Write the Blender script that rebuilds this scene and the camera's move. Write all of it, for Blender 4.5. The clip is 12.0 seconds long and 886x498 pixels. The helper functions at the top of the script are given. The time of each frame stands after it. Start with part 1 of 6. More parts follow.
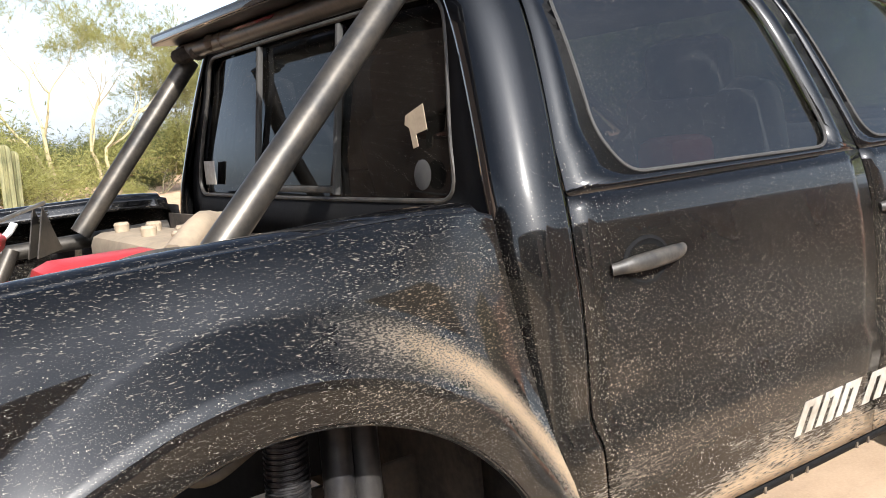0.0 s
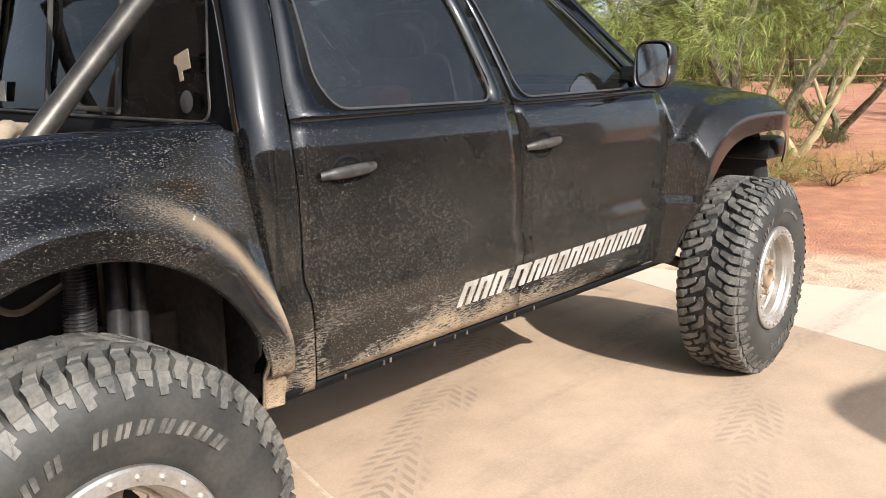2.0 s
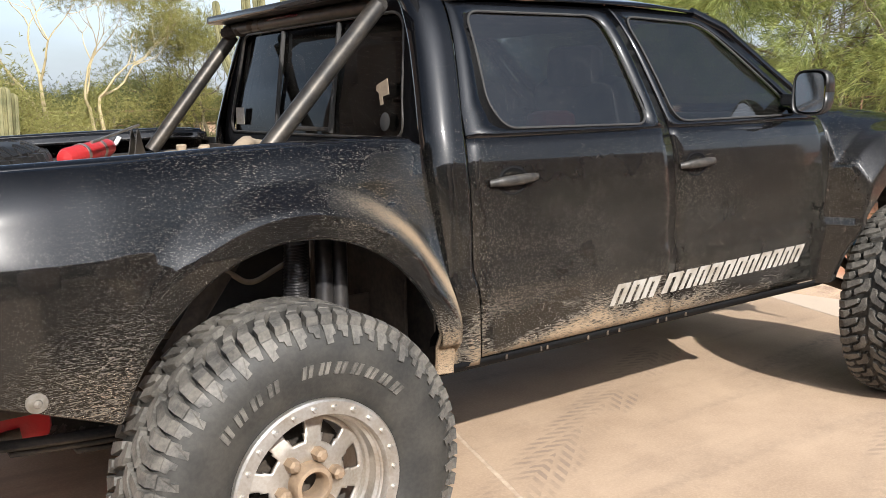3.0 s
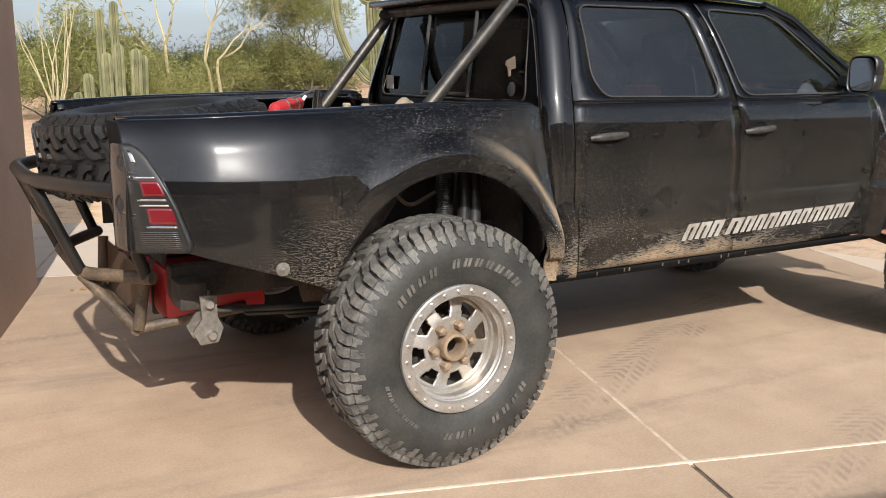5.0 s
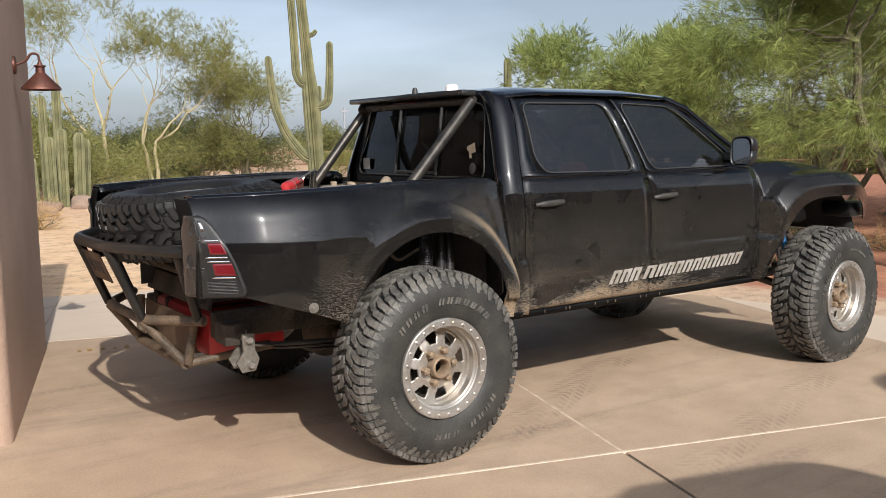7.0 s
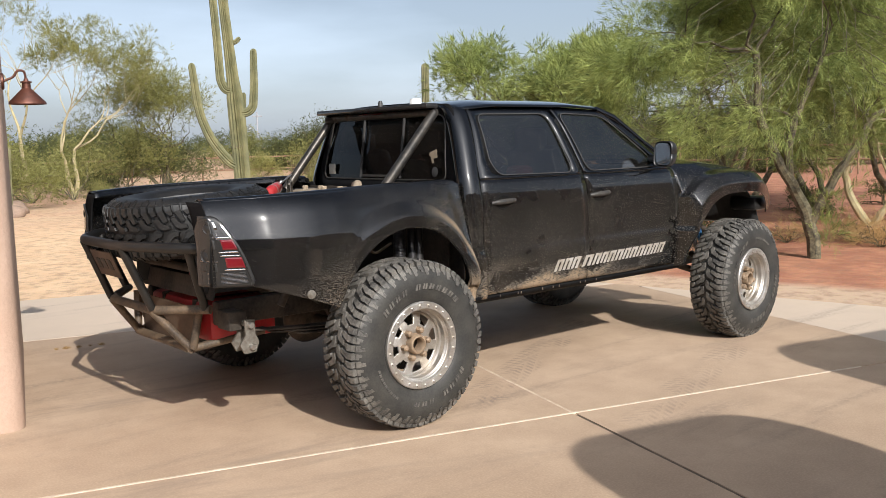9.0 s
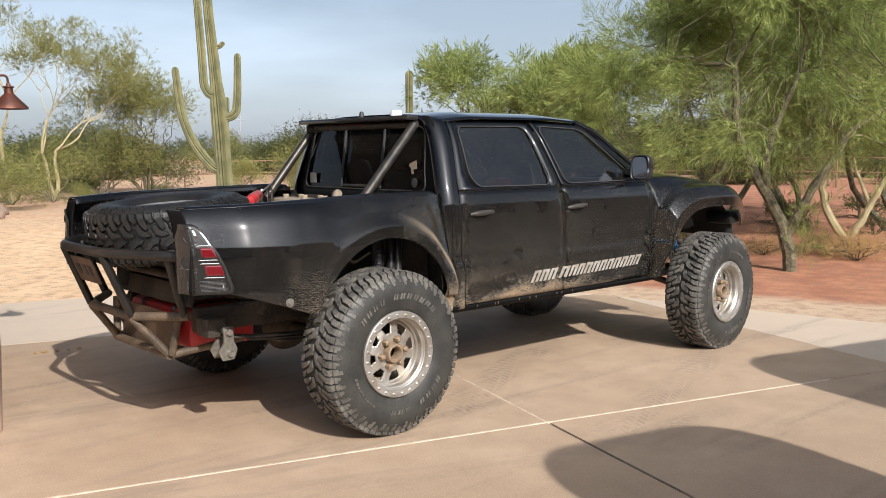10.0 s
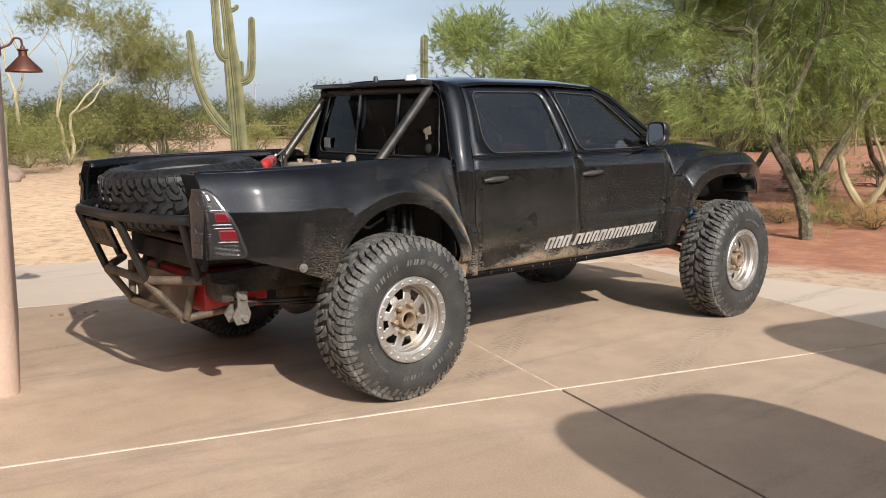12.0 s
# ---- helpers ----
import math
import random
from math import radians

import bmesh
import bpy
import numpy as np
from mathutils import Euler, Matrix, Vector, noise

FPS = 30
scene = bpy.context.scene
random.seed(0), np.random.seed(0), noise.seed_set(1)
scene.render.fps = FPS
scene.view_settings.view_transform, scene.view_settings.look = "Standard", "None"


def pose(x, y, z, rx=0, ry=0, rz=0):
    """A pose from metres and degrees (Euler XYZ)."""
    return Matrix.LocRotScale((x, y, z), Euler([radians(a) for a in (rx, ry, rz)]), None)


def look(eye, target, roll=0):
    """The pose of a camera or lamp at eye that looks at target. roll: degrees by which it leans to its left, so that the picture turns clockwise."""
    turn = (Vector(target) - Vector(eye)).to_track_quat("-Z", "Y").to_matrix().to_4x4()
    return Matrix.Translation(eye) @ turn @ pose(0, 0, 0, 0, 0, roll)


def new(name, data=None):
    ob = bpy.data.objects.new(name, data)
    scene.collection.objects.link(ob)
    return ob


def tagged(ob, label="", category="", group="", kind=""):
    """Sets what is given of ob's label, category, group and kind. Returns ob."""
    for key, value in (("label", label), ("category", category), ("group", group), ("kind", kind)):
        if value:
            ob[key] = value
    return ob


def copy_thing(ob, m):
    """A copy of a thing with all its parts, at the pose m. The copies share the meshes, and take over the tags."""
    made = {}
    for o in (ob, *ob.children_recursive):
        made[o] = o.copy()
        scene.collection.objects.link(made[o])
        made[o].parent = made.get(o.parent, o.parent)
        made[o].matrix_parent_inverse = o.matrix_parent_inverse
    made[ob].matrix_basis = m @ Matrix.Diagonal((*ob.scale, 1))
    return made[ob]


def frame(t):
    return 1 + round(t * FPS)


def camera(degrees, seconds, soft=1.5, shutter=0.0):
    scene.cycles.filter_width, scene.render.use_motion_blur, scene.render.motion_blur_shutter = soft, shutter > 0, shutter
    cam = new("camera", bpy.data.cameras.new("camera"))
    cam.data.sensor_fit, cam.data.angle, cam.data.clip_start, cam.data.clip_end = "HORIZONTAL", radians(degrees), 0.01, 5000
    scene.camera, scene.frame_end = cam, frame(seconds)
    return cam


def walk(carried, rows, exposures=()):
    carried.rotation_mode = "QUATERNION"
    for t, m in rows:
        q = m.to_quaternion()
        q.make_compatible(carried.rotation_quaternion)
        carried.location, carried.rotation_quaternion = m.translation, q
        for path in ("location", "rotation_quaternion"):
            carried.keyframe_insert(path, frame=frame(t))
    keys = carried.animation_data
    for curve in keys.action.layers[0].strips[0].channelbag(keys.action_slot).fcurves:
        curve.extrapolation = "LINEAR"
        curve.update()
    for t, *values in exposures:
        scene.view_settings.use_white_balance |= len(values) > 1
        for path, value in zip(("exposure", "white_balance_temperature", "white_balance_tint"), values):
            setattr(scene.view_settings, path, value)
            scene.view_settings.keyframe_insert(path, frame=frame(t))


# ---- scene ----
cam = camera(52.0, 12.0, soft=0.75)
PATH = [
    (0, (-0.409, -2.039, 1.45), (0.717, -0.409, 1.175), -5.3),
    (0.5, (-0.417, -2.278, 1.449), (0.815, -0.734, 1.133), -3.9),
    (1, (-0.509, -2.423, 1.458), (0.795, -0.949, 1.098), -4.5),
    (1.5, (-0.682, -2.523, 1.446), (0.751, -1.186, 1.046), -3.0),
    (2, (-0.782, -2.664, 1.463), (0.68, -1.365, 1.045), -0.9),
    (2.5, (-0.86, -2.9, 1.452), (0.43, -1.421, 1.071), -0.5),
    (3, (-1.007, -3.057, 1.43), (0.15, -1.46, 1.098), -1.2),
    (3.2, (-1.102, -3.121, 1.432), (0.043, -1.513, 1.112), -0.9),
    (4.8, (-1.541, -3.73, 1.442), (-0.583, -2.014, 1.069), -0.2),
    (5, (-1.613, -3.778, 1.447), (-0.63, -2.081, 1.052), 0.2),
    (5.5, (-1.854, -3.917, 1.456), (-0.757, -2.289, 1.075), -0.1),
    (6, (-2.002, -4.132, 1.471), (-0.877, -2.506, 1.17), -0.7),
    (6.5, (-2.135, -4.351, 1.47), (-1.036, -2.697, 1.235), -0.4),
    (7, (-2.34, -4.494, 1.5), (-1.21, -2.86, 1.264), -0.8),
    (7.5, (-2.538, -4.658, 1.53), (-1.314, -3.094, 1.286), -1.2),
    (7.7, (-2.591, -4.714, 1.537), (-1.339, -3.175, 1.282), -1.3),
    (9.3, (-2.999, -4.891, 1.526), (-1.719, -3.372, 1.296), -1.4),
    (9.5, (-3.0, -4.918, 1.557), (-1.716, -3.403, 1.325), -1.3),
    (10, (-2.995, -4.915, 1.556), (-1.687, -3.418, 1.338), -0.5),
    (10.5, (-2.996, -4.915, 1.556), (-1.683, -3.423, 1.329), -0.3),
    (11, (-2.99, -4.928, 1.558), (-1.691, -3.428, 1.305), -0.3),
    (11.5, (-2.986, -4.924, 1.556), (-1.7, -3.417, 1.279), -0.3),
    (12, (-2.987, -4.91, 1.556), (-1.709, -3.4, 1.264), -0.2),
]
EXPOSURE = [(0.0, 1.12), (1.0, 1.04), (2.0, 0.80), (2.5, 0.72), (3.2, 0.58), (5.0, 0.32), (6.0, 0.27), (7.0, 0.08), (9.5, 0.25), (12.0, 0.20)]
walk(cam, [(t, look(eye, target, roll)) for t, eye, target, roll in PATH], EXPOSURE)
# ---------------------------------------------------------------- world and light
SUN_AZ, SUN_EL = radians(-166.0), radians(33.0)   # compass turn from +y towards +x, height
world = bpy.data.worlds.new("sky")
scene.world = world
world.use_nodes = True
wt = world.node_tree
sky = wt.nodes.new("ShaderNodeTexSky")
sky.sky_type, sky.sun_disc = "NISHITA", False
sky.sun_elevation, sky.sun_rotation = SUN_EL, SUN_AZ
sky.air_density, sky.dust_density, sky.ozone_density = 1.0, 2.0, 1.0
geo = wt.nodes.new("ShaderNodeTexCoord")
mapc = wt.nodes.new("ShaderNodeMapping")
mapc.inputs["Scale"].default_value = (1.2, 1.2, 5.0)
cloud = wt.nodes.new("ShaderNodeTexNoise")
cloud.inputs["Scale"].default_value, cloud.inputs["Detail"].default_value = 1.6, 6.0
cramp = wt.nodes.new("ShaderNodeValToRGB")
cramp.color_ramp.elements[0].position, cramp.color_ramp.elements[1].position = 0.40, 0.70
cmix = wt.nodes.new("ShaderNodeMixRGB")
cmix.blend_type = "ADD"
cmix.inputs["Color2"].default_value = (9.8, 11.3, 14.0, 1)
# thin cloud and haze gather low in the sky
cup = wt.nodes.new("ShaderNodeSeparateXYZ")
chigh = wt.nodes.new("ShaderNodeMapRange")
chigh.interpolation_type = "SMOOTHSTEP"
chigh.inputs["From Min"].default_value, chigh.inputs["From Max"].default_value = 0.44, 0.12
chigh.inputs["To Min"].default_value = 0.12
cpart = wt.nodes.new("ShaderNodeMath")
cpart.operation = "MULTIPLY_ADD"
cpart.inputs[1].default_value, cpart.inputs[2].default_value = 0.45, 0.55
cfac = wt.nodes.new("ShaderNodeMath")
cfac.operation = "MULTIPLY"
wt.links.new(geo.outputs["Generated"], cup.inputs[0])
wt.links.new(cup.outputs[2], chigh.inputs["Value"])
wt.links.new(chigh.outputs["Result"], cfac.inputs[1])
wt.links.new(geo.outputs["Generated"], mapc.inputs["Vector"])
wt.links.new(mapc.outputs["Vector"], cloud.inputs["Vector"])
wt.links.new(cloud.outputs["Fac"], cramp.inputs["Fac"])
wt.links.new(cramp.outputs["Color"], cpart.inputs[0])
wt.links.new(cpart.outputs[0], cfac.inputs[0])
wt.links.new(cfac.outputs[0], cmix.inputs["Fac"])
wt.links.new(sky.outputs["Color"], cmix.inputs["Color1"])
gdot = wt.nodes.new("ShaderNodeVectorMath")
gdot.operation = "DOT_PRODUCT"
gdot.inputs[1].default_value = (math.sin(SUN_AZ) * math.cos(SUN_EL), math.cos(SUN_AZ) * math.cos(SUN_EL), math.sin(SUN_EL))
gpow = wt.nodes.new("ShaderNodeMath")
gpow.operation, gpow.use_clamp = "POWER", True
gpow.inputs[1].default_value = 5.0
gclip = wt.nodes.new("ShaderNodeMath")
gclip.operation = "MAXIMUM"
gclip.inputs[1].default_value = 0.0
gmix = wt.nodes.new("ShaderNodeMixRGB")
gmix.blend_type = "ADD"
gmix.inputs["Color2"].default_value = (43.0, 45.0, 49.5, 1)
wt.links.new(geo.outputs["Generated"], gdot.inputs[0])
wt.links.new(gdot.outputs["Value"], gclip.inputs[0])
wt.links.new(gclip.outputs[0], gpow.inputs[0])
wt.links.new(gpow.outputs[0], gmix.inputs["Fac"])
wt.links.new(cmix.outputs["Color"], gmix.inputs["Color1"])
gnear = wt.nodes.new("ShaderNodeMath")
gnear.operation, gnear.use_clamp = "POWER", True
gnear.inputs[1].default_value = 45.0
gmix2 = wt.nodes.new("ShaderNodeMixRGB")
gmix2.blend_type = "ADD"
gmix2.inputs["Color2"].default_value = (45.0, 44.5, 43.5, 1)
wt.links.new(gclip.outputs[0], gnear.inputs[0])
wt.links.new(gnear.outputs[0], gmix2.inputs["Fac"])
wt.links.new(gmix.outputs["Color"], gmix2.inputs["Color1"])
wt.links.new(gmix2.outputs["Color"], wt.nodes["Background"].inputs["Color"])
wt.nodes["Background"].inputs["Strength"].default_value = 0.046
sun = new("sun", bpy.data.lights.new("sun", "SUN"))
sun.data.energy, sun.data.angle, sun.data.color = 4.6, radians(0.6), (1.0, 0.965, 0.915)
sun_from = Vector((math.sin(SUN_AZ) * math.cos(SUN_EL), math.cos(SUN_AZ) * math.cos(SUN_EL), math.sin(SUN_EL)))
sun.matrix_world = look(sun_from * 40, (0, 0, 0))


# ---------------------------------------------------------------- materials
def material(name, color, rough=0.6, metal=0.0, coat=0.0):
    m = bpy.data.materials.new(name)
    m.use_nodes = True
    b = m.node_tree.nodes["Principled BSDF"]
    b.inputs["Base Color"].default_value = (*color, 1)
    b.inputs["Roughness"].default_value = rough
    b.inputs["Metallic"].default_value = metal
    b.inputs["Coat Weight"].default_value = coat
    b.inputs["Coat Roughness"].default_value = 0.04
    return m


class Nodes:
    """Short names for building a node tree."""

    def __init__(self, m):
        self.t = m.node_tree
        self.b = self.t.nodes["Principled BSDF"]

    def node(self, kind, **sockets):
        n = self.t.nodes.new(kind)
        for key, value in sockets.items():
            self.put(n.inputs[key.replace("_", " ")], value)
        return n

    def put(self, socket, value):
        if isinstance(value, bpy.types.NodeSocket):
            self.t.links.new(value, socket)
        else:
            socket.default_value = value

    def math(self, op, a, b=0.0, clamp=False):
        n = self.t.nodes.new("ShaderNodeMath")
        n.operation, n.use_clamp = op, clamp
        self.put(n.inputs[0], a)
        self.put(n.inputs[1], b)
        return n.outputs[0]

    def noise(self, vec, scale, detail=4.0, rough=0.55):
        return self.node("ShaderNodeTexNoise", Vector=vec, Scale=scale, Detail=detail, Roughness=rough).outputs["Fac"]

    def step(self, value, lo, hi):
        n = self.t.nodes.new("ShaderNodeMapRange")
        n.interpolation_type = "SMOOTHSTEP"
        self.put(n.inputs["Value"], value)
        self.put(n.inputs["From Min"], lo)
        self.put(n.inputs["From Max"], hi)
        return n.outputs["Result"]

    def mix(self, fac, a, b):
        n = self.t.nodes.new("ShaderNodeMixRGB")
        self.put(n.inputs["Fac"], fac)
        self.put(n.inputs["Color1"], a if isinstance(a, bpy.types.NodeSocket) else (*a, 1))
        self.put(n.inputs["Color2"], b if isinstance(b, bpy.types.NodeSocket) else (*b, 1))
        return n.outputs["Color"]

    def scaled(self, vec, s, r=(0, 0, 0)):
        return self.node("ShaderNodeMapping", Vector=vec, Scale=s, Rotation=[radians(a) for a in r]).outputs["Vector"]

    def position(self):
        return self.t.nodes.new("ShaderNodeNewGeometry").outputs["Position"]

    def object(self):
        return self.t.nodes.new("ShaderNodeTexCoord").outputs["Object"]

    def bump(self, height, strength, distance):
        n = self.node("ShaderNodeBump", Height=height, Strength=strength, Distance=distance)
        self.t.links.new(n.outputs["Normal"], self.b.inputs["Normal"])


def speckled(name, c1, c2, scale, rough=0.7, metal=0.0, bump=0.3, fine=60.0, depth=0.003, world_space=True):
    """Two scales of noise between two colours, with a fine relief."""
    m = material(name, c1, rough, metal)
    n = Nodes(m)
    p = n.position() if world_space else n.object()
    big = n.noise(p, scale, 5.0)
    small = n.noise(p, fine, 3.0)
    f = n.math("ADD", n.math("MULTIPLY", n.step(big, 0.3, 0.7), 0.7), n.math("MULTIPLY", n.step(small, 0.3, 0.7), 0.3))
    n.put(n.b.inputs["Base Color"], n.mix(f, c1, c2))
    n.bump(small, bump, depth)
    return m


def paint_material(dirty):
    m = material("black_paint_dirty" if dirty else "black_paint", (0.0022, 0.0024, 0.0030), 0.30, 0.0, 1.0)
    n = Nodes(m)
    p = n.position()
    x, y, z = (n.node("ShaderNodeSeparateXYZ", Vector=p).outputs[i] for i in range(3))
    ay = n.math("ABSOLUTE", y)
    # dried droplets, more of them lower down
    cloudy = n.noise(p, 3.0, 3.0)
    low = n.step(z, 1.65, 0.95)
    specks = []
    for scale, least, most, soft in ((240.0, 0.64, 0.33, 0.06), (480.0, 0.50, 0.44, 0.08), (700.0, 0.30, 0.55, 0.10)):
        cells = n.node("ShaderNodeTexVoronoi", Vector=p, Scale=scale)
        pick = n.node("ShaderNodeSeparateColor", Color=cells.outputs["Color"]).outputs[0]
        size = n.math("MULTIPLY", n.math("MULTIPLY", n.step(pick, least, 1.0), most), n.math("ADD", n.math("MULTIPLY", low, 0.55), n.math("MULTIPLY", cloudy, 0.40)))
        specks.append(n.step(n.math("SUBTRACT", size, cells.outputs["Distance"]), 0.0, soft))
    band = n.math("MULTIPLY", n.step(z, 1.34, 1.16), n.step(z, 0.62, 0.80))
    band = n.math("MULTIPLY", band, n.step(n.noise(p, 4.0, 3.0), 0.18, 0.55))
    fine = n.math("MAXIMUM", n.math("MULTIPLY", specks[1], n.math("ADD", n.math("MULTIPLY", band, 0.58), 0.08)), n.math("MULTIPLY", specks[2], n.math("MULTIPLY", band, 0.12)))
    dots = n.math("MAXIMUM", specks[0], fine)
    # larger dried drops on the doors
    drops = n.node("ShaderNodeTexVoronoi", Vector=n.scaled(p, (1.0, 1.0, 0.8)), Scale=205.0)
    drop_pick = n.node("ShaderNodeSeparateColor", Color=drops.outputs["Color"]).outputs[0]
    drop_size = n.math("MULTIPLY", n.math("MULTIPLY", n.step(drop_pick, 0.32, 1.0), 0.43), n.math("ADD", n.math("MULTIPLY", low, 0.50), n.math("MULTIPLY", cloudy, 0.35)))
    drops_on = n.math("MULTIPLY", n.step(n.math("SUBTRACT", drop_size, drops.outputs["Distance"]), 0.0, 0.05), n.step(x, 0.50, 0.75))
    dots = n.math("MAXIMUM", dots, n.math("MULTIPLY", drops_on, n.math("ADD", n.math("MULTIPLY", drop_pick, 0.65), 0.22)))
    # streaks thrown off the wheels
    streak_pos = n.scaled(p, (42.0, 110.0, 300.0), (0, 14, 0))
    streak = n.noise(streak_pos, 1.0, 5.0, 0.65)
    door_low = n.math("MULTIPLY", n.step(z, 0.86, 0.60), n.step(x, 0.6, 0.75))
    door_low = n.math("MULTIPLY", door_low, n.step(x, 2.75, 1.2))
    door_low = n.math("MULTIPLY", door_low, n.step(n.math("ADD", n.noise(n.scaled(p, (2.2, 2.0, 3.5)), 1.6, 4.0), n.math("MULTIPLY", n.step(z, 0.72, 0.60), 0.16)), 0.36, 0.66))
    dx, dz = n.math("SUBTRACT", x, 0.03), n.math("SUBTRACT", z, 0.55)
    ex, ez = n.math("DIVIDE", dx, 0.50), n.math("DIVIDE", n.math("MAXIMUM", dz, 0.0), 0.535)
    off = n.math("MULTIPLY", n.math("SUBTRACT", n.math("SQRT", n.math("ADD", n.math("MULTIPLY", ex, ex), n.math("MULTIPLY", ez, ez))), 1.0), 0.515)
    r = n.math("SQRT", n.math("ADD", n.math("MULTIPLY", dx, dx), n.math("MULTIPLY", dz, dz)))
    around = n.math("MULTIPLY", n.math("MULTIPLY", n.step(off, 0.150, 0.105), n.math("MAXIMUM", n.step(off, 0.045, 0.100), n.step(z, 0.86, 0.66))), n.step(n.math("ADD", dx, n.math("MULTIPLY", dz, -0.15)), -0.12, 0.36))
    behind = n.math("MULTIPLY", n.math("MULTIPLY", n.step(r, 0.85, 0.5), n.step(dx, -0.3, -0.5)), n.step(z, 1.1, 0.75))
    haze = n.math("MULTIPLY", n.step(z, 1.30, 0.80), n.step(n.noise(p, 2.2, 4.0), 0.25, 0.85))
    film = n.math("MULTIPLY", n.math("ADD", n.math("ADD", n.math("MULTIPLY", haze, 0.005), n.math("MULTIPLY", band, 0.010)), 0.0003), n.noise(p, 45.0, 4.0))
    dashes = n.noise(n.scaled(p, (105.0, 280.0, 500.0), (0, 12, 0)), 1.0, 3.0, 0.65)
    upper = n.math("MULTIPLY", n.math("MULTIPLY", n.step(x, 0.02, 0.36), n.step(x, 0.62, 0.50)), n.math("MULTIPLY", n.step(z, 0.95, 1.10), n.step(z, 1.33, 1.18)))
    low_spray = n.math("MULTIPLY", n.math("ADD", n.math("MULTIPLY", door_low, 0.80), n.math("MULTIPLY", behind, 0.45)), n.step(n.math("ADD", streak, n.math("MULTIPLY", door_low, 0.20)), 0.50, 0.72))
    flare_band = n.math("MULTIPLY", around, n.math("ADD", n.math("MULTIPLY", n.step(n.math("ADD", dashes, n.math("MULTIPLY", around, 0.16)), 0.52, 0.66), 0.72), n.math("MULTIPLY", n.math("MULTIPLY", around, around), 0.20)))
    upper_dash = n.math("MULTIPLY", n.math("MULTIPLY", upper, 0.50), n.step(n.math("ADD", dashes, n.math("MULTIPLY", upper, 0.04)), 0.61, 0.69))
    # pale dashes blown back along the bed side
    bed_side = n.math("MULTIPLY", n.math("MULTIPLY", n.step(x, -0.75, 0.05), n.step(x, 0.60, 0.54)), n.math("MULTIPLY", n.step(z, 0.90, 1.05), n.step(z, 1.36, 1.25)))
    pale_dash = n.math("MULTIPLY", n.math("MULTIPLY", bed_side, 0.26), n.step(n.math("ADD", dashes, n.math("MULTIPLY", n.math("SUBTRACT", cloudy, 0.5), 0.2)), 0.60, 0.68))
    behind_dash = n.math("MULTIPLY", n.math("MULTIPLY", behind, 0.6), n.step(dashes, 0.55, 0.66))
    heavy = n.math("MAXIMUM", n.math("MAXIMUM", low_spray, flare_band), n.math("MAXIMUM", upper_dash, behind_dash), clamp=True)
    near_wheel = n.math("MAXIMUM", n.step(r, 0.95, 0.55), n.step(x, 0.45, 0.70))
    dots = n.math("MULTIPLY", dots, n.math("ADD", n.math("MULTIPLY", near_wheel, 0.40), 0.60))
    dust = n.math("MAXIMUM", n.math("MAXIMUM", n.math("MULTIPLY", dots, 0.95), n.math("MAXIMUM", film, pale_dash)), heavy, clamp=True)
    if not dirty:
        dust = n.math("MULTIPLY", dust, 0.35)
    dirt = n.mix(n.step(heavy, 0.1, 0.5), (0.50, 0.44, 0.36), (0.345, 0.255, 0.170))
    # a dull brown film of mud ahead of the wheel and along the doors
    patchy = n.step(n.noise(n.scaled(p, (1.0, 1.0, 2.2)), 5.0, 4.0), 0.30, 0.60)
    dull = n.math("MAXIMUM", n.math("MULTIPLY", upper, patchy), n.math("MULTIPLY", n.math("MULTIPLY", band, n.step(x, 0.60, 0.80)), 0.30), clamp=True)
    dull = n.math("MULTIPLY", dull, 0.85 if dirty else 0.3)
    film_paint = n.mix(dull, (0.0022, 0.0024, 0.0030), (0.0085, 0.0066, 0.0044))
    n.put(n.b.inputs["Base Color"], n.mix(dust, film_paint, dirt))
    n.put(n.b.inputs["Roughness"], n.math("ADD", n.math("MAXIMUM", n.math("MULTIPLY", dust, 0.7), n.math("MULTIPLY", dull, 0.5)), 0.20, clamp=True))
    n.put(n.b.inputs["Coat Weight"], n.math("MULTIPLY", n.math("SUBTRACT", 1.0, n.math("MULTIPLY", dust, 1.1), clamp=True), n.math("SUBTRACT", 1.0, n.math("MULTIPLY", dull, 0.8))))
    n.put(n.b.inputs["Coat Roughness"], n.math("ADD", n.math("MULTIPLY", cloudy, 0.05), 0.02))
    n.b.inputs["Specular IOR Level"].default_value = 0.08
    n.b.inputs["Coat IOR"].default_value = 1.52
    n.bump(n.noise(p, 5.0, 2.0), 0.05, 0.01)
    return m


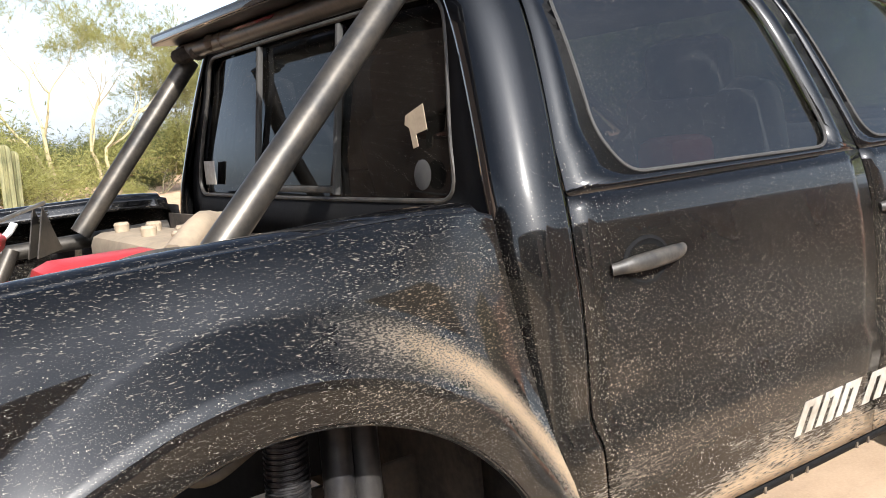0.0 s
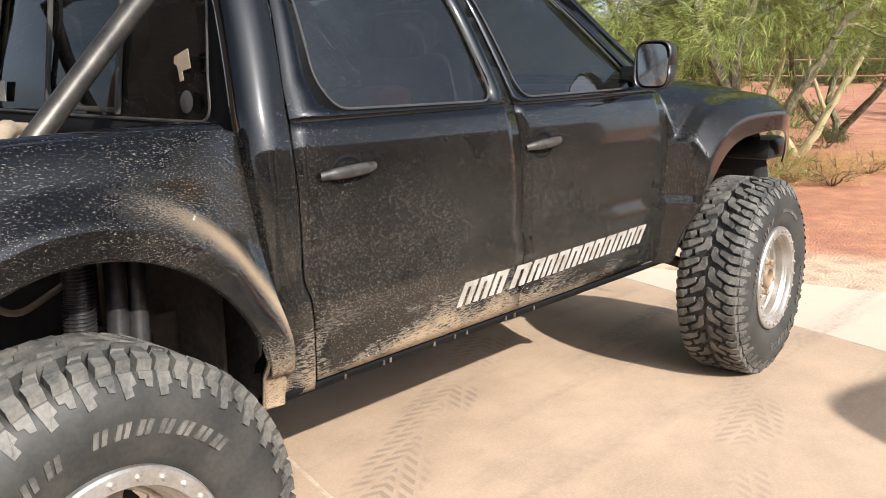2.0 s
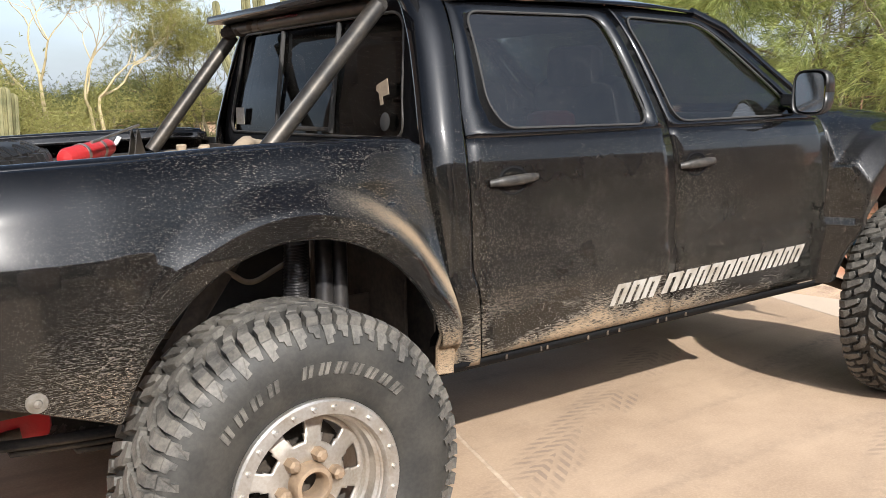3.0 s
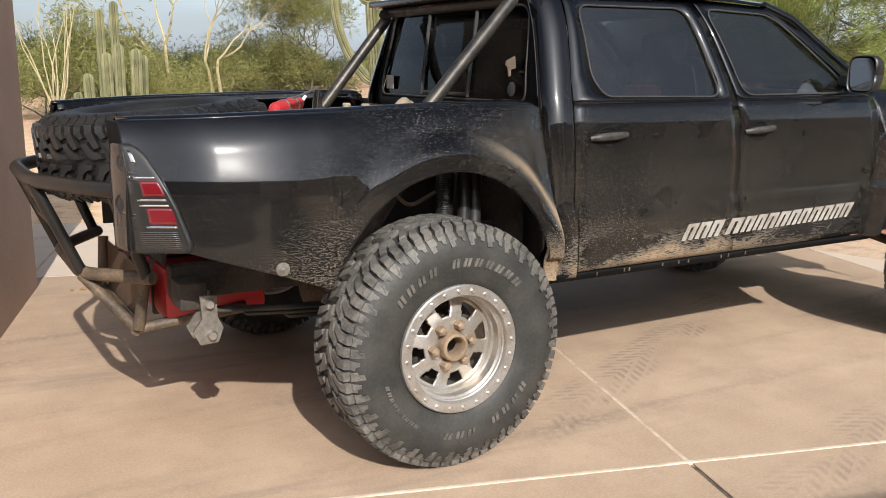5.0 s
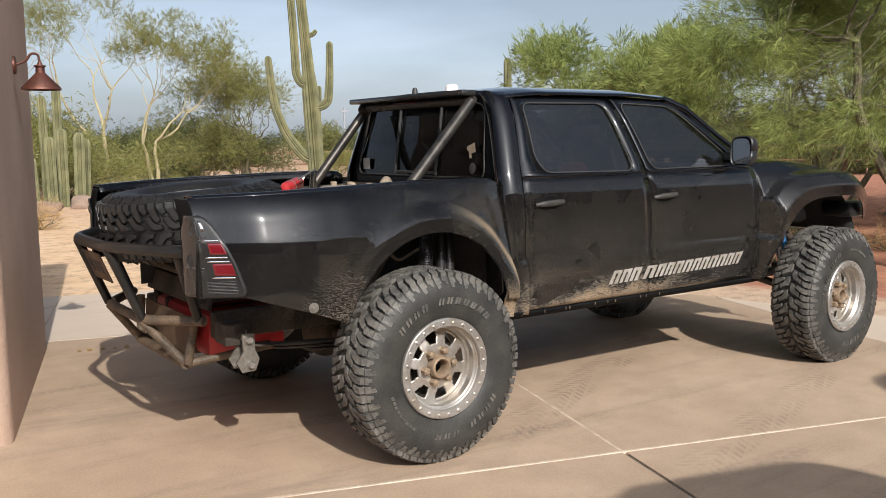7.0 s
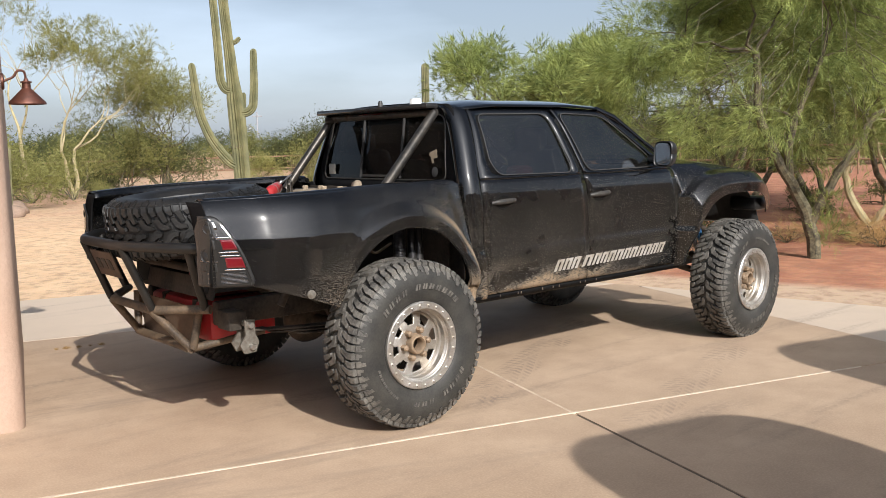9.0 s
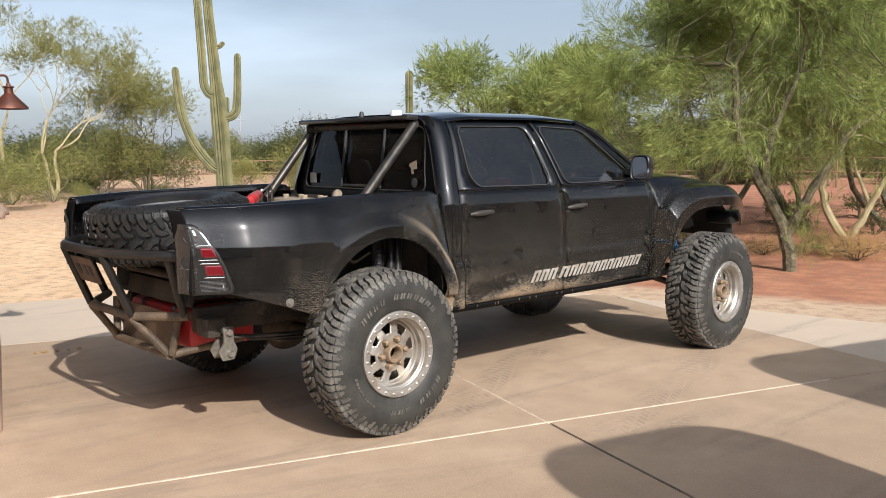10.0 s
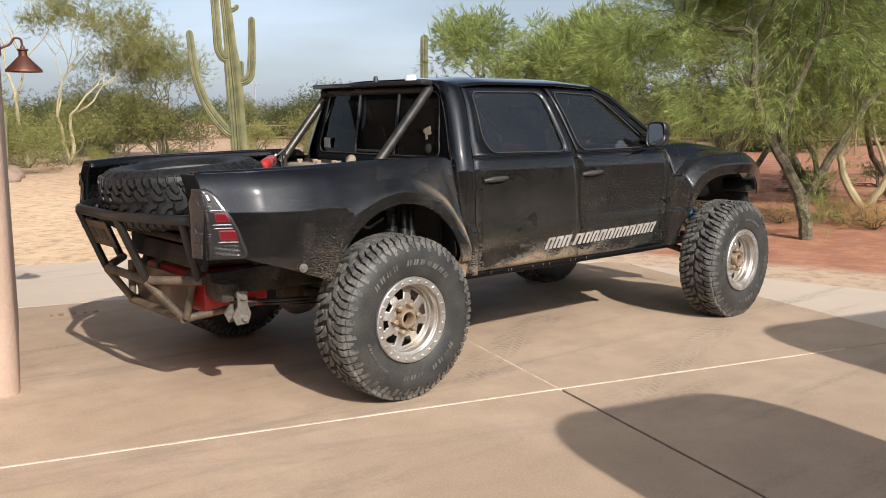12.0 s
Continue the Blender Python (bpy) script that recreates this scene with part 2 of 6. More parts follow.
def concrete_material(name, lift):
    m = material(name, (0.46, 0.35, 0.26), 0.85)
    n = Nodes(m)
    p = n.position()
    big = n.step(n.noise(p, 0.55, 5.0, 0.6), 0.3, 0.7)
    mid = n.step(n.noise(p, 3.0, 5.0, 0.65), 0.3, 0.75)
    fine = n.noise(p, 90.0, 4.0)
    c = n.mix(big, (0.366, 0.257, 0.170), (0.464, 0.336, 0.230))
    c = n.mix(n.math("MULTIPLY", mid, 0.55), c, (0.290, 0.196, 0.130))
    pits = n.step(n.noise(p, 220.0, 2.0), 0.62, 0.78)
    c = n.mix(n.math("MULTIPLY", pits, 0.45), c, (0.20, 0.145, 0.105))
    blot = n.math("MULTIPLY", n.step(n.noise(p, 7.0, 4.0, 0.7), 0.58, 0.72), 0.28)
    c = n.mix(blot, c, (0.26, 0.185, 0.14))
    c = n.mix(n.math("MULTIPLY", n.step(fine, 0.35, 0.75), 0.34), c, (0.58, 0.43, 0.305))
    rnd = n.t.nodes.new("ShaderNodeObjectInfo").outputs["Random"]
    c = n.mix(n.math("MULTIPLY", rnd, 0.15), c, (0.59, 0.46, 0.345))
    c = n.mix(lift, c, (0.66, 0.56, 0.46))
    # dark sweeping rubber marks
    warp = n.scaled(p, (0.25, 2.2, 1.0), (0, 0, 18))
    marks = n.math("MULTIPLY", n.step(n.noise(warp, 1.3, 4.0, 0.6), 0.52, 0.74), n.step(n.noise(p, 30.0, 3.0), 0.2, 0.7))
    c = n.mix(n.math("MULTIPLY", marks, 0.60), c, (0.15, 0.115, 0.095))
    # printed tread tracks: rows of chevrons along five lines
    for ox, oy, turn, width, smear, ink in ((1.70, -0.34, 63.3, 0.15, 0.12, 0.55), (1.96, -1.51, 72.2, 0.14, 0.12, 0.42), (-1.15, -0.98, 98.5, 0.15, 0.42, 0.10), (-0.85, 0.60, 97.5, 0.15, 0.48, 0.10), (-0.90, -1.40, 112.0, 0.13, 0.25, 0.08)):
        q = n.node("ShaderNodeMapping", Vector=p, Location=(-ox, -oy, 0))
        q.vector_type = "POINT"
        q2 = n.node("ShaderNodeMapping", Vector=q.outputs["Vector"], Rotation=(0, 0, radians(turn)))
        lx, ly = (n.node("ShaderNodeSeparateXYZ", Vector=q2.outputs["Vector"]).outputs[i] for i in range(2))
        alx = n.math("ABSOLUTE", lx)
        inside = n.step(alx, width, width - 0.04)
        saw = n.math("FRACT", n.math("ADD", n.math("MULTIPLY", ly, 17.0), n.math("MULTIPLY", alx, 15.0)))
        rows = n.math("MULTIPLY", n.step(saw, 0.45, 0.55), n.step(n.math("FRACT", n.math("ADD", n.math("MULTIPLY", alx, 14.0), n.math("MULTIPLY", ly, 3.0))), 0.10, 0.45))
        inside = n.math("MULTIPLY", inside, n.step(n.math("ABSOLUTE", ly), 1.7, 1.2))
        print_mask = n.math("MULTIPLY", n.math("MULTIPLY", inside, rows), n.step(n.noise(p, 2.0, 4.0), 0.40, 0.62))
        rubbed = n.math("MULTIPLY", inside, n.step(n.noise(n.scaled(q2.outputs["Vector"], (9.0, 1.6, 1.0)), 1.0, 5.0, 0.65), 0.40, 0.70))
        c = n.mix(n.math("MULTIPLY", rubbed, smear), c, (0.20, 0.155, 0.125))
        c = n.mix(n.math("MULTIPLY", print_mask, ink), c, (0.20, 0.15, 0.12))
    n.put(n.b.inputs["Base Color"], c)
    n.put(n.b.inputs["Roughness"], n.math("ADD", 0.72, n.math("MULTIPLY", fine, 0.25)))
    n.bump(n.math("ADD", fine, n.math("MULTIPLY", n.noise(p, 14.0, 3.0), 0.6)), 0.25, 0.004)
    return m


def ground_material():
    m = material("desert_ground", (0.45, 0.27, 0.17), 0.95)
    n = Nodes(m)
    p = n.position()
    x, y, z = (n.node("ShaderNodeSeparateXYZ", Vector=p).outputs[i] for i in range(3))
    wob = n.math("MULTIPLY", n.math("SUBTRACT", n.noise(p, 0.35, 4.0), 0.5), 6.0)
    # a pale sandy drive on one side, red gravel on the other
    side = n.step(n.math("ADD", n.math("SUBTRACT", x, n.math("MULTIPLY", y, 0.55)), wob), -1.0, 4.0)
    sand = n.mix(n.step(n.noise(p, 1.3, 5.0, 0.65), 0.3, 0.7), (0.69, 0.445, 0.25), (0.81, 0.575, 0.35))
    red = n.mix(n.step(n.noise(p, 1.8, 5.0, 0.7), 0.32, 0.68), (0.30, 0.088, 0.040), (0.50, 0.205, 0.100))
    far = n.step(n.math("ADD", y, wob), 12.0, 22.0)
    c = n.mix(side, sand, red)
    c = n.mix(n.math("MULTIPLY", far, 0.6), c, n.mix(n.step(n.noise(p, 0.25, 4.0), 0.35, 0.65), (0.48, 0.25, 0.17), (0.40, 0.28, 0.18)))
    # pale gravel shoulder along the slab
    edge = n.step(n.math("ADD", n.math("ADD", n.math("MULTIPLY", x, 0.96), n.math("MULTIPLY", y, 0.28)), n.math("MULTIPLY", wob, 0.12)), 5.85, 5.40)
    c = n.mix(n.math("MULTIPLY", edge, side), c, (0.56, 0.40, 0.27))
    grit = n.node("ShaderNodeTexVoronoi", Vector=p, Scale=46.0)
    c = n.mix(n.math("MULTIPLY", n.step(n.noise(p, 5.0, 5.0, 0.7), 0.45, 0.66), 0.48), c, (0.20, 0.095, 0.055))
    c = n.mix(0.16, c, n.mix(0.85, grit.outputs["Color"], (0.42, 0.28, 0.19)))
    n.put(n.b.inputs["Base Color"], c)
    n.bump(n.math("ADD", n.math("MULTIPLY", grit.outputs["Distance"], 0.4), n.noise(p, 6.0, 6.0, 0.65)), 0.6, 0.035)
    return m


def stucco_material():
    m = material("stucco", (0.42, 0.29, 0.22), 0.92)
    n = Nodes(m)
    p = n.position()
    c = n.mix(n.step(n.noise(p, 1.2, 5.0), 0.3, 0.7), (0.40, 0.275, 0.205), (0.46, 0.325, 0.25))
    c = n.mix(n.math("MULTIPLY", n.step(n.noise(p, 40.0, 4.0), 0.35, 0.7), 0.25), c, (0.33, 0.23, 0.17))
    n.put(n.b.inputs["Base Color"], c)
    n.bump(n.math("ADD", n.noise(p, 45.0, 5.0), n.math("MULTIPLY", n.noise(p, 6.0, 3.0), 1.5)), 0.5, 0.008)
    return m


def leaf_material(name, c1, c2):
    m = material(name, c1, 0.6)
    n = Nodes(m)
    n.b.inputs["Specular IOR Level"].default_value = 0.15
    rnd = n.t.nodes.new("ShaderNodeNewGeometry").outputs["Random Per Island"]
    p = n.position()
    f = n.math("ADD", n.math("MULTIPLY", rnd, 0.6), n.math("MULTIPLY", n.step(n.noise(p, 1.5, 3.0), 0.3, 0.7), 0.4))
    col = n.mix(f, c1, c2)
    n.put(n.b.inputs["Base Color"], col)
    # light comes through the thin blades
    tr = n.node("ShaderNodeBsdfTranslucent", Color=col)
    mixer = n.node("ShaderNodeMixShader", Fac=0.42)
    n.t.links.new(n.b.outputs[0], mixer.inputs[1])
    n.t.links.new(tr.outputs[0], mixer.inputs[2])
    n.t.links.new(mixer.outputs[0], n.t.nodes["Material Output"].inputs["Surface"])
    return m


def tinted_glass(name, tint, shine=0.12, mirror=0.92):
    m = material(name, tint, 0.02)
    n = Nodes(m)
    clear = n.node("ShaderNodeBsdfTransparent", Color=(*tint, 1))
    gloss = n.node("ShaderNodeBsdfGlossy", Color=(mirror, mirror * 1.04, mirror * 1.08, 1), Roughness=0.02)
    face = n.node("ShaderNodeLayerWeight", Blend=0.5).outputs["Facing"]
    fres = n.math("ADD", shine, n.math("MULTIPLY", n.math("POWER", face, 4.0), 0.85), clamp=True)
    mixer = n.node("ShaderNodeMixShader", Fac=fres)
    n.t.links.new(clear.outputs[0], mixer.inputs[1])
    n.t.links.new(gloss.outputs[0], mixer.inputs[2])
    film = n.node("ShaderNodeBsdfDiffuse", Color=(0.36, 0.33, 0.29, 1))
    p = n.position()
    cells = n.node("ShaderNodeTexVoronoi", Vector=p, Scale=290.0)
    pick = n.node("ShaderNodeSeparateColor", Color=cells.outputs["Color"]).outputs[0]
    dots = n.step(n.math("SUBTRACT", n.math("MULTIPLY", n.step(pick, 0.7, 1.0), 0.35), cells.outputs["Distance"]), 0.0, 0.08)
    dusty = n.math("ADD", n.math("MULTIPLY", n.noise(p, 6.0, 4.0), 0.025), n.math("MULTIPLY", dots, 0.32))
    top = n.node("ShaderNodeMixShader", Fac=dusty)
    n.t.links.new(mixer.outputs[0], top.inputs[1])
    n.t.links.new(film.outputs[0], top.inputs[2])
    n.t.links.new(top.outputs[0], n.t.nodes["Material Output"].inputs["Surface"])
    return m


PAINT = paint_material(True)
PAINT_CLEAN = speckled("black_satin_panel", (0.005, 0.005, 0.006), (0.010, 0.010, 0.010), 6.0, 0.75)
PAINT_CLEAN.node_tree.nodes["Principled BSDF"].inputs["Specular IOR Level"].default_value = 0.08
CLIP = speckled("dusty_clip", (0.17, 0.13, 0.09), (0.04, 0.03, 0.025), 30.0, 0.8)
CONCRETE = concrete_material("concrete", 0.0)
PALE = concrete_material("pale_concrete", 0.55)
GROUND = ground_material()
STUCCO = stucco_material()
STUCCO_DARK = speckled("dark_brown_stucco", (0.12, 0.09, 0.075), (0.17, 0.13, 0.105), 2.0, 0.92, 0.0, 0.5, 45.0, 0.008)
GLASS = tinted_glass("tinted_glass", (0.11, 0.12, 0.118))
GLASS_REAR = tinted_glass("rear_glass", (0.04, 0.041, 0.043), 0.03, 0.5)
GLASS_FRONT = tinted_glass("front_glass", (0.26, 0.30, 0.285))
RUBBER = speckled("tyre_rubber", (0.016, 0.016, 0.015), (0.048, 0.045, 0.039), 9.0, 0.62, 0.0, 0.3, 90.0, 0.002)
TREADM = speckled("tread_rubber", (0.030, 0.029, 0.027), (0.150, 0.138, 0.120), 14.0, 0.65, 0.0, 0.4, 120.0, 0.002)
TRIM = speckled("black_trim", (0.012, 0.012, 0.013), (0.05, 0.045, 0.04), 12.0, 0.5)
CHASSIS = speckled("dusty_chassis", (0.010, 0.009, 0.008), (0.090, 0.068, 0.050), 5.0, 0.85)
ALU = speckled("machined_aluminium", (0.60, 0.59, 0.57), (0.40, 0.35, 0.29), 9.0, 0.42, 0.8, 0.1, 120.0, 0.0006)
RUST = speckled("brown_hub", (0.36, 0.26, 0.17), (0.22, 0.16, 0.11), 22.0, 0.6, 0.4)
STEEL = speckled("dusty_steel_tube", (0.030, 0.029, 0.028), (0.090, 0.078, 0.064), 14.0, 0.38, 0.6, 0.15, 90.0, 0.001)
BARE = speckled("bare_metal", (0.55, 0.54, 0.52), (0.36, 0.32, 0.27), 14.0, 0.4, 0.9)
RED = speckled("red_paint", (0.48, 0.018, 0.022), (0.34, 0.03, 0.03), 9.0, 0.4)
DUST = speckled("tan_dust", (0.33, 0.26, 0.18), (0.21, 0.165, 0.12), 9.0, 0.95)
INSIDE = speckled("cabin_black", (0.02, 0.02, 0.02), (0.04, 0.038, 0.036), 6.0, 0.8)
WHITE = speckled("white_lettering", (0.38, 0.36, 0.33), (0.22, 0.19, 0.15), 18.0, 0.6)
BEACON = material("white_plastic", (0.8, 0.8, 0.78), 0.35)
BARK = speckled("palo_verde_bark", (0.030, 0.025, 0.018), (0.20, 0.17, 0.10), 12.0, 0.9, 0.0, 0.6, 40.0, 0.01)
BARKY = speckled("pale_bark", (0.42, 0.36, 0.20), (0.30, 0.25, 0.15), 5.0, 0.9, 0.0, 0.6, 40.0, 0.01)
LEAF = leaf_material("palo_verde_leaf", (0.048, 0.082, 0.025), (0.47, 0.53, 0.17))
LEAF_DRY = leaf_material("sparse_leaf", (0.13, 0.14, 0.042), (0.38, 0.37, 0.14))
LEAF_DARK = leaf_material("bush_leaf", (0.06, 0.075, 0.027), (0.15, 0.16, 0.065))
TWIG = leaf_material("dry_twig", (0.13, 0.095, 0.07), (0.30, 0.23, 0.165))
YELLOW = leaf_material("yellow_leaf", (0.20, 0.20, 0.065), (0.44, 0.42, 0.16))
GRASS = leaf_material("dry_grass", (0.44, 0.28, 0.12), (0.66, 0.46, 0.22))
CACTUS = speckled("saguaro_skin", (0.080, 0.086, 0.040), (0.195, 0.180, 0.086), 3.0, 0.75, 0.0, 0.3, 50.0, 0.004)
COPPER = speckled("rusty_copper", (0.17, 0.062, 0.040), (0.10, 0.045, 0.034), 12.0, 0.5, 0.6)
ROCK = speckled("desert_rock", (0.30, 0.21, 0.155), (0.17, 0.12, 0.09), 3.0, 0.95, 0.0, 0.6, 30.0, 0.02)
TUBE_BLACK = speckled("worn_black_tube", (0.004, 0.004, 0.004), (0.014, 0.012, 0.010), 9.0, 0.40, 0.0, 0.15, 90.0, 0.001)
TUBE_DUSTY = speckled("dusty_brown_tube", (0.025, 0.020, 0.016), (0.17, 0.115, 0.070), 6.0, 0.6, 0.0, 0.2, 90.0, 0.001)
GUARD = speckled("brown_guard_plate", (0.055, 0.032, 0.020), (0.12, 0.075, 0.045), 5.0, 0.7)
GALV = speckled("grey_steel", (0.24, 0.25, 0.27), (0.32, 0.33, 0.35), 3.0, 0.6)
PIPE = speckled("rusty_pipe", (0.22, 0.12, 0.08), (0.32, 0.18, 0.11), 5.0, 0.8)


# ---------------------------------------------------------------- mesh helpers
def tube(bm, pts, radius, seg=10, closed=False, cap=True):
    """A round bar along points; radius is a number or one for each point."""
    pts = [Vector(p) for p in pts]
    rr = radius if isinstance(radius, (list, tuple)) else [radius] * len(pts)
    rings = []
    side = None
    for i, p in enumerate(pts):
        a, b = pts[i - 1 if i or closed else 0], pts[(i + 1) % len(pts) if closed or i < len(pts) - 1 else i]
        d = (b - a).normalized()
        if side is None:
            side = d.orthogonal().normalized()
        side = (side - d * side.dot(d)).normalized()
        up = d.cross(side)
        rings.append([bm.verts.new(p + (side * math.cos(t) + up * math.sin(t)) * rr[i]) for t in (2 * math.pi * k / seg for k in range(seg))])
    n = len(rings)
    for i in range(n if closed else n - 1):
        a, b = rings[i], rings[(i + 1) % n]
        for k in range(seg):
            bm.faces.new((a[k], a[(k + 1) % seg], b[(k + 1) % seg], b[k]))
    if cap and not closed:
        bm.faces.new(rings[0][::-1])
        bm.faces.new(rings[-1])


def bend(pts, r=0.08, n=5):
    """Rounds the corners of a polyline."""
    pts = [Vector(p) for p in pts]
    out = [pts[0]]
    for a, b, c in zip(pts, pts[1:], pts[2:]):
        q = min(r, (a - b).length / 2, (c - b).length / 2)
        s, e = b + (a - b).normalized() * q, b + (c - b).normalized() * q
        for k in range(n + 1):
            t = k / n
            out.append(s * (1 - t) ** 2 + b * 2 * t * (1 - t) + e * t * t)
    return out + [pts[-1]]


def lathe(bm, profile, seg=48, center=(0, 0, 0), closed=False):
    """Turns (radius, y) pairs about the y axis."""
    c = Vector(center)
    rings = [[bm.verts.new(c + Vector((r * math.cos(2 * math.pi * k / seg), h, r * math.sin(2 * math.pi * k / seg)))) for k in range(seg)] for r, h in profile]
    m = len(rings)
    for i in range(m if closed else m - 1):
        a, b = rings[i], rings[(i + 1) % m]
        for k in range(seg):
            bm.faces.new((a[k], a[(k + 1) % seg], b[(k + 1) % seg], b[k]))
    return rings


def box(bm, center, size, bevel=0.006, turn=None):
    """A box with small bevels, turned by a matrix."""
    g = bmesh.ops.create_cube(bm, size=1.0)
    vs = g["verts"]
    for v in vs:
        v.co = Vector((v.co.x * size[0], v.co.y * size[1], v.co.z * size[2]))
    if bevel > 0:
        es = list({e for v in vs for e in v.link_edges})
        r = bmesh.ops.bevel(bm, geom=es, offset=min(bevel, min(size) * 0.45), segments=2, affect="EDGES", profile=0.5)
        vs = list({v for f in r["faces"] for v in f.verts} | {v for v in vs if v.is_valid})
    m = Matrix.Translation(center) @ (turn.to_4x4() if turn else Matrix())
    for v in vs:
        v.co = m @ v.co


def grid(bm, fn, nu, nv, flip=False):
    """A sheet of quads, fn(u, v) with u and v from 0 to 1."""
    rows = [[bm.verts.new(fn(i / nu, j / nv)) for i in range(nu + 1)] for j in range(nv + 1)]
    for a, b in zip(rows, rows[1:]):
        for i in range(nu):
            q = (a[i], a[i + 1], b[i + 1], b[i])
            bm.faces.new(q[::-1] if flip else q)
    return rows


def prism(bm, outline, depth_vec, bevel=0.0):
    """A flat outline given a thickness."""
    d = Vector(depth_vec)
    a = [bm.verts.new(Vector(p)) for p in outline]
    b = [bm.verts.new(Vector(p) + d) for p in outline]
    n = len(a)
    bm.faces.new(a[::-1])
    bm.faces.new(b)
    for i in range(n):
        bm.faces.new((a[i], a[(i + 1) % n], b[(i + 1) % n], b[i]))


def part(name, bm, mat, parent=None, label="", solid=0.0, smooth=True, sharp=40.0, fix=True):
    """Links a bmesh as one mesh object under a thing or a part."""
    if fix:
        bmesh.ops.recalc_face_normals(bm, faces=bm.faces)
    me = bpy.data.meshes.new(name)
    bm.to_mesh(me)
    bm.free()
    me.materials.append(mat)
    if smooth:
        me.polygons.foreach_set("use_smooth", [True] * len(me.polygons))
        me.set_sharp_from_angle(angle=radians(sharp))
    ob = new(name, me)
    if parent is not None:
        ob.parent = parent
        ob.matrix_parent_inverse = Matrix()
    if label:
        ob["label"] = label
    if solid:
        s = ob.modifiers.new("thickness", "SOLIDIFY")
        s.thickness, s.offset = solid, 0.0
    return ob


def smooth_between(x, a, b):
    t = max(0.0, min(1.0, (x - a) / (b - a)))
    return t * t * (3 - 2 * t)


def lerp_table(x, table):
    """Smooth curve through (x, value) pairs."""
    if x <= table[0][0]:
        return table[0][1]
    for (a, p), (b, q) in zip(table, table[1:]):
        if x <= b:
            return p + (q - p) * (x - a) / (b - a)
    return table[-1][1]


# ---------------------------------------------------------------- ground and house
def build_ground():
    bm = bmesh.new()
    grid(bm, lambda u, v: (-1500 + 3000 * u, -1500 + 3000 * v, -0.03), 60, 60)
    tagged(part("ground", bm, GROUND, smooth=True), "red and sandy desert ground with gravel", "ground", kind="structure")


U, V = Vector((0.288, 0.958, 0)), Vector((0.958, -0.288, 0))     # the slab's two joint directions
HOUSE_U, HOUSE_V = Vector((0.262, 0.965, 0)), Vector((0.965, -0.262, 0))     # the house walls' two directions
CROSS = Vector((0.773, -1.498, 0))


def on_slab(a, b, z=0.0):
    """A place on the slab: a metres along V and b along U from the crossing of the joints."""
    p = CROSS + V * a + U * b
    return Vector((p.x, p.y, z))


def on_house(a, b, z=0.0):
    """The same along the house walls."""
    p = CROSS + HOUSE_V * a + HOUSE_U * b
    return Vector((p.x, p.y, z))


def build_slabs():
    root = tagged(new("pavement"), "tan concrete driveway slab with tooled joints and tyre marks", "driveway", kind="structure")
    across = (-9.6, -6.0, -3.0, 0.0, 2.93, 9.0)
    along = (-9.0, -4.5, 0.0, 3.75, 6.05)
    for a0, a1 in zip(across, across[1:]):
        for b0, b1 in zip(along, along[1:]):
            g = 0.004
            bm = bmesh.new()
            flat = [(a0 + g, b0 + g), (a1 - g, b0 + g), (a1 - g, b1 - g), (a0 + g, b1 - g)]
            # the slab's outer corner is cut off along a slant
            cut = []
            for (pa, pb), (qa, qb) in zip(flat, flat[1:] + flat[:1]):
                f, h = pa * 0.88 + pb * 0.47 - 4.24, qa * 0.88 + qb * 0.47 - 4.24
                if f <= 0:
                    cut.append((pa, pb))
                if (f < 0) != (h < 0):
                    t = f / (f - h)
                    cut.append((pa + (qa - pa) * t, pb + (qb - pb) * t))
            if len(cut) < 3:
                bm.free()
                continue
            pts = [on_slab(a, b) for a, b in cut]
            top = [bm.verts.new(p) for p in pts]
            low = [bm.verts.new(p - Vector((0, 0, 0.12))) for p in pts]
            bm.faces.new(top)
            m = len(top)
            for i in range(m):
                bm.faces.new((top[i], low[i], low[(i + 1) % m], top[(i + 1) % m]))
            bmesh.ops.bevel(bm, geom=[e for e in bm.edges if e.verts[0] in top and e.verts[1] in top], offset=0.006, segments=2, affect="EDGES")
            part("slab", bm, PALE if a0 > 2.9 or b0 > 3.7 else CONCRETE, root, sharp=60)
    bm = bmesh.new()
    box(bm, on_slab(-3.85, 0, -0.046), (12.1, 0.02, 0.1), 0.004, Matrix.Rotation(math.atan2(V.y, V.x), 3, "Z"))
    part("joint_strip", bm, FILLER, root, "pale filler strip in the joint")
    for a, b0, b1 in ((0.0, 0.0, 6.0), (2.93, -9.0, 3.4), (-3.0, -9.0, 6.0)):
        bm = bmesh.new()
        box(bm, on_slab(a, (b0 + b1) / 2, -0.0495), (0.021, b1 - b0, 0.1), 0.003, Matrix.Rotation(math.atan2(V.y, V.x), 3, "Z"))
        part("joint_strip", bm, JOINT, root)
    bm = bmesh.new()
    box(bm, on_slab(0.0, -4.51, -0.0545), (0.024, 8.96, 0.1), 0.003, Matrix.Rotation(math.atan2(V.y, V.x), 3, "Z"))
    part("joint_strip", bm, OPEN_JOINT, root, "dark open joint with grit")
    bm = bmesh.new()
    box(bm, on_slab(-2.0, 3.75, -0.0515), (8.0, 0.014, 0.1), 0.003, Matrix.Rotation(math.atan2(V.y, V.x), 3, "Z"))
    part("joint_strip", bm, JOINT, root)


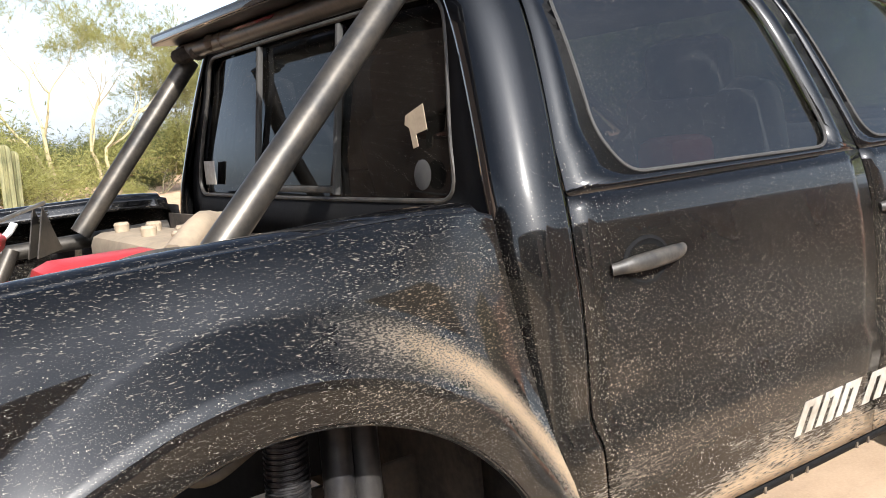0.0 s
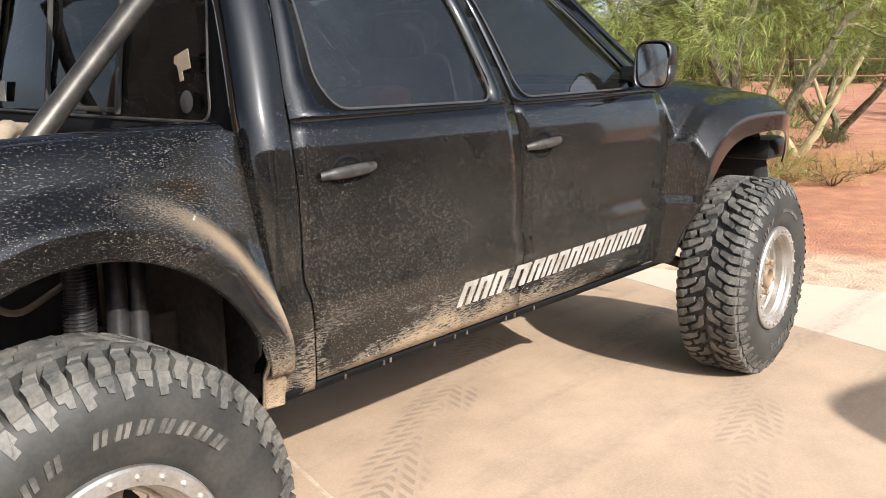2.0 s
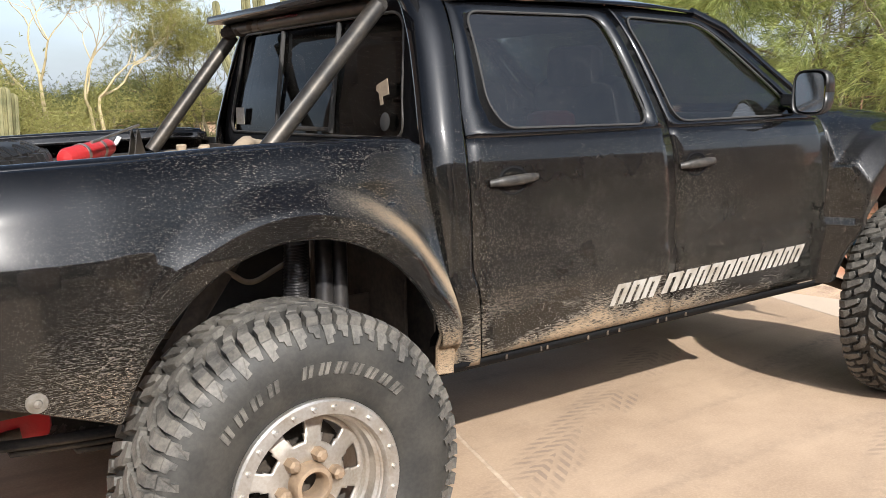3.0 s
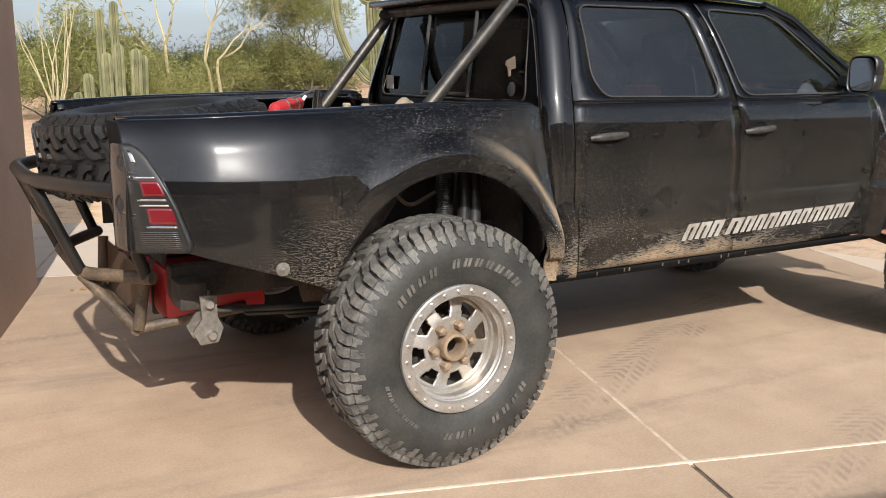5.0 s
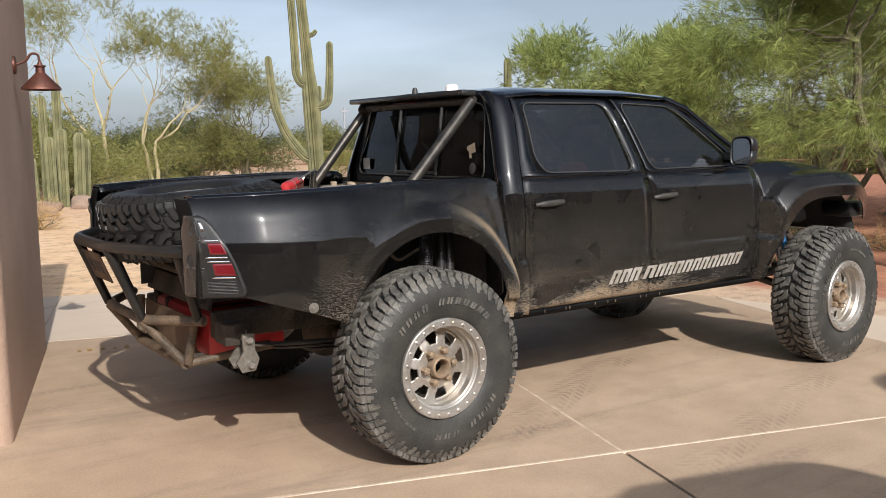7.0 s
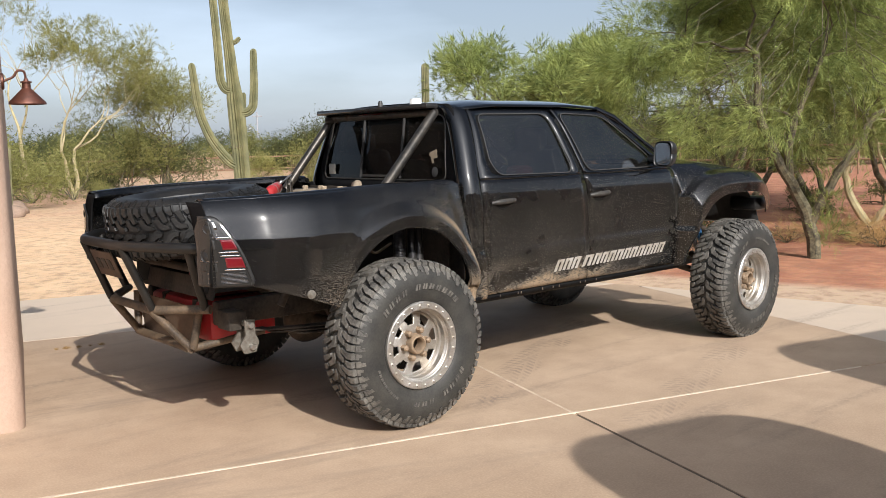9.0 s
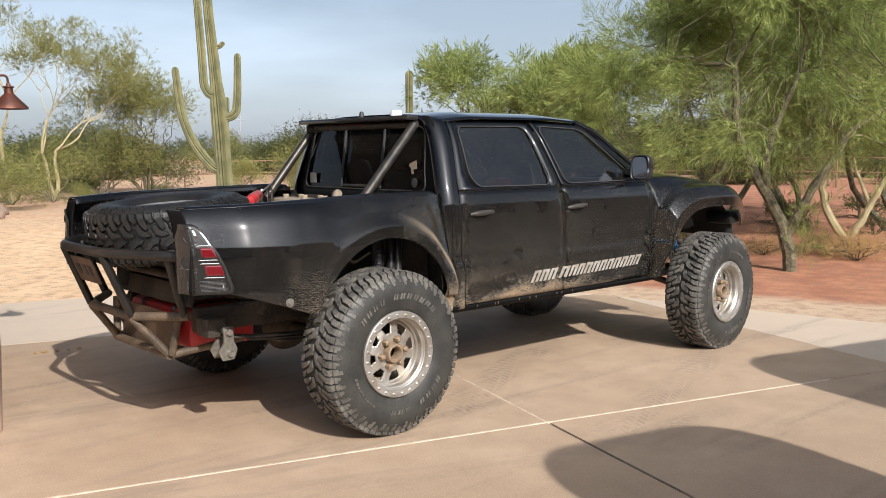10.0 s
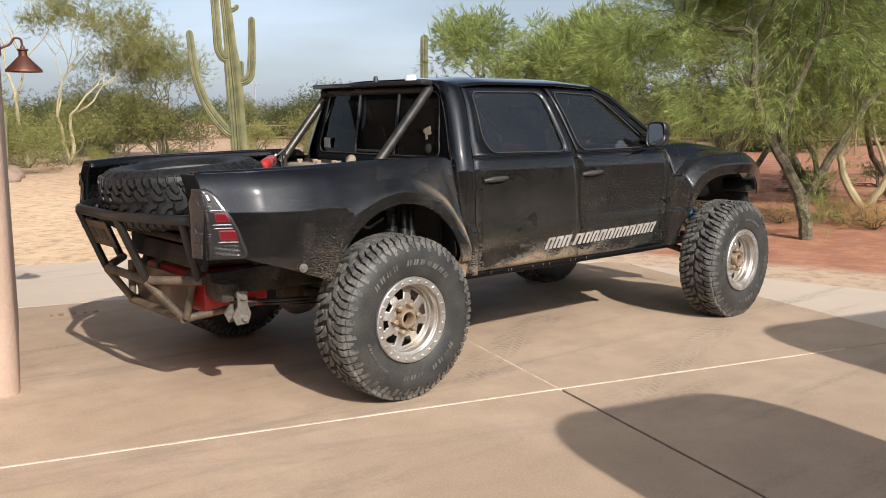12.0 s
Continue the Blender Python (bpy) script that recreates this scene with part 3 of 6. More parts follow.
JOINT = speckled("sanded_joint", (0.54, 0.425, 0.315), (0.36, 0.265, 0.19), 11.0, 0.95)
OPEN_JOINT = speckled("open_joint", (0.060, 0.043, 0.032), (0.20, 0.145, 0.10), 16.0, 0.95)
FILLER = speckled("joint_filler", (0.64, 0.53, 0.41), (0.44, 0.345, 0.26), 13.0, 0.9)


def rounded_block(bm, a0, a1, b0, b1, z1, r, n=6):
    """A thick wall mass with rounded vertical corners and a rounded top."""
    def outline(inset):
        pts = []
        for ca, cb, s in ((a1, b1, 0), (a0, b1, 90), (a0, b0, 180), (a1, b0, 270)):
            qa, qb = (ca - r if s in (0, 270) else ca + r), (cb - r if s in (0, 90) else cb + r)
            for k in range(n + 1):
                t = radians(s + 90 * k / n)
                pts.append((qa + (r - inset) * math.cos(t), qb + (r - inset) * math.sin(t)))
        return pts
    rings = []
    for z, inset in [(-0.1, 0.0), (z1 - r, 0.0)] + [(z1 - r + r * math.sin(radians(90 * k / n)), r - r * math.cos(radians(90 * k / n))) for k in range(1, n + 1)]:
        inset = min(inset, r * 0.999)
        rings.append([bm.verts.new(on_house(a, b, z)) for a, b in outline(inset)])
    for p, q in zip(rings, rings[1:]):
        for i in range(len(p)):
            bm.faces.new((p[i], p[(i + 1) % len(p)], q[(i + 1) % len(p)], q[i]))
    bm.faces.new(rings[-1])


def build_house():
    bm = bmesh.new()
    rounded_block(bm, -6.5, -2.80, 1.2, 3.62, 3.6, 0.10)
    tagged(part("wall_west", bm, STUCCO, smooth=True), "taupe stucco garage wall with a soft corner", "wall", kind="structure")
    bm = bmesh.new()
    rounded_block(bm, -14.0, 16.0, -13.5, -11.0, 4.8, 0.3)
    tagged(part("wall_back", bm, STUCCO_DARK), "long dark stucco house front across the driveway", "wall", kind="structure")
    # the mass of the house behind the camera, known from its shadow on the slab
    for name, a0, a1, z1, b1 in (("wall_south", -0.42, 1.02, 2.6, -4.15), ("wall_east", 2.0, 15.0, 2.6, -3.10)):
        bm = bmesh.new()
        rounded_block(bm, a0, a1, b1 - 2.5, b1, z1, 0.35)
        tagged(part(name, bm, STUCCO), "stucco house wall with a rounded parapet", "wall", kind="structure")


# ---------------------------------------------------------------- the truck
AX_F, HUB_R, HUB_F, R_TYRE = 3.25, 0.455, 0.44, 0.455
ARCH_R, ARCH_F = (0.03, 0.55, 0.535), (3.22, 0.60, 0.54, 0.505)


def curve_table(x, table):
    """Smooth curve through (x, value) pairs, without kinks."""
    if x <= table[0][0]:
        return table[0][1]
    for i in range(len(table) - 1):
        (a, p), (b, q) = table[i], table[i + 1]
        if x <= b:
            (a0, p0), (b1, q1) = table[max(i - 1, 0)], table[min(i + 2, len(table) - 1)]
            m0 = (q - p0) / (b - a0) * (b - a)
            m1 = (q1 - p) / (b1 - a) * (b - a)
            t = (x - a) / (b - a)
            return p * (1 + 2 * t) * (1 - t) ** 2 + m0 * t * (1 - t) ** 2 + q * t * t * (3 - 2 * t) + m1 * t * t * (t - 1)
    return table[-1][1]


def side_y(x, z):
    """Half width of the cab at a height."""
    return curve_table(z, ((0.50, 0.80), (0.56, 0.835), (0.62, 0.852), (0.74, 0.866), (0.842, 0.882), (0.888, 0.869), (1.02, 0.878), (1.16, 0.880), (1.25, 0.868), (1.34, 0.843), (1.50, 0.785), (1.62, 0.733), (1.70, 0.685), (1.735, 0.655), (1.765, 0.61)))


def bed_top(x):
    return lerp_table(x, ((-1.06, 1.272), (-0.6, 1.288), (0.0, 1.303), (0.35, 1.308), (0.48, 1.302), (0.525, 1.288), (0.585, 0.62)))


def bed_bottom(x):
    cx, cz, r = ARCH_R
    low = lerp_table(x, ((-1.06, 0.866), (-0.90, 0.866), (-0.62, 0.775), (-0.44, 0.705), (0.48, 0.60), (0.59, 0.595)))
    d = abs(x - cx) / 0.50
    return max(low, cz + r * math.sqrt(1 - d * d)) if d < 1 else low


def bed_y(x, z):
    """Half width of the bed: a leaning flank, and a flare with an upright face, a sloping shoulder and a hollow above it."""
    cx, cz, r = ARCH_R
    d = (math.hypot((x - cx) / 0.50, (z - cz) / r) - 1) * 0.515
    base = curve_table(x, ((-1.06, 0.93), (-0.6, 0.945), (0.1, 0.93), (0.52, 0.87)))
    base -= 0.10 * (1 - smooth_between(x, -1.14, -0.80))
    roll = max(0.0, (z - bed_top(x) + 0.11) / 0.11) if x < 0.5 else 0.0
    base -= 0.016 * max(0.0, (z - 1.06) / 0.22) ** 1.1 + 0.044 * roll ** 2.2 * smooth_between(x, 0.5, 0.2) + 0.02 * smooth_between(0.85, z, 0.7)
    tail = 0.012 * smooth_between(z, 1.20, 1.02) * smooth_between(x, 0.1, -0.7)
    crisp = lerp_table(d, ((-0.35, 0.050), (-0.12, 0.084), (0.0, 0.104), (0.046, 0.1105), (0.054, 0.1108), (0.062, 0.1085), (0.070, 0.1035), (0.118, 0.052), (0.126, 0.0445), (0.134, 0.0405), (0.144, 0.0385), (0.20, 0.035), (0.26, 0.022), (0.36, 0.0)))
    soft = curve_table(d, ((-0.35, 0.050), (-0.12, 0.084), (0.0, 0.102), (0.05, 0.108), (0.08, 0.094), (0.12, 0.056), (0.16, 0.038), (0.26, 0.014), (0.36, 0.0)))
    near_cab = smooth_between(x, 0.32, 0.50)
    lip = crisp * (1 - near_cab) + soft * near_cab
    # towards the tail the flare runs out into a low shoulder
    above, below = max(0.0, z - 1.075), max(0.0, 1.10 - z)
    run_out = 0.108 - 0.21 * above * above / (above + 0.05) - 0.12 * below * below / (below + 0.05)
    w = smooth_between(x, cx - 0.05, cx - 0.50)
    lip = lip * (1 - w) + run_out * w
    lip *= 1 - 0.35 * smooth_between(x, -0.55, -1.06)
    base -= 0.045 * smooth_between(x, -0.55, -1.06)
    lip *= 1 - 0.6 * smooth_between(x, 0.40, 0.56) * smooth_between(z, 0.80, 1.15)
    lip *= 1 - 0.55 * smooth_between(z, 0.78, 0.60) * smooth_between(x, 0.2, 0.4)
    return base + tail + lip


def front_y(x, z):
    """Half width of the front fender: a boxy flare that steps out right behind the door and runs round the arch."""
    cx, cz, a, b = ARCH_F
    d = (((abs(x - cx) / a) ** 3 + (max(0.0, z - cz) / b) ** 3) ** (1 / 3) - 1) * 0.52
    base = side_y(0, z) - 0.004 if z < 1.25 else curve_table(z, ((1.25, 0.864), (1.29, 0.835), (1.335, 0.785)))
    base -= 0.12 * smooth_between(x, 3.4, 3.9)
    ring = lerp_table(d, ((0.0, 0.158), (0.070, 0.166), (0.078, 0.1660), (0.086, 0.1640), (0.094, 0.159), (0.150, 0.110), (0.156, 0.102), (0.161, 0.086), (0.166, 0.060), (0.171, 0.040), (0.178, 0.030), (0.20, 0.020), (0.23, 0.010), (0.27, 0.0)))
    ring *= 0.32 + 0.68 * smooth_between(z, 0.58, 0.98)
    ramp = 2.6 * max(0.0, x - 2.612)
    round_off = max(0.0, 1 - abs(ring - ramp) / 0.035)
    return base + min(ring, ramp) - 0.009 * round_off * round_off


def fender_top(x):
    return lerp_table(x, ((2.60, 1.335), (2.9, 1.325), (3.2, 1.30), (3.45, 1.255), (3.62, 1.19), (3.75, 1.10)))


def fender_bottom(x):
    cx, cz, a, b = ARCH_F
    low = lerp_table(x, ((2.60, 0.585), (2.70, 0.60), (3.7, 0.90), (3.75, 0.95)))
    d = abs(x - cx) / a
    return max(low, cz + b * (1 - d ** 3) ** (1 / 3)) if d < 1 else low


def columns(x0, x1, cx, a, n):
    """Places along a panel, closer together where the ends of the arch are steep."""
    xs = [cx - a * math.cos(math.pi * k / n) for k in range(n + 1)]
    step = a * 2 / n
    head = [x0 + (xs[0] - x0) * k / max(2, int((xs[0] - x0) / step * 1.5)) for k in range(max(2, int((xs[0] - x0) / step * 1.5)))]
    tail = [x1 + (xs[-1] - x1) * k / max(2, int((x1 - xs[-1]) / step * 1.5)) for k in range(max(2, int((x1 - xs[-1]) / step * 1.5)))][::-1] if x1 > xs[-1] else []
    return [x for x in head + xs + tail if x <= x1]


def sheet(fy, top, bottom, xs, nz, s):
    bm = bmesh.new()
    def at(u, v):
        x = xs[round(u * (len(xs) - 1))]
        z = top(x) + (bottom(x) - top(x)) * v
        return Vector((x, s * fy(x, z), z))
    grid(bm, at, len(xs) - 1, nz)
    return bm


def x_fn(table):
    return lambda z: lerp_table(z, table)


REAR_EDGE = x_fn(((0.60, 0.735), (0.75, 0.722), (0.90, 0.690), (1.2, 0.672), (1.33, 0.680), (1.73, 0.745)))
SPLIT = x_fn(((0.60, 1.640), (0.95, 1.635), (1.33, 1.600), (1.73, 1.490)))
FRONT_EDGE = x_fn(((0.60, 2.690), (0.9, 2.66), (1.2, 2.60), (1.33, 2.565)))


def door_panel(xa, xb, z0, z1, s, nz=26, nx=16, round_low=0.0):
    bm = bmesh.new()
    def at(u, v):
        z = z0 + (z1 - z0) * v
        x = xa(z) + (xb(z) - xa(z)) * u
        return Vector((x, s * side_y(x, z), z))
    grid(bm, at, nx, nz)
    return bm


def ring_sheet(bm, outer, inner, s, inset=0.0):
    """A window frame between two outlines in x and z, laid on the cab's side."""
    a = [bm.verts.new((x, s * (side_y(x, z) - inset), z)) for x, z in outer]
    b = [bm.verts.new((x, s * (side_y(x, z) - inset), z)) for x, z in inner]
    n = len(a)
    for i in range(n):
        bm.faces.new((a[i], a[(i + 1) % n], b[(i + 1) % n], b[i]))


def path_round(corners, r=0.05, n=5, fill=8):
    """A closed outline in x and z with rounded corners and points along the sides."""
    pts = []
    m = len(corners)
    for i in range(m):
        a, b, c = (Vector((*corners[(i + k) % m], 0)) for k in (-1, 0, 1))
        q = min(r, (a - b).length * 0.45, (c - b).length * 0.45)
        s, e = b + (a - b).normalized() * q, b + (c - b).normalized() * q
        for k in range(n + 1):
            t = k / n
            p = s * (1 - t) ** 2 + b * 2 * t * (1 - t) + e * t * t
            pts.append((p.x, p.y))
        nxt = Vector((*corners[(i + 1) % m], 0))
        far = nxt + (b - nxt).normalized() * min(r, (b - nxt).length * 0.45)
        for k in range(1, fill):
            p = e.lerp(far, k / fill)
            pts.append((p.x, p.y))
    return pts


def handle(parent, x, z, s):
    y = side_y(x, z)
    bm = bmesh.new()
    pts = [(x - 0.095, s * (y + 0.010), z - 0.004), (x - 0.068, s * (y + 0.028), z), (x, s * (y + 0.037), z + 0.003), (x + 0.068, s * (y + 0.030), z + 0.006), (x + 0.095, s * (y + 0.010), z + 0.006)]
    q = bend(pts, 0.04)
    tube(bm, q, [0.010 + 0.0050 * math.sin(math.pi * k / (len(q) - 1)) for k in range(len(q))], 12)
    for v in bm.verts:
        v.co.y = s * (y + (abs(v.co.y) - y) * 0.82)
        v.co.z = z + (v.co.z - z) * 1.12
    part("door_handle", bm, HANDLE, parent, "dusty black pull handle")
    bm = bmesh.new()
    lathe(bm, ((0.0, -0.004), (0.052, -0.004), (0.058, 0.004), (0.050, 0.007), (0.040, 0.001), (0.0, -0.001)), 24)
    for v in bm.verts:
        v.co = Vector((x + v.co.x * 1.1, s * (y + v.co.y * 0.9), z - 0.002 + v.co.z * 0.82))
    part("handle_cup", bm, PAINT_CLEAN, parent)


HANDLE = speckled("dusty_handle", (0.012, 0.012, 0.012), (0.055, 0.048, 0.040), 34.0, 0.5)


def build_door(truck, rear, s):
    xa, xb = (REAR_EDGE, SPLIT) if rear else (SPLIT, FRONT_EDGE)
    gap = 0.0025
    bm = door_panel(lambda z: xa(z) + gap, lambda z: xb(z) - gap, 0.605, 1.300, s)
    if rear:
        outer = path_round([(0.687, 1.385), (0.682, 1.300), (1.599, 1.300), (1.486, 1.748), (0.752, 1.738)], 0.012)
        inner = path_round([(0.794, 1.405), (0.850, 1.326), (1.508, 1.318), (1.412, 1.702), (0.808, 1.698)], 0.06)
    else:
        outer = path_round([(1.607, 1.300), (2.566, 1.300), (2.00, 1.724), (1.494, 1.748)], 0.012)
        inner = path_round([(1.658, 1.322), (2.425, 1.326), (1.965, 1.690), (1.538, 1.706)], 0.07)
    ring_sheet(bm, outer, inner, s)
    door = part("rear_door" if rear else "front_door", bm, PAINT, truck, solid=0.006)
    bm = bmesh.new()
    vs = [bm.verts.new((x, s * (side_y(x, z) - 0.007), z)) for x, z in inner]
    bm.faces.new(vs)
    g = part("window_glass", bm, GLASS if rear else GLASS_FRONT, door, "dark tinted side window, dusty", smooth=True)
    bm = bmesh.new()
    tube(bm, [(x, s * (side_y(x, z) + 0.002), z) for x, z in inner], 0.0042, 6, closed=True)
    part("window_seal", bm, INSIDE, door)
    handle(door, 0.845 if rear else 1.735, 1.165, s)
    return door


def build_truck():
    truck = tagged(new("pickup_truck"), "black lifted double-cab off-road pickup, dusty and mud-streaked, on the driveway", "truck")
    for s in (-1, 1):
        bm = sheet(bed_y, bed_top, bed_bottom, columns(-1.06, 0.585, ARCH_R[0], 0.50, 170), 96, s)
        side = part("bed_side", bm, PAINT, truck, "flared black bed side with mud spray", solid=0.008)
        # rolled lip round the arch
        bm = bmesh.new()
        edge = [(-0.462 + 0.990 * k / 60) for k in range(61)]
        tube(bm, [(x, s * (bed_y(x, bed_bottom(x)) - 0.004), bed_bottom(x)) for x in edge], 0.007, 6)
        part("arch_lip", bm, PAINT, truck)
        # rolled top rail
        bm = bmesh.new()
        def rail(u, v, s=s):
            x = -1.06 + 1.59 * u
            y, z = bed_y(x, bed_top(x)), bed_top(x)
            t = v * math.pi * 0.9
            return Vector((x, s * (y - 0.055 * v), z + 0.012 * math.sin(t)))
        grid(bm, rail, 40, 6)
        part("bed_rail", bm, PAINT, truck, "dusty rolled bed rail", solid=0.006)
        bm = bmesh.new()
        def inner_lip(u, v, s=s):
            x = -1.04 + 1.55 * u
            y, z = bed_y(x, bed_top(x)) - 0.055, bed_top(x)
            return Vector((x, s * (y - 0.020 * v), z + 0.004 - 0.036 * v))
        grid(bm, inner_lip, 40, 3)
        part("rail_lip", bm, PAINT, truck, solid=0.004)
        # folded front edge of the bed
        bm = bmesh.new()
        def fold(u, v, s=s):
            z = 0.62 + 0.655 * v
            x = 0.585 - 0.06 * (z - 0.62) / 0.668
            return Vector((x - 0.004 * u, s * (bed_y(x, z) - 0.12 * u), z))
        grid(bm, fold, 3, 20)
        part("bed_front_fold", bm, PAINT_CLEAN, truck, solid=0.006)
        build_door(truck, True, s)
        build_door(truck, False, s)
        # rear pillar and quarter
        bm = bmesh.new()
        def quarter(u, v, s=s):
            z = 0.58 + (1.755 - 0.58) * v
            x1 = REAR_EDGE(z) - 0.004
            t = min(1.0, u / 0.8) * math.pi / 2
            r = 0.075
            x = x1 - 0.035 - r * math.cos(t) + 0.035 * max(0.0, u - 0.8) / 0.2
            return Vector((x, s * (side_y(x, z) - r * (1 - math.sin(t))), z))
        grid(bm, quarter, 24, 60)
        part("cab_corner", bm, PAINT, truck, solid=0.006)
        # rocker
        bm = bmesh.new()
        grid(bm, lambda u, v, s=s: Vector((0.53 + 2.17 * u, s * (side_y(0, 0.598) - 0.16 * v * v), 0.598 - 0.055 * math.sin(v * math.pi / 2))), 20, 6)
        part("rocker_panel", bm, PAINT_CLEAN, truck, solid=0.006)
        for i in range(9):
            x = 0.84 + 0.115 * i + 0.05 * math.sin(i * 2.3)
            bm = bmesh.new()
            bmesh.ops.create_cube(bm, size=1.0, matrix=Matrix.Translation((x, s * (side_y(0, 0.598) + 0.001), 0.585)) @ Matrix.Diagonal((0.006, 0.005, 0.015, 1)))
            part("rocker_clip", bm, CLIP, truck, "dusty pale clip")
        # front fender
        bm = sheet(front_y, fender_top, fender_bottom, columns(2.60, 3.75, ARCH_F[0], ARCH_F[2], 230), 150, s)
        part("front_fender", bm, PAINT, truck, "bulging black front fender with a boxy flare", solid=0.008)
        # front pillar
        bm = bmesh.new()
        tube(bm, [(2.62, s * 0.80, 1.33), (2.34, s * 0.757, 1.50), (2.10, s * 0.695, 1.672), (1.96, s * 0.655, 1.728)], 0.028, 10)
        part("windscreen_pillar", bm, PAINT, truck)
    # roof
    def roof(u, v):
        x = 0.66 + (2.05 - 0.66) * u
        yy = (2 * v - 1)
        edge = 0.675 - 0.02 * (1 - smooth_between(u, 0.0, 0.1))
        crown = 1.803 - 0.022 * (1 - smooth_between(u, 0.0, 0.25)) - 0.018 * smooth_between(u, 0.72, 1.0)
        return Vector((x, edge * yy, crown - 0.056 * abs(yy) ** 4))
    bm = bmesh.new()
    grid(bm, roof, 30, 28)
    part("roof", bm, PAINT, truck, solid=0.008)
    # hood
    bm = bmesh.new()
    def hood(u, v):
        x = 2.58 + (3.80 - 2.58) * u
        yy = 2 * v - 1
        top = lerp_table(x, ((2.58, 1.37), (3.0, 1.37), (3.4, 1.33), (3.65, 1.25), (3.80, 1.10)))
        w = 0.81 - 0.10 * smooth_between(x, 3.3, 3.8)
        return Vector((x, w * yy, top - 0.05 * yy ** 4))
    grid(bm, hood, 24, 24)
    part("hood", bm, PAINT, truck, solid=0.006)
    bm = bmesh.new()
    grid(bm, lambda u, v: Vector((2.64 - 0.60 * u, (2 * v - 1) * (0.79 - 0.12 * u), 1.355 + 0.392 * u - 0.085 * u * abs(2 * v - 1) ** 4)), 8, 12)
    part("windscreen", bm, GLASS_FRONT, truck, "clear windscreen")
    bm = bmesh.new()
    box(bm, (3.78, 0, 0.98), (0.10, 1.40, 0.34), 0.04)
    part("grille", bm, TRIM, truck)
    return truck


# ---------------------------------------------------------------- plants
def spray(sink, p, d, length, rng, wide, n):
    """A tuft: thin tapered shoots in one bundle, each bowed a little, added to lists of corners and faces."""
    verts, faces = sink
    g, u = rng.gauss, rng.random
    dx, dy, dz = d
    for k in range(n):
        ex, ey, ez = dx + g(0, 0.30), dy + g(0, 0.30), dz + g(0, 0.30)
        f = length * (0.5 + 0.8 * u()) / (math.sqrt(ex * ex + ey * ey + ez * ez) + 1e-6)
        ex, ey, ez = ex * f, ey * f, ez * f
        t = 0.8 * length * u()
        ox, oy, oz = p[0] + dx * t + g(0, 0.012), p[1] + dy * t + g(0, 0.012), p[2] + dz * t + g(0, 0.012)
        sx, sy, sz = (g(0, 1), g(0, 1), g(0, 1))
        r = wide / (math.sqrt(sx * sx + sy * sy + sz * sz) + 1e-6)
        sx, sy, sz = sx * r, sy * r, sz * r
        bow = f * 0.10 * (u() - 0.6)
        i = len(verts)
        mx, my, mz = ox + ex * 0.5, oy + ey * 0.5, oz + ez * 0.5 - bow
        verts += [(ox, oy, oz), (mx - sx, my - sy, mz - sz), (ox + ex, oy + ey, oz + ez + bow), (mx + sx, my + sy, mz + sz)]
        faces.append((i, i + 1, i + 2, i + 3))


def leafage(name, sink, mat, parent):
    """Links the gathered blades as one mesh."""
    me = bpy.data.meshes.new(name)
    me.from_pydata(sink[0], [], sink[1])
    me.materials.append(mat)
    ob = new(name, me)
    ob.parent = parent
    return ob


def grow(rng, p, d, length, radius, depth, limbs, tips, wander=0.9, split=(2, 3), up=0.1):
    """A branching skeleton: limbs as point lists with radii, tips as places for leaves."""
    n = 5
    pts, rad = [p.copy()], [radius]
    for i in range(n):
        d = (d + Vector((rng.gauss(0, wander), rng.gauss(0, wander), rng.gauss(0, wander * 0.6) + up)) * 0.35).normalized()
        p = p + d * length / n
        pts.append(p.copy())
        rad.append(radius * (1 - 0.45 * (i + 1) / n))
        if depth <= 1:
            tips.append((p.copy(), d.copy()))
    limbs.append((pts, rad))
    if depth > 0:
        for k in range(rng.randint(*split)):
            e = (d + Vector((rng.gauss(0, 0.6), rng.gauss(0, 0.6), rng.gauss(0.05, 0.4)))).normalized()
            grow(rng, p, e, length * rng.uniform(0.6, 0.85), radius * 0.5, depth - 1, limbs, tips, wander, split, up)


def clump(sink, rng, c, r, count, blade, wide, droop, out):
    """A feathery cluster of tufts, which point out and up and hang at the ends."""
    for k in range(max(1, count // 2)):
        o = Vector((rng.gauss(0, 1), rng.gauss(0, 1), rng.gauss(0, 0.8)))
        o = o.normalized() * r * rng.random() ** 0.45
        e = (o / r * 0.9 + out * 0.6 + Vector((rng.gauss(0, 0.25), rng.gauss(0, 0.25), rng.gauss(0, 0.25) + 0.35 - droop * rng.random()))).normalized()
        spray(sink, c + o, e, blade * rng.uniform(0.7, 1.7), rng, wide, 10)


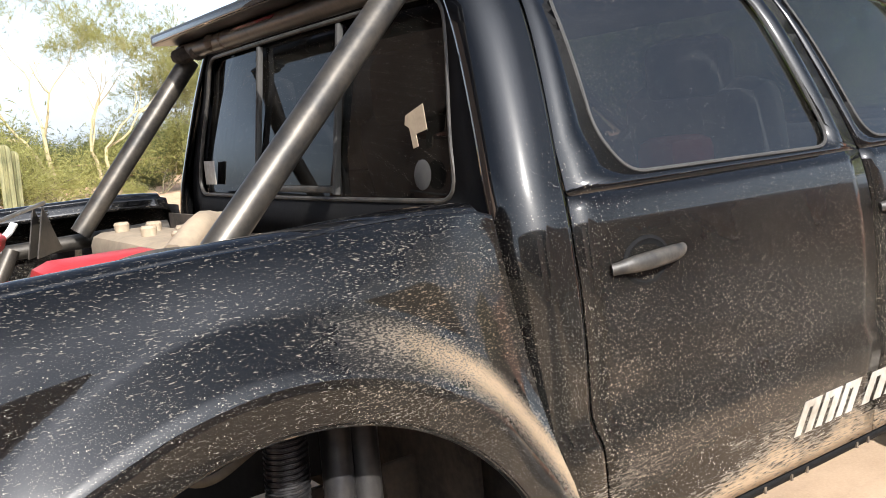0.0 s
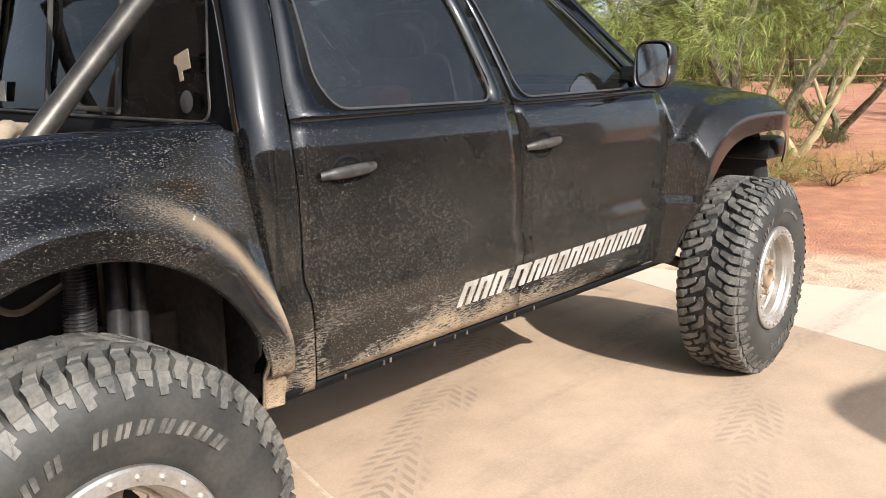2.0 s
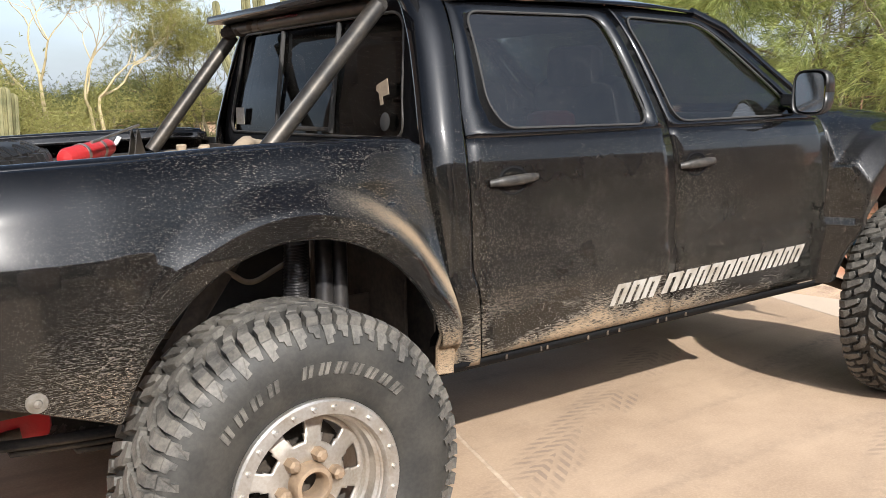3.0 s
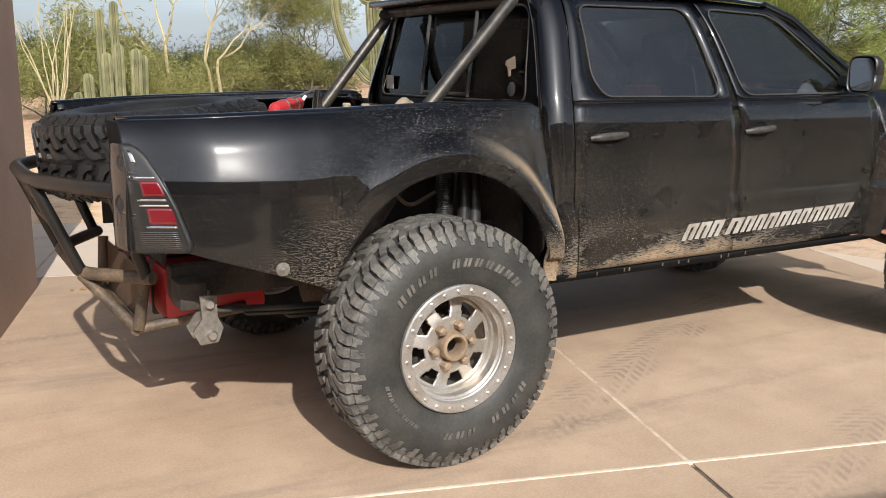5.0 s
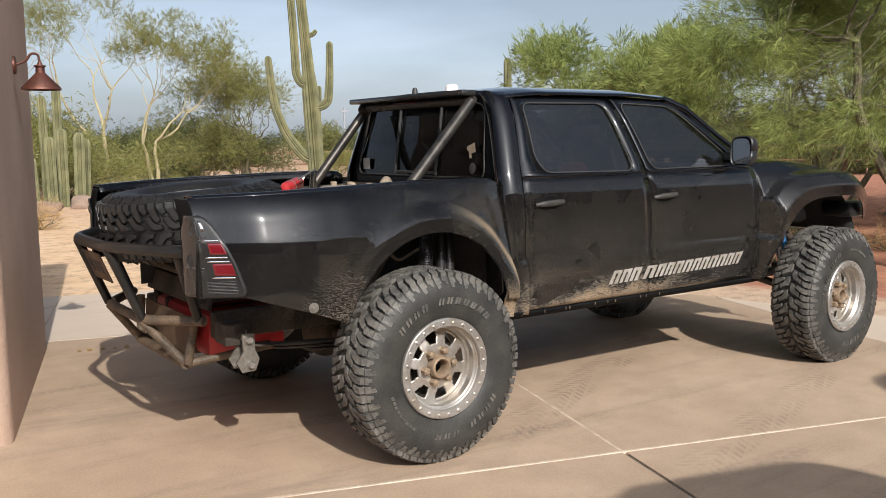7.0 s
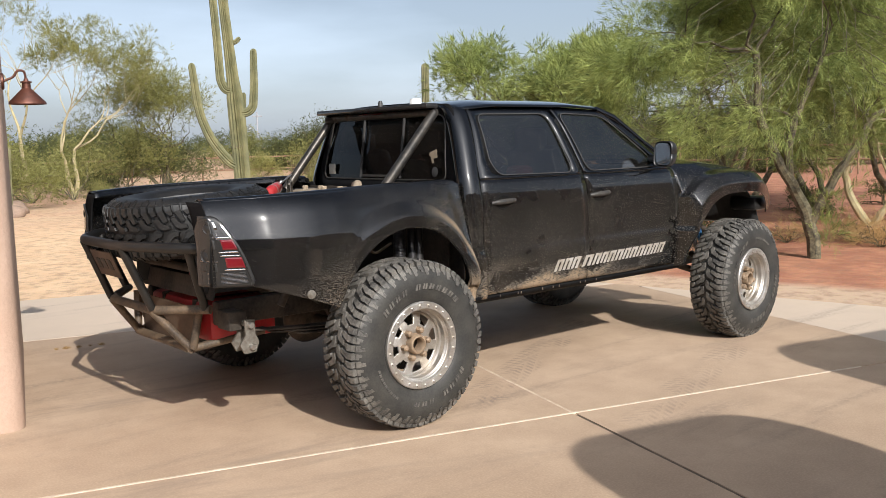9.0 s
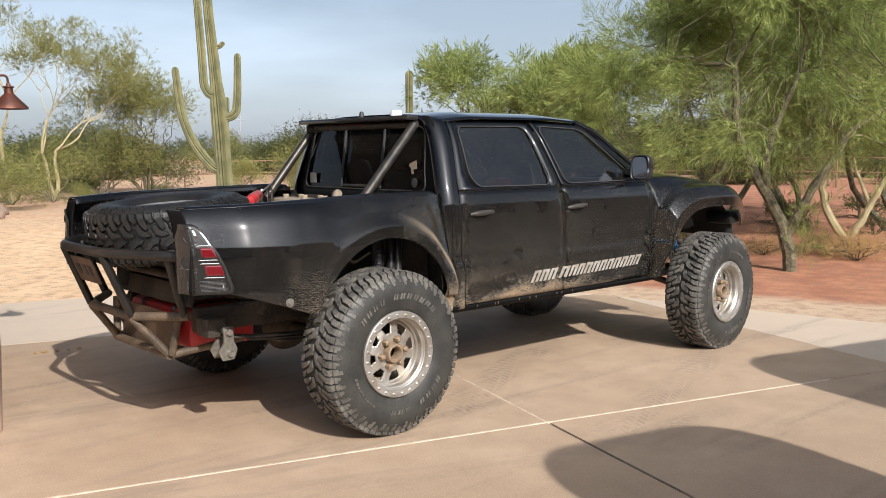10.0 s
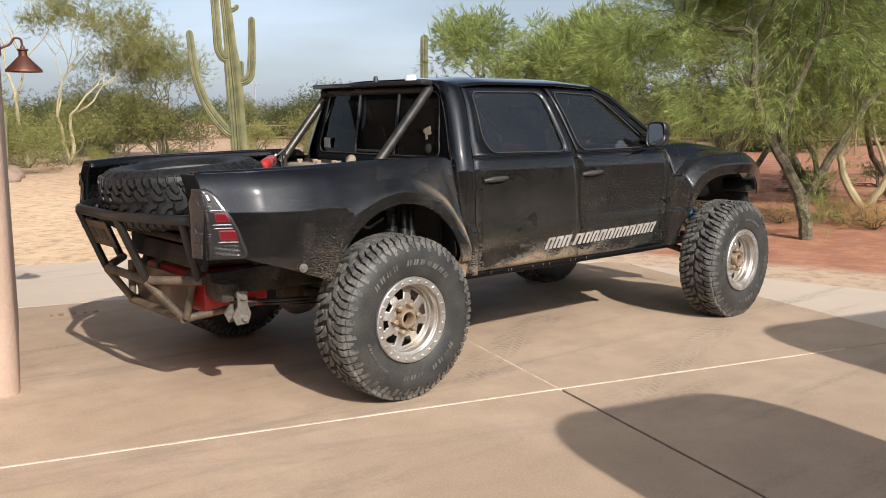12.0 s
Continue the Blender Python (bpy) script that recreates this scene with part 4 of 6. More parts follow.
def build_tree(name, label, place, height, seed, trunks, depth, leaves, leaf_mat, bark, spread=0.45, blade=0.16, wide=0.006, droop=0.5, lean=(0, 0), base_radius=0.09, puff=0.30, dirs=None, bare=0.2, stems=(), right=(1, 0), floor=0.0, rise=0.1, wander=0.9, skirt=None, sprouts=()):
    """Trunks that fork into limbs, with clumps of shoots at the ends; stems are bent trunks given in (right, up)."""
    rng = random.Random(seed)
    root = tagged(new(name), label, "tree")
    root.location = place
    limbs, tips = [], []
    for k in range(len(dirs) if dirs else trunks):
        a = 2 * math.pi * (k + rng.random() * 0.6) / (trunks or len(dirs))
        d = Vector(dirs[k]) if dirs else Vector((math.cos(a) * spread + lean[0], math.sin(a) * spread + lean[1], 1.0))
        grow(rng, Vector((math.cos(a) * 0.05, math.sin(a) * 0.05, -0.05)), d, height * 0.36, base_radius, depth, limbs, tips, wander, (2, 3), rise)
    rx = Vector((right[0], right[1], 0))
    for run, r0 in stems:
        pts = bend([rx * a + Vector((0, 0, z)) for a, z in run], 0.3, 5)
        rad = [r0 * (1 - 0.5 * i / (len(pts) - 1)) for i in range(len(pts))]
        pts = [q + Vector((rng.gauss(0, 0.012), rng.gauss(0, 0.012), 0)) for q in pts]
        limbs.append((pts, rad))
        for i in (len(pts) // 2, len(pts) * 3 // 4, len(pts) - 1, len(pts) - 1):
            if pts[i].z < 1.45:
                continue
            d = (pts[i] - pts[i - 1]).normalized()
            for j in range(1 if i < len(pts) - 1 else 2):
                grow(rng, pts[i].copy(), (d * 0.5 + Vector((rng.gauss(0, 0.9), rng.gauss(0, 0.9), rng.gauss(0.25, 0.3)))).normalized(), height * 0.24, rad[i] * 0.5, depth - 1, limbs, tips)
    hung = [(rx * a + Vector((rng.gauss(0, 0.06), rng.gauss(0, 0.06), z)), Vector((0, 0, 1))) for a, z in sprouts]
    if skirt:
        count, r0, r1, z0, z1 = skirt
        for k in range(count):
            a, r, z = rng.random() * 2 * math.pi, rng.uniform(r0, r1), rng.uniform(z0, z1)
            q = Vector((math.cos(a) * r, math.sin(a) * r, z))
            top = Vector((q.x * 0.55, q.y * 0.55, z + rng.uniform(0.5, 0.9)))
            limbs.append(([top, (top + q) / 2 + Vector((q.x, q.y, 0)) * 0.16, q], [0.004, 0.0035, 0.003]))
            hung.append((q, Vector((q.x, q.y, -0.6)).normalized()))
    bm = bmesh.new()
    for pts, rad in limbs:
        tube(bm, pts, rad, 8 if rad[0] > 0.03 else 4, cap=False)
    part("trunk", bm, bark, root)
    sink = ([], [])
    chosen = [(p, d) for i, (p, d) in enumerate(tips) if i % 2 and p.z > floor and rng.random() >= bare] + hung
    per = max(2, leaves // max(1, len(chosen)) // 5)
    for p, d in chosen:
        r = puff * rng.uniform(0.6, 1.35)
        clump(sink, rng, p, r, int(per * (r / puff) ** 1.5), blade, wide, droop, d)
    leafage("crown", sink, leaf_mat, root)
    return root


def build_bush(name, label, seed, size, leaves, mat, blade=0.10, wide=0.008):
    rng = random.Random(seed)
    root = tagged(new(name), label, "bush")
    limbs, tips = [], []
    for k in range(7):
        a = rng.random() * 6.28
        grow(rng, Vector((0, 0, -0.03)), Vector((math.cos(a) * 0.9, math.sin(a) * 0.9, 0.8)), size * 0.5, 0.02, 2, limbs, tips)
    bm = bmesh.new()
    for pts, rad in limbs:
        tube(bm, pts, rad, 4, cap=False)
    part("stem", bm, BARK, root)
    sink = ([], [])
    per = max(1, leaves // len(tips) // 4)
    for p, d in tips:
        for k in range(per):
            e = Vector((rng.gauss(0, 1), rng.gauss(0, 1), rng.gauss(0.1, 0.8)))
            spray(sink, p + Vector((rng.gauss(0, size * 0.11), rng.gauss(0, size * 0.11), rng.gauss(0, size * 0.09))), e.normalized(), blade * rng.uniform(0.6, 1.3), rng, wide, 4)
    leafage("foliage", sink, mat, root)
    return root


def ribbed(bm, pts, radius, ribs=18, depth=0.26, taper=1.0, shape=None):
    """A pleated cactus column along points, closed by a round tip."""
    pts = [Vector(p) for p in pts]
    seg = ribs * 4
    rings = []
    total = sum((b - a).length for a, b in zip(pts, pts[1:]))
    run, side = 0.0, None
    for i, p in enumerate(pts):
        d = (pts[min(i + 1, len(pts) - 1)] - pts[max(i - 1, 0)]).normalized()
        if side is None:
            side = d.orthogonal().normalized()
        side = (side - d * side.dot(d)).normalized()
        up = d.cross(side)
        if i:
            run += (p - pts[i - 1]).length
        left = total - run
        here = lerp_table(p.z, shape) if shape else radius * (1 + (taper - 1) * run / total)
        rr = here * (math.sqrt(max(0.0, 1 - (1 - min(1.0, left / here)) ** 2)) if left < here else 1.0)
        rr = max(rr, 0.01)
        rings.append([bm.verts.new(p + (side * math.cos(t) + up * math.sin(t)) * rr * (1 - depth * (0.5 + 0.5 * math.cos(t * ribs)))) for t in (2 * math.pi * k / seg for k in range(seg))])
    for a, b in zip(rings, rings[1:]):
        for k in range(seg):
            bm.faces.new((a[k], a[(k + 1) % seg], b[(k + 1) % seg], b[k]))
    bm.faces.new(rings[-1])


def dense(pts, r=0.25, step=0.12):
    out = []
    q = bend(pts, r, 8)
    for a, b in zip(q, q[1:]):
        n = max(1, int((b - a).length / step))
        out += [a.lerp(b, k / n) for k in range(n)]
    end = q[-1]
    d = (q[-1] - q[-2]).normalized()
    return out + [end - d * 0.06, end - d * 0.03, end - d * 0.01, end]


def build_saguaro():
    root = tagged(new("saguaro"), "tall ribbed green saguaro cactus with several upright arms", "cactus")
    root.location = (9.06, 18.14, 0)
    bm = bmesh.new()
    right = Vector((0.86, -0.5, 0))
    def at(a, z, back=0.0):
        return right * a + Vector((0.5, 0.86, 0)) * back + Vector((0, 0, z))
    ribbed(bm, dense([at(0.06, -0.1), at(0.02, 1.3), at(-0.03, 2.4), at(-0.08, 3.2), at(-0.16, 4.3), at(-0.24, 5.3), at(-0.30, 6.7)], 0.4), 0.235, 16, 0.28, 1.0, ((0.0, 0.225), (1.2, 0.225), (2.3, 0.235), (2.9, 0.225), (3.4, 0.170), (4.2, 0.148), (5.2, 0.134), (6.6, 0.120)))
    part("trunk", bm, CACTUS, root)
    bm = bmesh.new()
    ribbed(bm, [at(-0.02, 1.54), at(-0.025, 1.58), at(-0.03, 1.63), at(-0.035, 1.66), at(-0.036, 1.67), at(-0.036, 1.672)], 0.245, 16, 0.16)
    part("scar", bm, BARK, root, "dark corky scar round the trunk")
    arms = (([(0.0, 1.02), (-0.24, 1.10), (-0.52, 1.42), (-0.80, 1.85), (-1.02, 2.44), (-1.10, 3.0), (-1.18, 3.85)], 0.150, 0.62, 0.0),
            ([(-0.10, 3.08), (-0.30, 3.10), (-0.425, 3.35), (-0.450, 4.2), (-0.50, 5.2), (-0.55, 6.2)], 0.120, 0.82, -0.05),
            ([(0.02, 2.50), (0.24, 2.48), (0.42, 2.62), (0.475, 3.2), (0.50, 4.23)], 0.128, 0.72, 0.0),
            ([(0.0, 2.5), (0.16, 2.62), (0.175, 3.05)], 0.075, 0.9, 0.16),
            ([(-0.14, 4.38), (0.02, 4.40), (0.10, 4.46), (0.14, 4.54)], 0.07, 0.9, 0.0))
    for run, r, taper, back in arms:
        bm = bmesh.new()
        ribbed(bm, dense([at(a, z, back) for a, z in run], 0.25), r, 12, 0.28, taper)
        part("arm", bm, CACTUS, root)
# ---------------------------------------------------------------- wheels
def lug(bm, poly, r0, r1, k0):
    """A tread block: an outline in (turn, y) raised from one radius to another."""
    m = len(poly)
    ca, cy = sum(a for a, _ in poly) / m, sum(y for _, y in poly) / m
    low = [bm.verts.new((r0 * math.sin(a + k0), y, r0 * math.cos(a + k0))) for a, y in poly]
    top = []
    for a, y in poly:
        e = min(y, 0.29 - y)
        r = r1 - 0.010 * (1 - smooth_between(e, 0.006, 0.040))
        t = k0 + ca + (a - ca) * 0.86
        top.append(bm.verts.new((r * math.sin(t), cy + (y - cy) * 0.94, r * math.cos(t))))
    bm.faces.new(top)
    for i in range(m):
        bm.faces.new((low[i], low[(i + 1) % m], top[(i + 1) % m], top[i]))


def tyre_meshes():
    """Carcass, tread and sidewall blocks of a mud tyre whose outer rim face lies in y = 0."""
    R = R_TYRE
    bm = bmesh.new()
    prof = [(0.225, 0.03), (0.238, 0.006), (0.262, -0.008), (0.300, -0.016), (0.345, -0.019), (0.385, -0.012), (0.408, 0.000), (0.422, 0.014), (R - 0.024, 0.034),
            (R - 0.018, 0.145), (R - 0.024, 0.256), (0.422, 0.276), (0.408, 0.290), (0.385, 0.302), (0.330, 0.309), (0.262, 0.298), (0.225, 0.26)]
    lathe(bm, prof, 88)
    carcass = bm
    bm = bmesh.new()
    n = 64
    p = 2 * math.pi / n
    shoulder = (((-0.42, 0.011), (0.40, 0.011), (0.46, 0.036), (0.74, 0.068), (0.98, 0.097), (0.50, 0.104), (0.12, 0.078), (-0.32, 0.046)),
                ((-0.40, 0.016), (0.40, 0.016), (0.44, 0.036), (0.64, 0.060), (0.24, 0.067), (-0.32, 0.045)))
    middle = ((-0.90, 0.079), (-0.25, 0.074), (0.10, 0.100), (0.50, 0.112), (1.10, 0.118), (1.25, 0.136), (0.30, 0.140), (-0.30, 0.128), (-0.55, 0.104))
    for k in range(n):
        for flip in (False, True):
            def m(poly):
                return [((a + (1.0 if flip else 0)) * p, 0.29 - y if flip else y) for a, y in poly]
            lug(bm, m(shoulder[k % 2]), 0.414, R, k * p)
            if k % 2 == 0:
                lug(bm, m(middle), R - 0.026, R, k * p)
    tread = bm
    bm = bmesh.new()
    for k in range(n):
        for s in (1, -1):
            a0 = k * p
            shape = ((0.424, -0.20), (0.424, 0.16), (0.404, 0.20), (0.400, 0.06), (0.384, 0.08), (0.380, -0.16)) if k % 2 else ((0.424, -0.18), (0.424, 0.20), (0.396, 0.12), (0.398, -0.04), (0.410, -0.06), (0.412, -0.20))
            low, top = [], []
            for r, f in shape:
                base = lerp_table(r, ((0.345, -0.019), (0.385, -0.012), (0.412, 0.004), (0.428, 0.018)))
                y = base if s > 0 else 0.29 - base
                a = a0 + f * 2 * p
                low.append(bm.verts.new((r * math.sin(a), y + s * 0.003, r * math.cos(a))))
                top.append(bm.verts.new((r * math.sin(a), y - s * 0.0075, r * math.cos(a))))
            bm.faces.new(top)
            for i in range(6):
                bm.faces.new((low[i], low[(i + 1) % 6], top[(i + 1) % 6], top[i]))
    # raised plain bars in the place of the moulded writing
    for start, count, step, h in ((-62, 4, 9.0, 0.030), (-18, 7, 8.4, 0.030), (112, 4, 9.5, 0.024), (160, 3, 9.0, 0.024), (205, 9, 4.5, 0.014)):
        for k in range(count):
            a0 = radians(start + k * step)
            w = radians(step * 0.34)
            r0 = 0.305
            for da, wd in ((-0.55, 0.35), (0.55, 0.35)):
                low, top = [], []
                for r, f in ((r0, -1), (r0, 1), (r0 + h, 1), (r0 + h, -1)):
                    a = a0 + w * (da + f * wd) + (r - r0) * 0.8
                    low.append(bm.verts.new((r * math.sin(a), -0.014, r * math.cos(a))))
                    top.append(bm.verts.new((r * math.sin(a), -0.0225, r * math.cos(a))))
                bm.faces.new(top)
                for i in range(4):
                    bm.faces.new((low[i], low[(i + 1) % 4], top[(i + 1) % 4], top[i]))
    return carcass, tread, bm


def build_wheel(truck, name, place, turn, label, rim_mat):
    """One wheel; later ones share its meshes through copies made below."""
    wheel = new(name)
    wheel.parent = truck
    carcass, tread, marks = tyre_meshes()
    tyre = part("tyre", carcass, RUBBER, wheel, "dusty black mud tyre", sharp=70)
    part("tread_block", tread, TREADM, wheel, "chunky dusty tread blocks", smooth=False)["kind"] = "stuff"
    part("sidewall_relief", marks, TREADM, wheel, smooth=False)["kind"] = "stuff"
    # outer clamp ring with its bolts
    bm = bmesh.new()
    lathe(bm, ((0.196, -0.004), (0.200, -0.012), (0.232, -0.012), (0.237, -0.006), (0.237, 0.012), (0.196, 0.012)), 72, closed=True)
    part("clamp_ring", bm, rim_mat, wheel, "bright machined clamp ring", sharp=30)
    bm = bmesh.new()
    lathe(bm, ((0.0, -0.021), (0.0055, -0.021), (0.0075, -0.018), (0.0075, -0.010)), 6)
    bolt = part("ring_bolt", bm, rim_mat, wheel, smooth=False)
    for k in range(24):
        a = 2 * math.pi * k / 24
        ob = bolt if k == 0 else new("ring_bolt", bolt.data)
        ob.parent = wheel
        ob.location = (0.217 * math.cos(a), 0, 0.217 * math.sin(a))
    # barrel
    bm = bmesh.new()
    lathe(bm, ((0.197, 0.010), (0.195, 0.022), (0.188, 0.030), (0.186, 0.060), (0.180, 0.068), (0.178, 0.105), (0.200, 0.13), (0.205, 0.24), (0.230, 0.27)), 64)
    part("barrel", bm, rim_mat, wheel, solid=0.006, sharp=25)
    # spoked face: six large openings and six small ones
    bm = bmesh.new()
    nt, rads = 144, [0.045, 0.07, 0.092, 0.100, 0.108, 0.118, 0.128, 0.138, 0.146, 0.154, 0.162, 0.170, 0.180]
    rings = [[bm.verts.new((r * math.cos(2 * math.pi * k / nt), 0.070 + 0.018 * smooth_between(r, 0.09, 0.17), r * math.sin(2 * math.pi * k / nt))) for k in range(nt)] for r in rads]
    for i in range(len(rads) - 1):
        rm = (rads[i] + rads[i + 1]) / 2
        for k in range(nt):
            a = (k + 0.5) * 360 / nt % 45
            window = 0.108 < rm < 0.166 and abs(a - 22.5) < 8.5 + 5.0 * smooth_between(rm, 0.105, 0.150)
            if not window:
                bm.faces.new((rings[i][k], rings[i][(k + 1) % nt], rings[i + 1][(k + 1) % nt], rings[i + 1][k]))
    part("spoke_face", bm, rim_mat, wheel, solid=0.012, sharp=30)
    bm = bmesh.new()
    lathe(bm, ((0.034, 0.085), (0.034, 0.030), (0.040, 0.022), (0.050, 0.024), (0.055, 0.034), (0.057, 0.068), (0.062, 0.072), (0.100, 0.070)), 36)
    part("hub_cap", bm, RUST, wheel, "dusty brown hub")
    bm = bmesh.new()
    lathe(bm, ((0.0, 0.024), (0.010, 0.025), (0.0175, 0.033), (0.019, 0.075)), 6)
    nut = part("wheel_nut", bm, RUST, wheel, sharp=20)
    for k in range(6):
        a = radians(20 + 60 * k)
        ob = nut if k == 0 else new("wheel_nut", nut.data)
        ob.parent = wheel
        ob.location = (0.078 * math.cos(a), 0, 0.078 * math.sin(a))
    bm = bmesh.new()
    lathe(bm, ((0.0, 0.15), (0.155, 0.15), (0.155, 0.165), (0.0, 0.165)), 40)
    part("brake_disc", bm, CHASSIS, wheel)
    wheel.matrix_basis = Matrix.Translation(place) @ turn
    if label:
        wheel["label"] = label
    return wheel


SPARE = speckled("dark_spare_rubber", (0.004, 0.004, 0.004), (0.015, 0.014, 0.013), 10.0, 0.5, 0.0, 0.3, 90.0, 0.002)


def build_wheels(truck):
    face = 1.115
    first = build_wheel(truck, "wheel", (0, -face, HUB_R), pose(0, 0, 0, 0, 12, 0), "", ALU)
    half = pose(0, 0, 0, 0, 0, 180)
    copy_thing(first, Matrix.Translation((AX_F, -face, HUB_F)) @ pose(0, 0, 0, 0, 155, 3.0))
    copy_thing(first, Matrix.Translation((0, face, HUB_R)) @ half @ pose(0, 0, 0, 0, 47, 0))
    copy_thing(first, Matrix.Translation((AX_F, face, HUB_F)) @ half @ pose(0, 0, 0, 0, 77, 3.0))
    spare = copy_thing(first, Matrix.Translation((-0.755, 0.0, 0.985)) @ pose(0, 0, 0, 90, 0, 0) @ pose(0, 0, 0, 0, 0, 4.5) @ pose(0, 0, 0, 0, 30, 0))
    spare.parent = None
    spare.name = "spare_wheel"
    for ob in spare.children:
        if ob.name.startswith(("tyre", "tread", "sidewall")):
            ob.data = ob.data.copy()
            ob.data.materials[0] = SPARE
    tagged(spare, "dusty spare mud tyre lying flat in the truck bed", "wheel")


# ---------------------------------------------------------------- truck details
def text_bars(door_r, door_f):
    """Slanted white bars, one pair for each letter of the door lettering."""
    bars = [("t", w) for w in (1, 1, 1)] + [("gap", 0.35)] + [("t", w) for w in (1.25, 1, 0.9, 1, 1, 0.95, 0.95, 1, 1, 0.9, 0.95)]
    total = sum(w for _, w in bars)
    x0, x1 = 1.300, 2.45
    x = x0
    for kind, w in bars:
        step = (x1 - x0) * w / total
        if kind == "t":
            zb = 0.684 + (x - x0) * 0.020
            hh = 0.076 * (1 if x < 1.55 else 0.98)
            owner = door_r if x + step / 2 < 1.638 else door_f
            bm = bmesh.new()
            for f0, f1, v0, v1 in ((0.04, 0.34, 0.0, 1.0), (0.54, 0.86, 0.0, 1.0), (0.34, 0.54, 0.78, 1.0)):
                a, b = x + step * f0, x + step * f1
                lean = 0.035
                quad = []
                for px, v in ((a, v0), (b, v0), (b, v1), (a, v1)):
                    xx, zz = px + lean * v, zb + hh * v
                    quad.append((xx, -(side_y(xx, zz) + 0.0035), zz))
                prism(bm, quad, (0, -0.0015, 0))
            part("lettering", bm, WHITE, owner, "white slanted lettering bar", smooth=False)
        x += step


def build_tail_light(truck, s):
    """A tall lamp wrapped round the bed's tail corner: narrow round top, broad foot."""
    def at(u, v, lift=0.0):
        z = 1.208 - 0.340 * v
        x1 = lerp_table(v, ((0.0, -1.045), (0.04, -1.020), (0.12, -0.998), (0.3, -0.968), (0.6, -0.925), (0.93, -0.890), (1.0, -0.900)))
        turn = smooth_between(u, 0.34, 0.0)
        x = -1.072 + (x1 + 1.072) * smooth_between(u, 0.05, 1.0) ** 0.9 if u > 0.05 else -1.072
        y = bed_y(max(x, -1.058), z) + 0.014 * (1 - abs(2 * u - 1) ** 4) + lift - 0.115 * turn * (0.4 + 0.6 * smooth_between(v, 0.0, 0.25))
        return Vector((x - 0.010 * turn - lift * 0.3 * turn, s * y, z))
    bm = bmesh.new()
    grid(bm, at, 22, 26)
    light = part("tail_light", bm, LENS, truck, "smoked clear tail light with red panels", solid=0.008)
    def patch(name, u0, u1, v0, v1, lift, mat, label="", solid=0.003, nu=8, nv=6):
        bm = bmesh.new()
        grid(bm, lambda u, v: at(u0 + (u1 - u0) * u, v0 + (v1 - v0) * v, lift), nu, nv)
        part(name, bm, mat, light, label, solid=solid)
    for v0, v1 in ((0.33, 0.47), (0.58, 0.73)):
        patch("red_panel", 0.44, 0.78, v0, v1, 0.0055, REDLENS, "dark red reflector panel")
    for v0, u0 in ((0.29, 0.36), (0.495, 0.34), (0.545, 0.36), (0.745, 0.40)):
        patch("chrome_bar", u0, 0.76, v0, v0 + 0.018, 0.006, CHROME, nv=1)
    patch("chrome_bar", 0.40, 0.50, 0.06, 0.19, 0.0052, SMOKED, nv=4)
    for k in range(9):
        patch("prism_line", 0.10, 0.74, 0.80 + 0.018 * k, 0.806 + 0.018 * k, 0.0055, SMOKED, nv=1)
    for v0, v1 in ((0.06, 0.27), (0.33, 0.46), (0.66, 0.78)):
        patch("dark_housing", 0.07, 0.29, v0, v1, 0.0052, TRIMG, "black housing behind the lens")
    for v0 in (0.29, 0.63):
        patch("chrome_bar", 0.06, 0.30, v0, v0 + 0.012, 0.0056, SMOKED, nv=1)
    for k in range(7):
        patch("prism_line", 0.30, 0.46, 0.24 + 0.012 * k, 0.245 + 0.012 * k, 0.0055, SMOKED, nv=1)
    patch("smoked_edge", 0.82, 1.0, 0.02, 1.0, 0.0055, TRIMG, "black smoked outer edge", nv=24)
    # a round reflector seen through the rear face of the lens
    for u, v, size in ((0.17, 0.56, 1.2), (0.24, 0.17, 1.0)):
        c = at(u, v, 0.004)
        bm = bmesh.new()
        lathe(bm, ((0.0, 0.006), (0.012, 0.005), (0.020, 0.0), (0.026, 0.003), (0.028, 0.0)), 24)
        for q in bm.verts:
            q.co = c + Vector((-q.co.y * 0.7 + q.co.x * 0.5, s * (q.co.y * 0.6 + q.co.x * 0.75), q.co.z)) * size
        part("lamp_reflector", bm, TRIMG, light)
    # closing panel at the tail, with a rounded outer edge
    bm = bmesh.new()
    def close(u, v):
        z = 1.270 - 0.400 * v
        return Vector((-1.056 - 0.012 * math.sin(u * math.pi / 2), s * (bed_y(-1.058, z) + 0.002 - 0.145 * u), z))
    grid(bm, close, 8, 16)
    part("tail_panel", bm, PAINT_CLEAN, truck, solid=0.008)


SMOKED = material("smoked_chrome", (0.26, 0.255, 0.25), 0.14, 1.0)
TRIMG = speckled("satin_black_plastic", (0.009, 0.009, 0.010), (0.020, 0.019, 0.018), 12.0, 0.38)
WORN = speckled("dusty_worn_metal", (0.24, 0.225, 0.20), (0.14, 0.12, 0.095), 40.0, 0.5, 0.5)
LENS = material("smoked_lens", (0.022, 0.021, 0.020), 0.06)
LENS.node_tree.nodes["Principled BSDF"].inputs["Specular IOR Level"].default_value = 0.4
REDLENS = material("red_lens", (0.13, 0.006, 0.010), 0.15, 0.0, 1.0)
CHROME = material("chrome", (0.75, 0.75, 0.76), 0.12, 1.0)
MIRROR = material("mirror_silver", (0.42, 0.43, 0.44), 0.08, 1.0)
BLUE = speckled("blue_metal", (0.03, 0.13, 0.30), (0.05, 0.18, 0.36), 20.0, 0.35, 0.5)
SHOCK = speckled("dark_shock", (0.03, 0.03, 0.035), (0.08, 0.075, 0.07), 12.0, 0.3, 0.6)


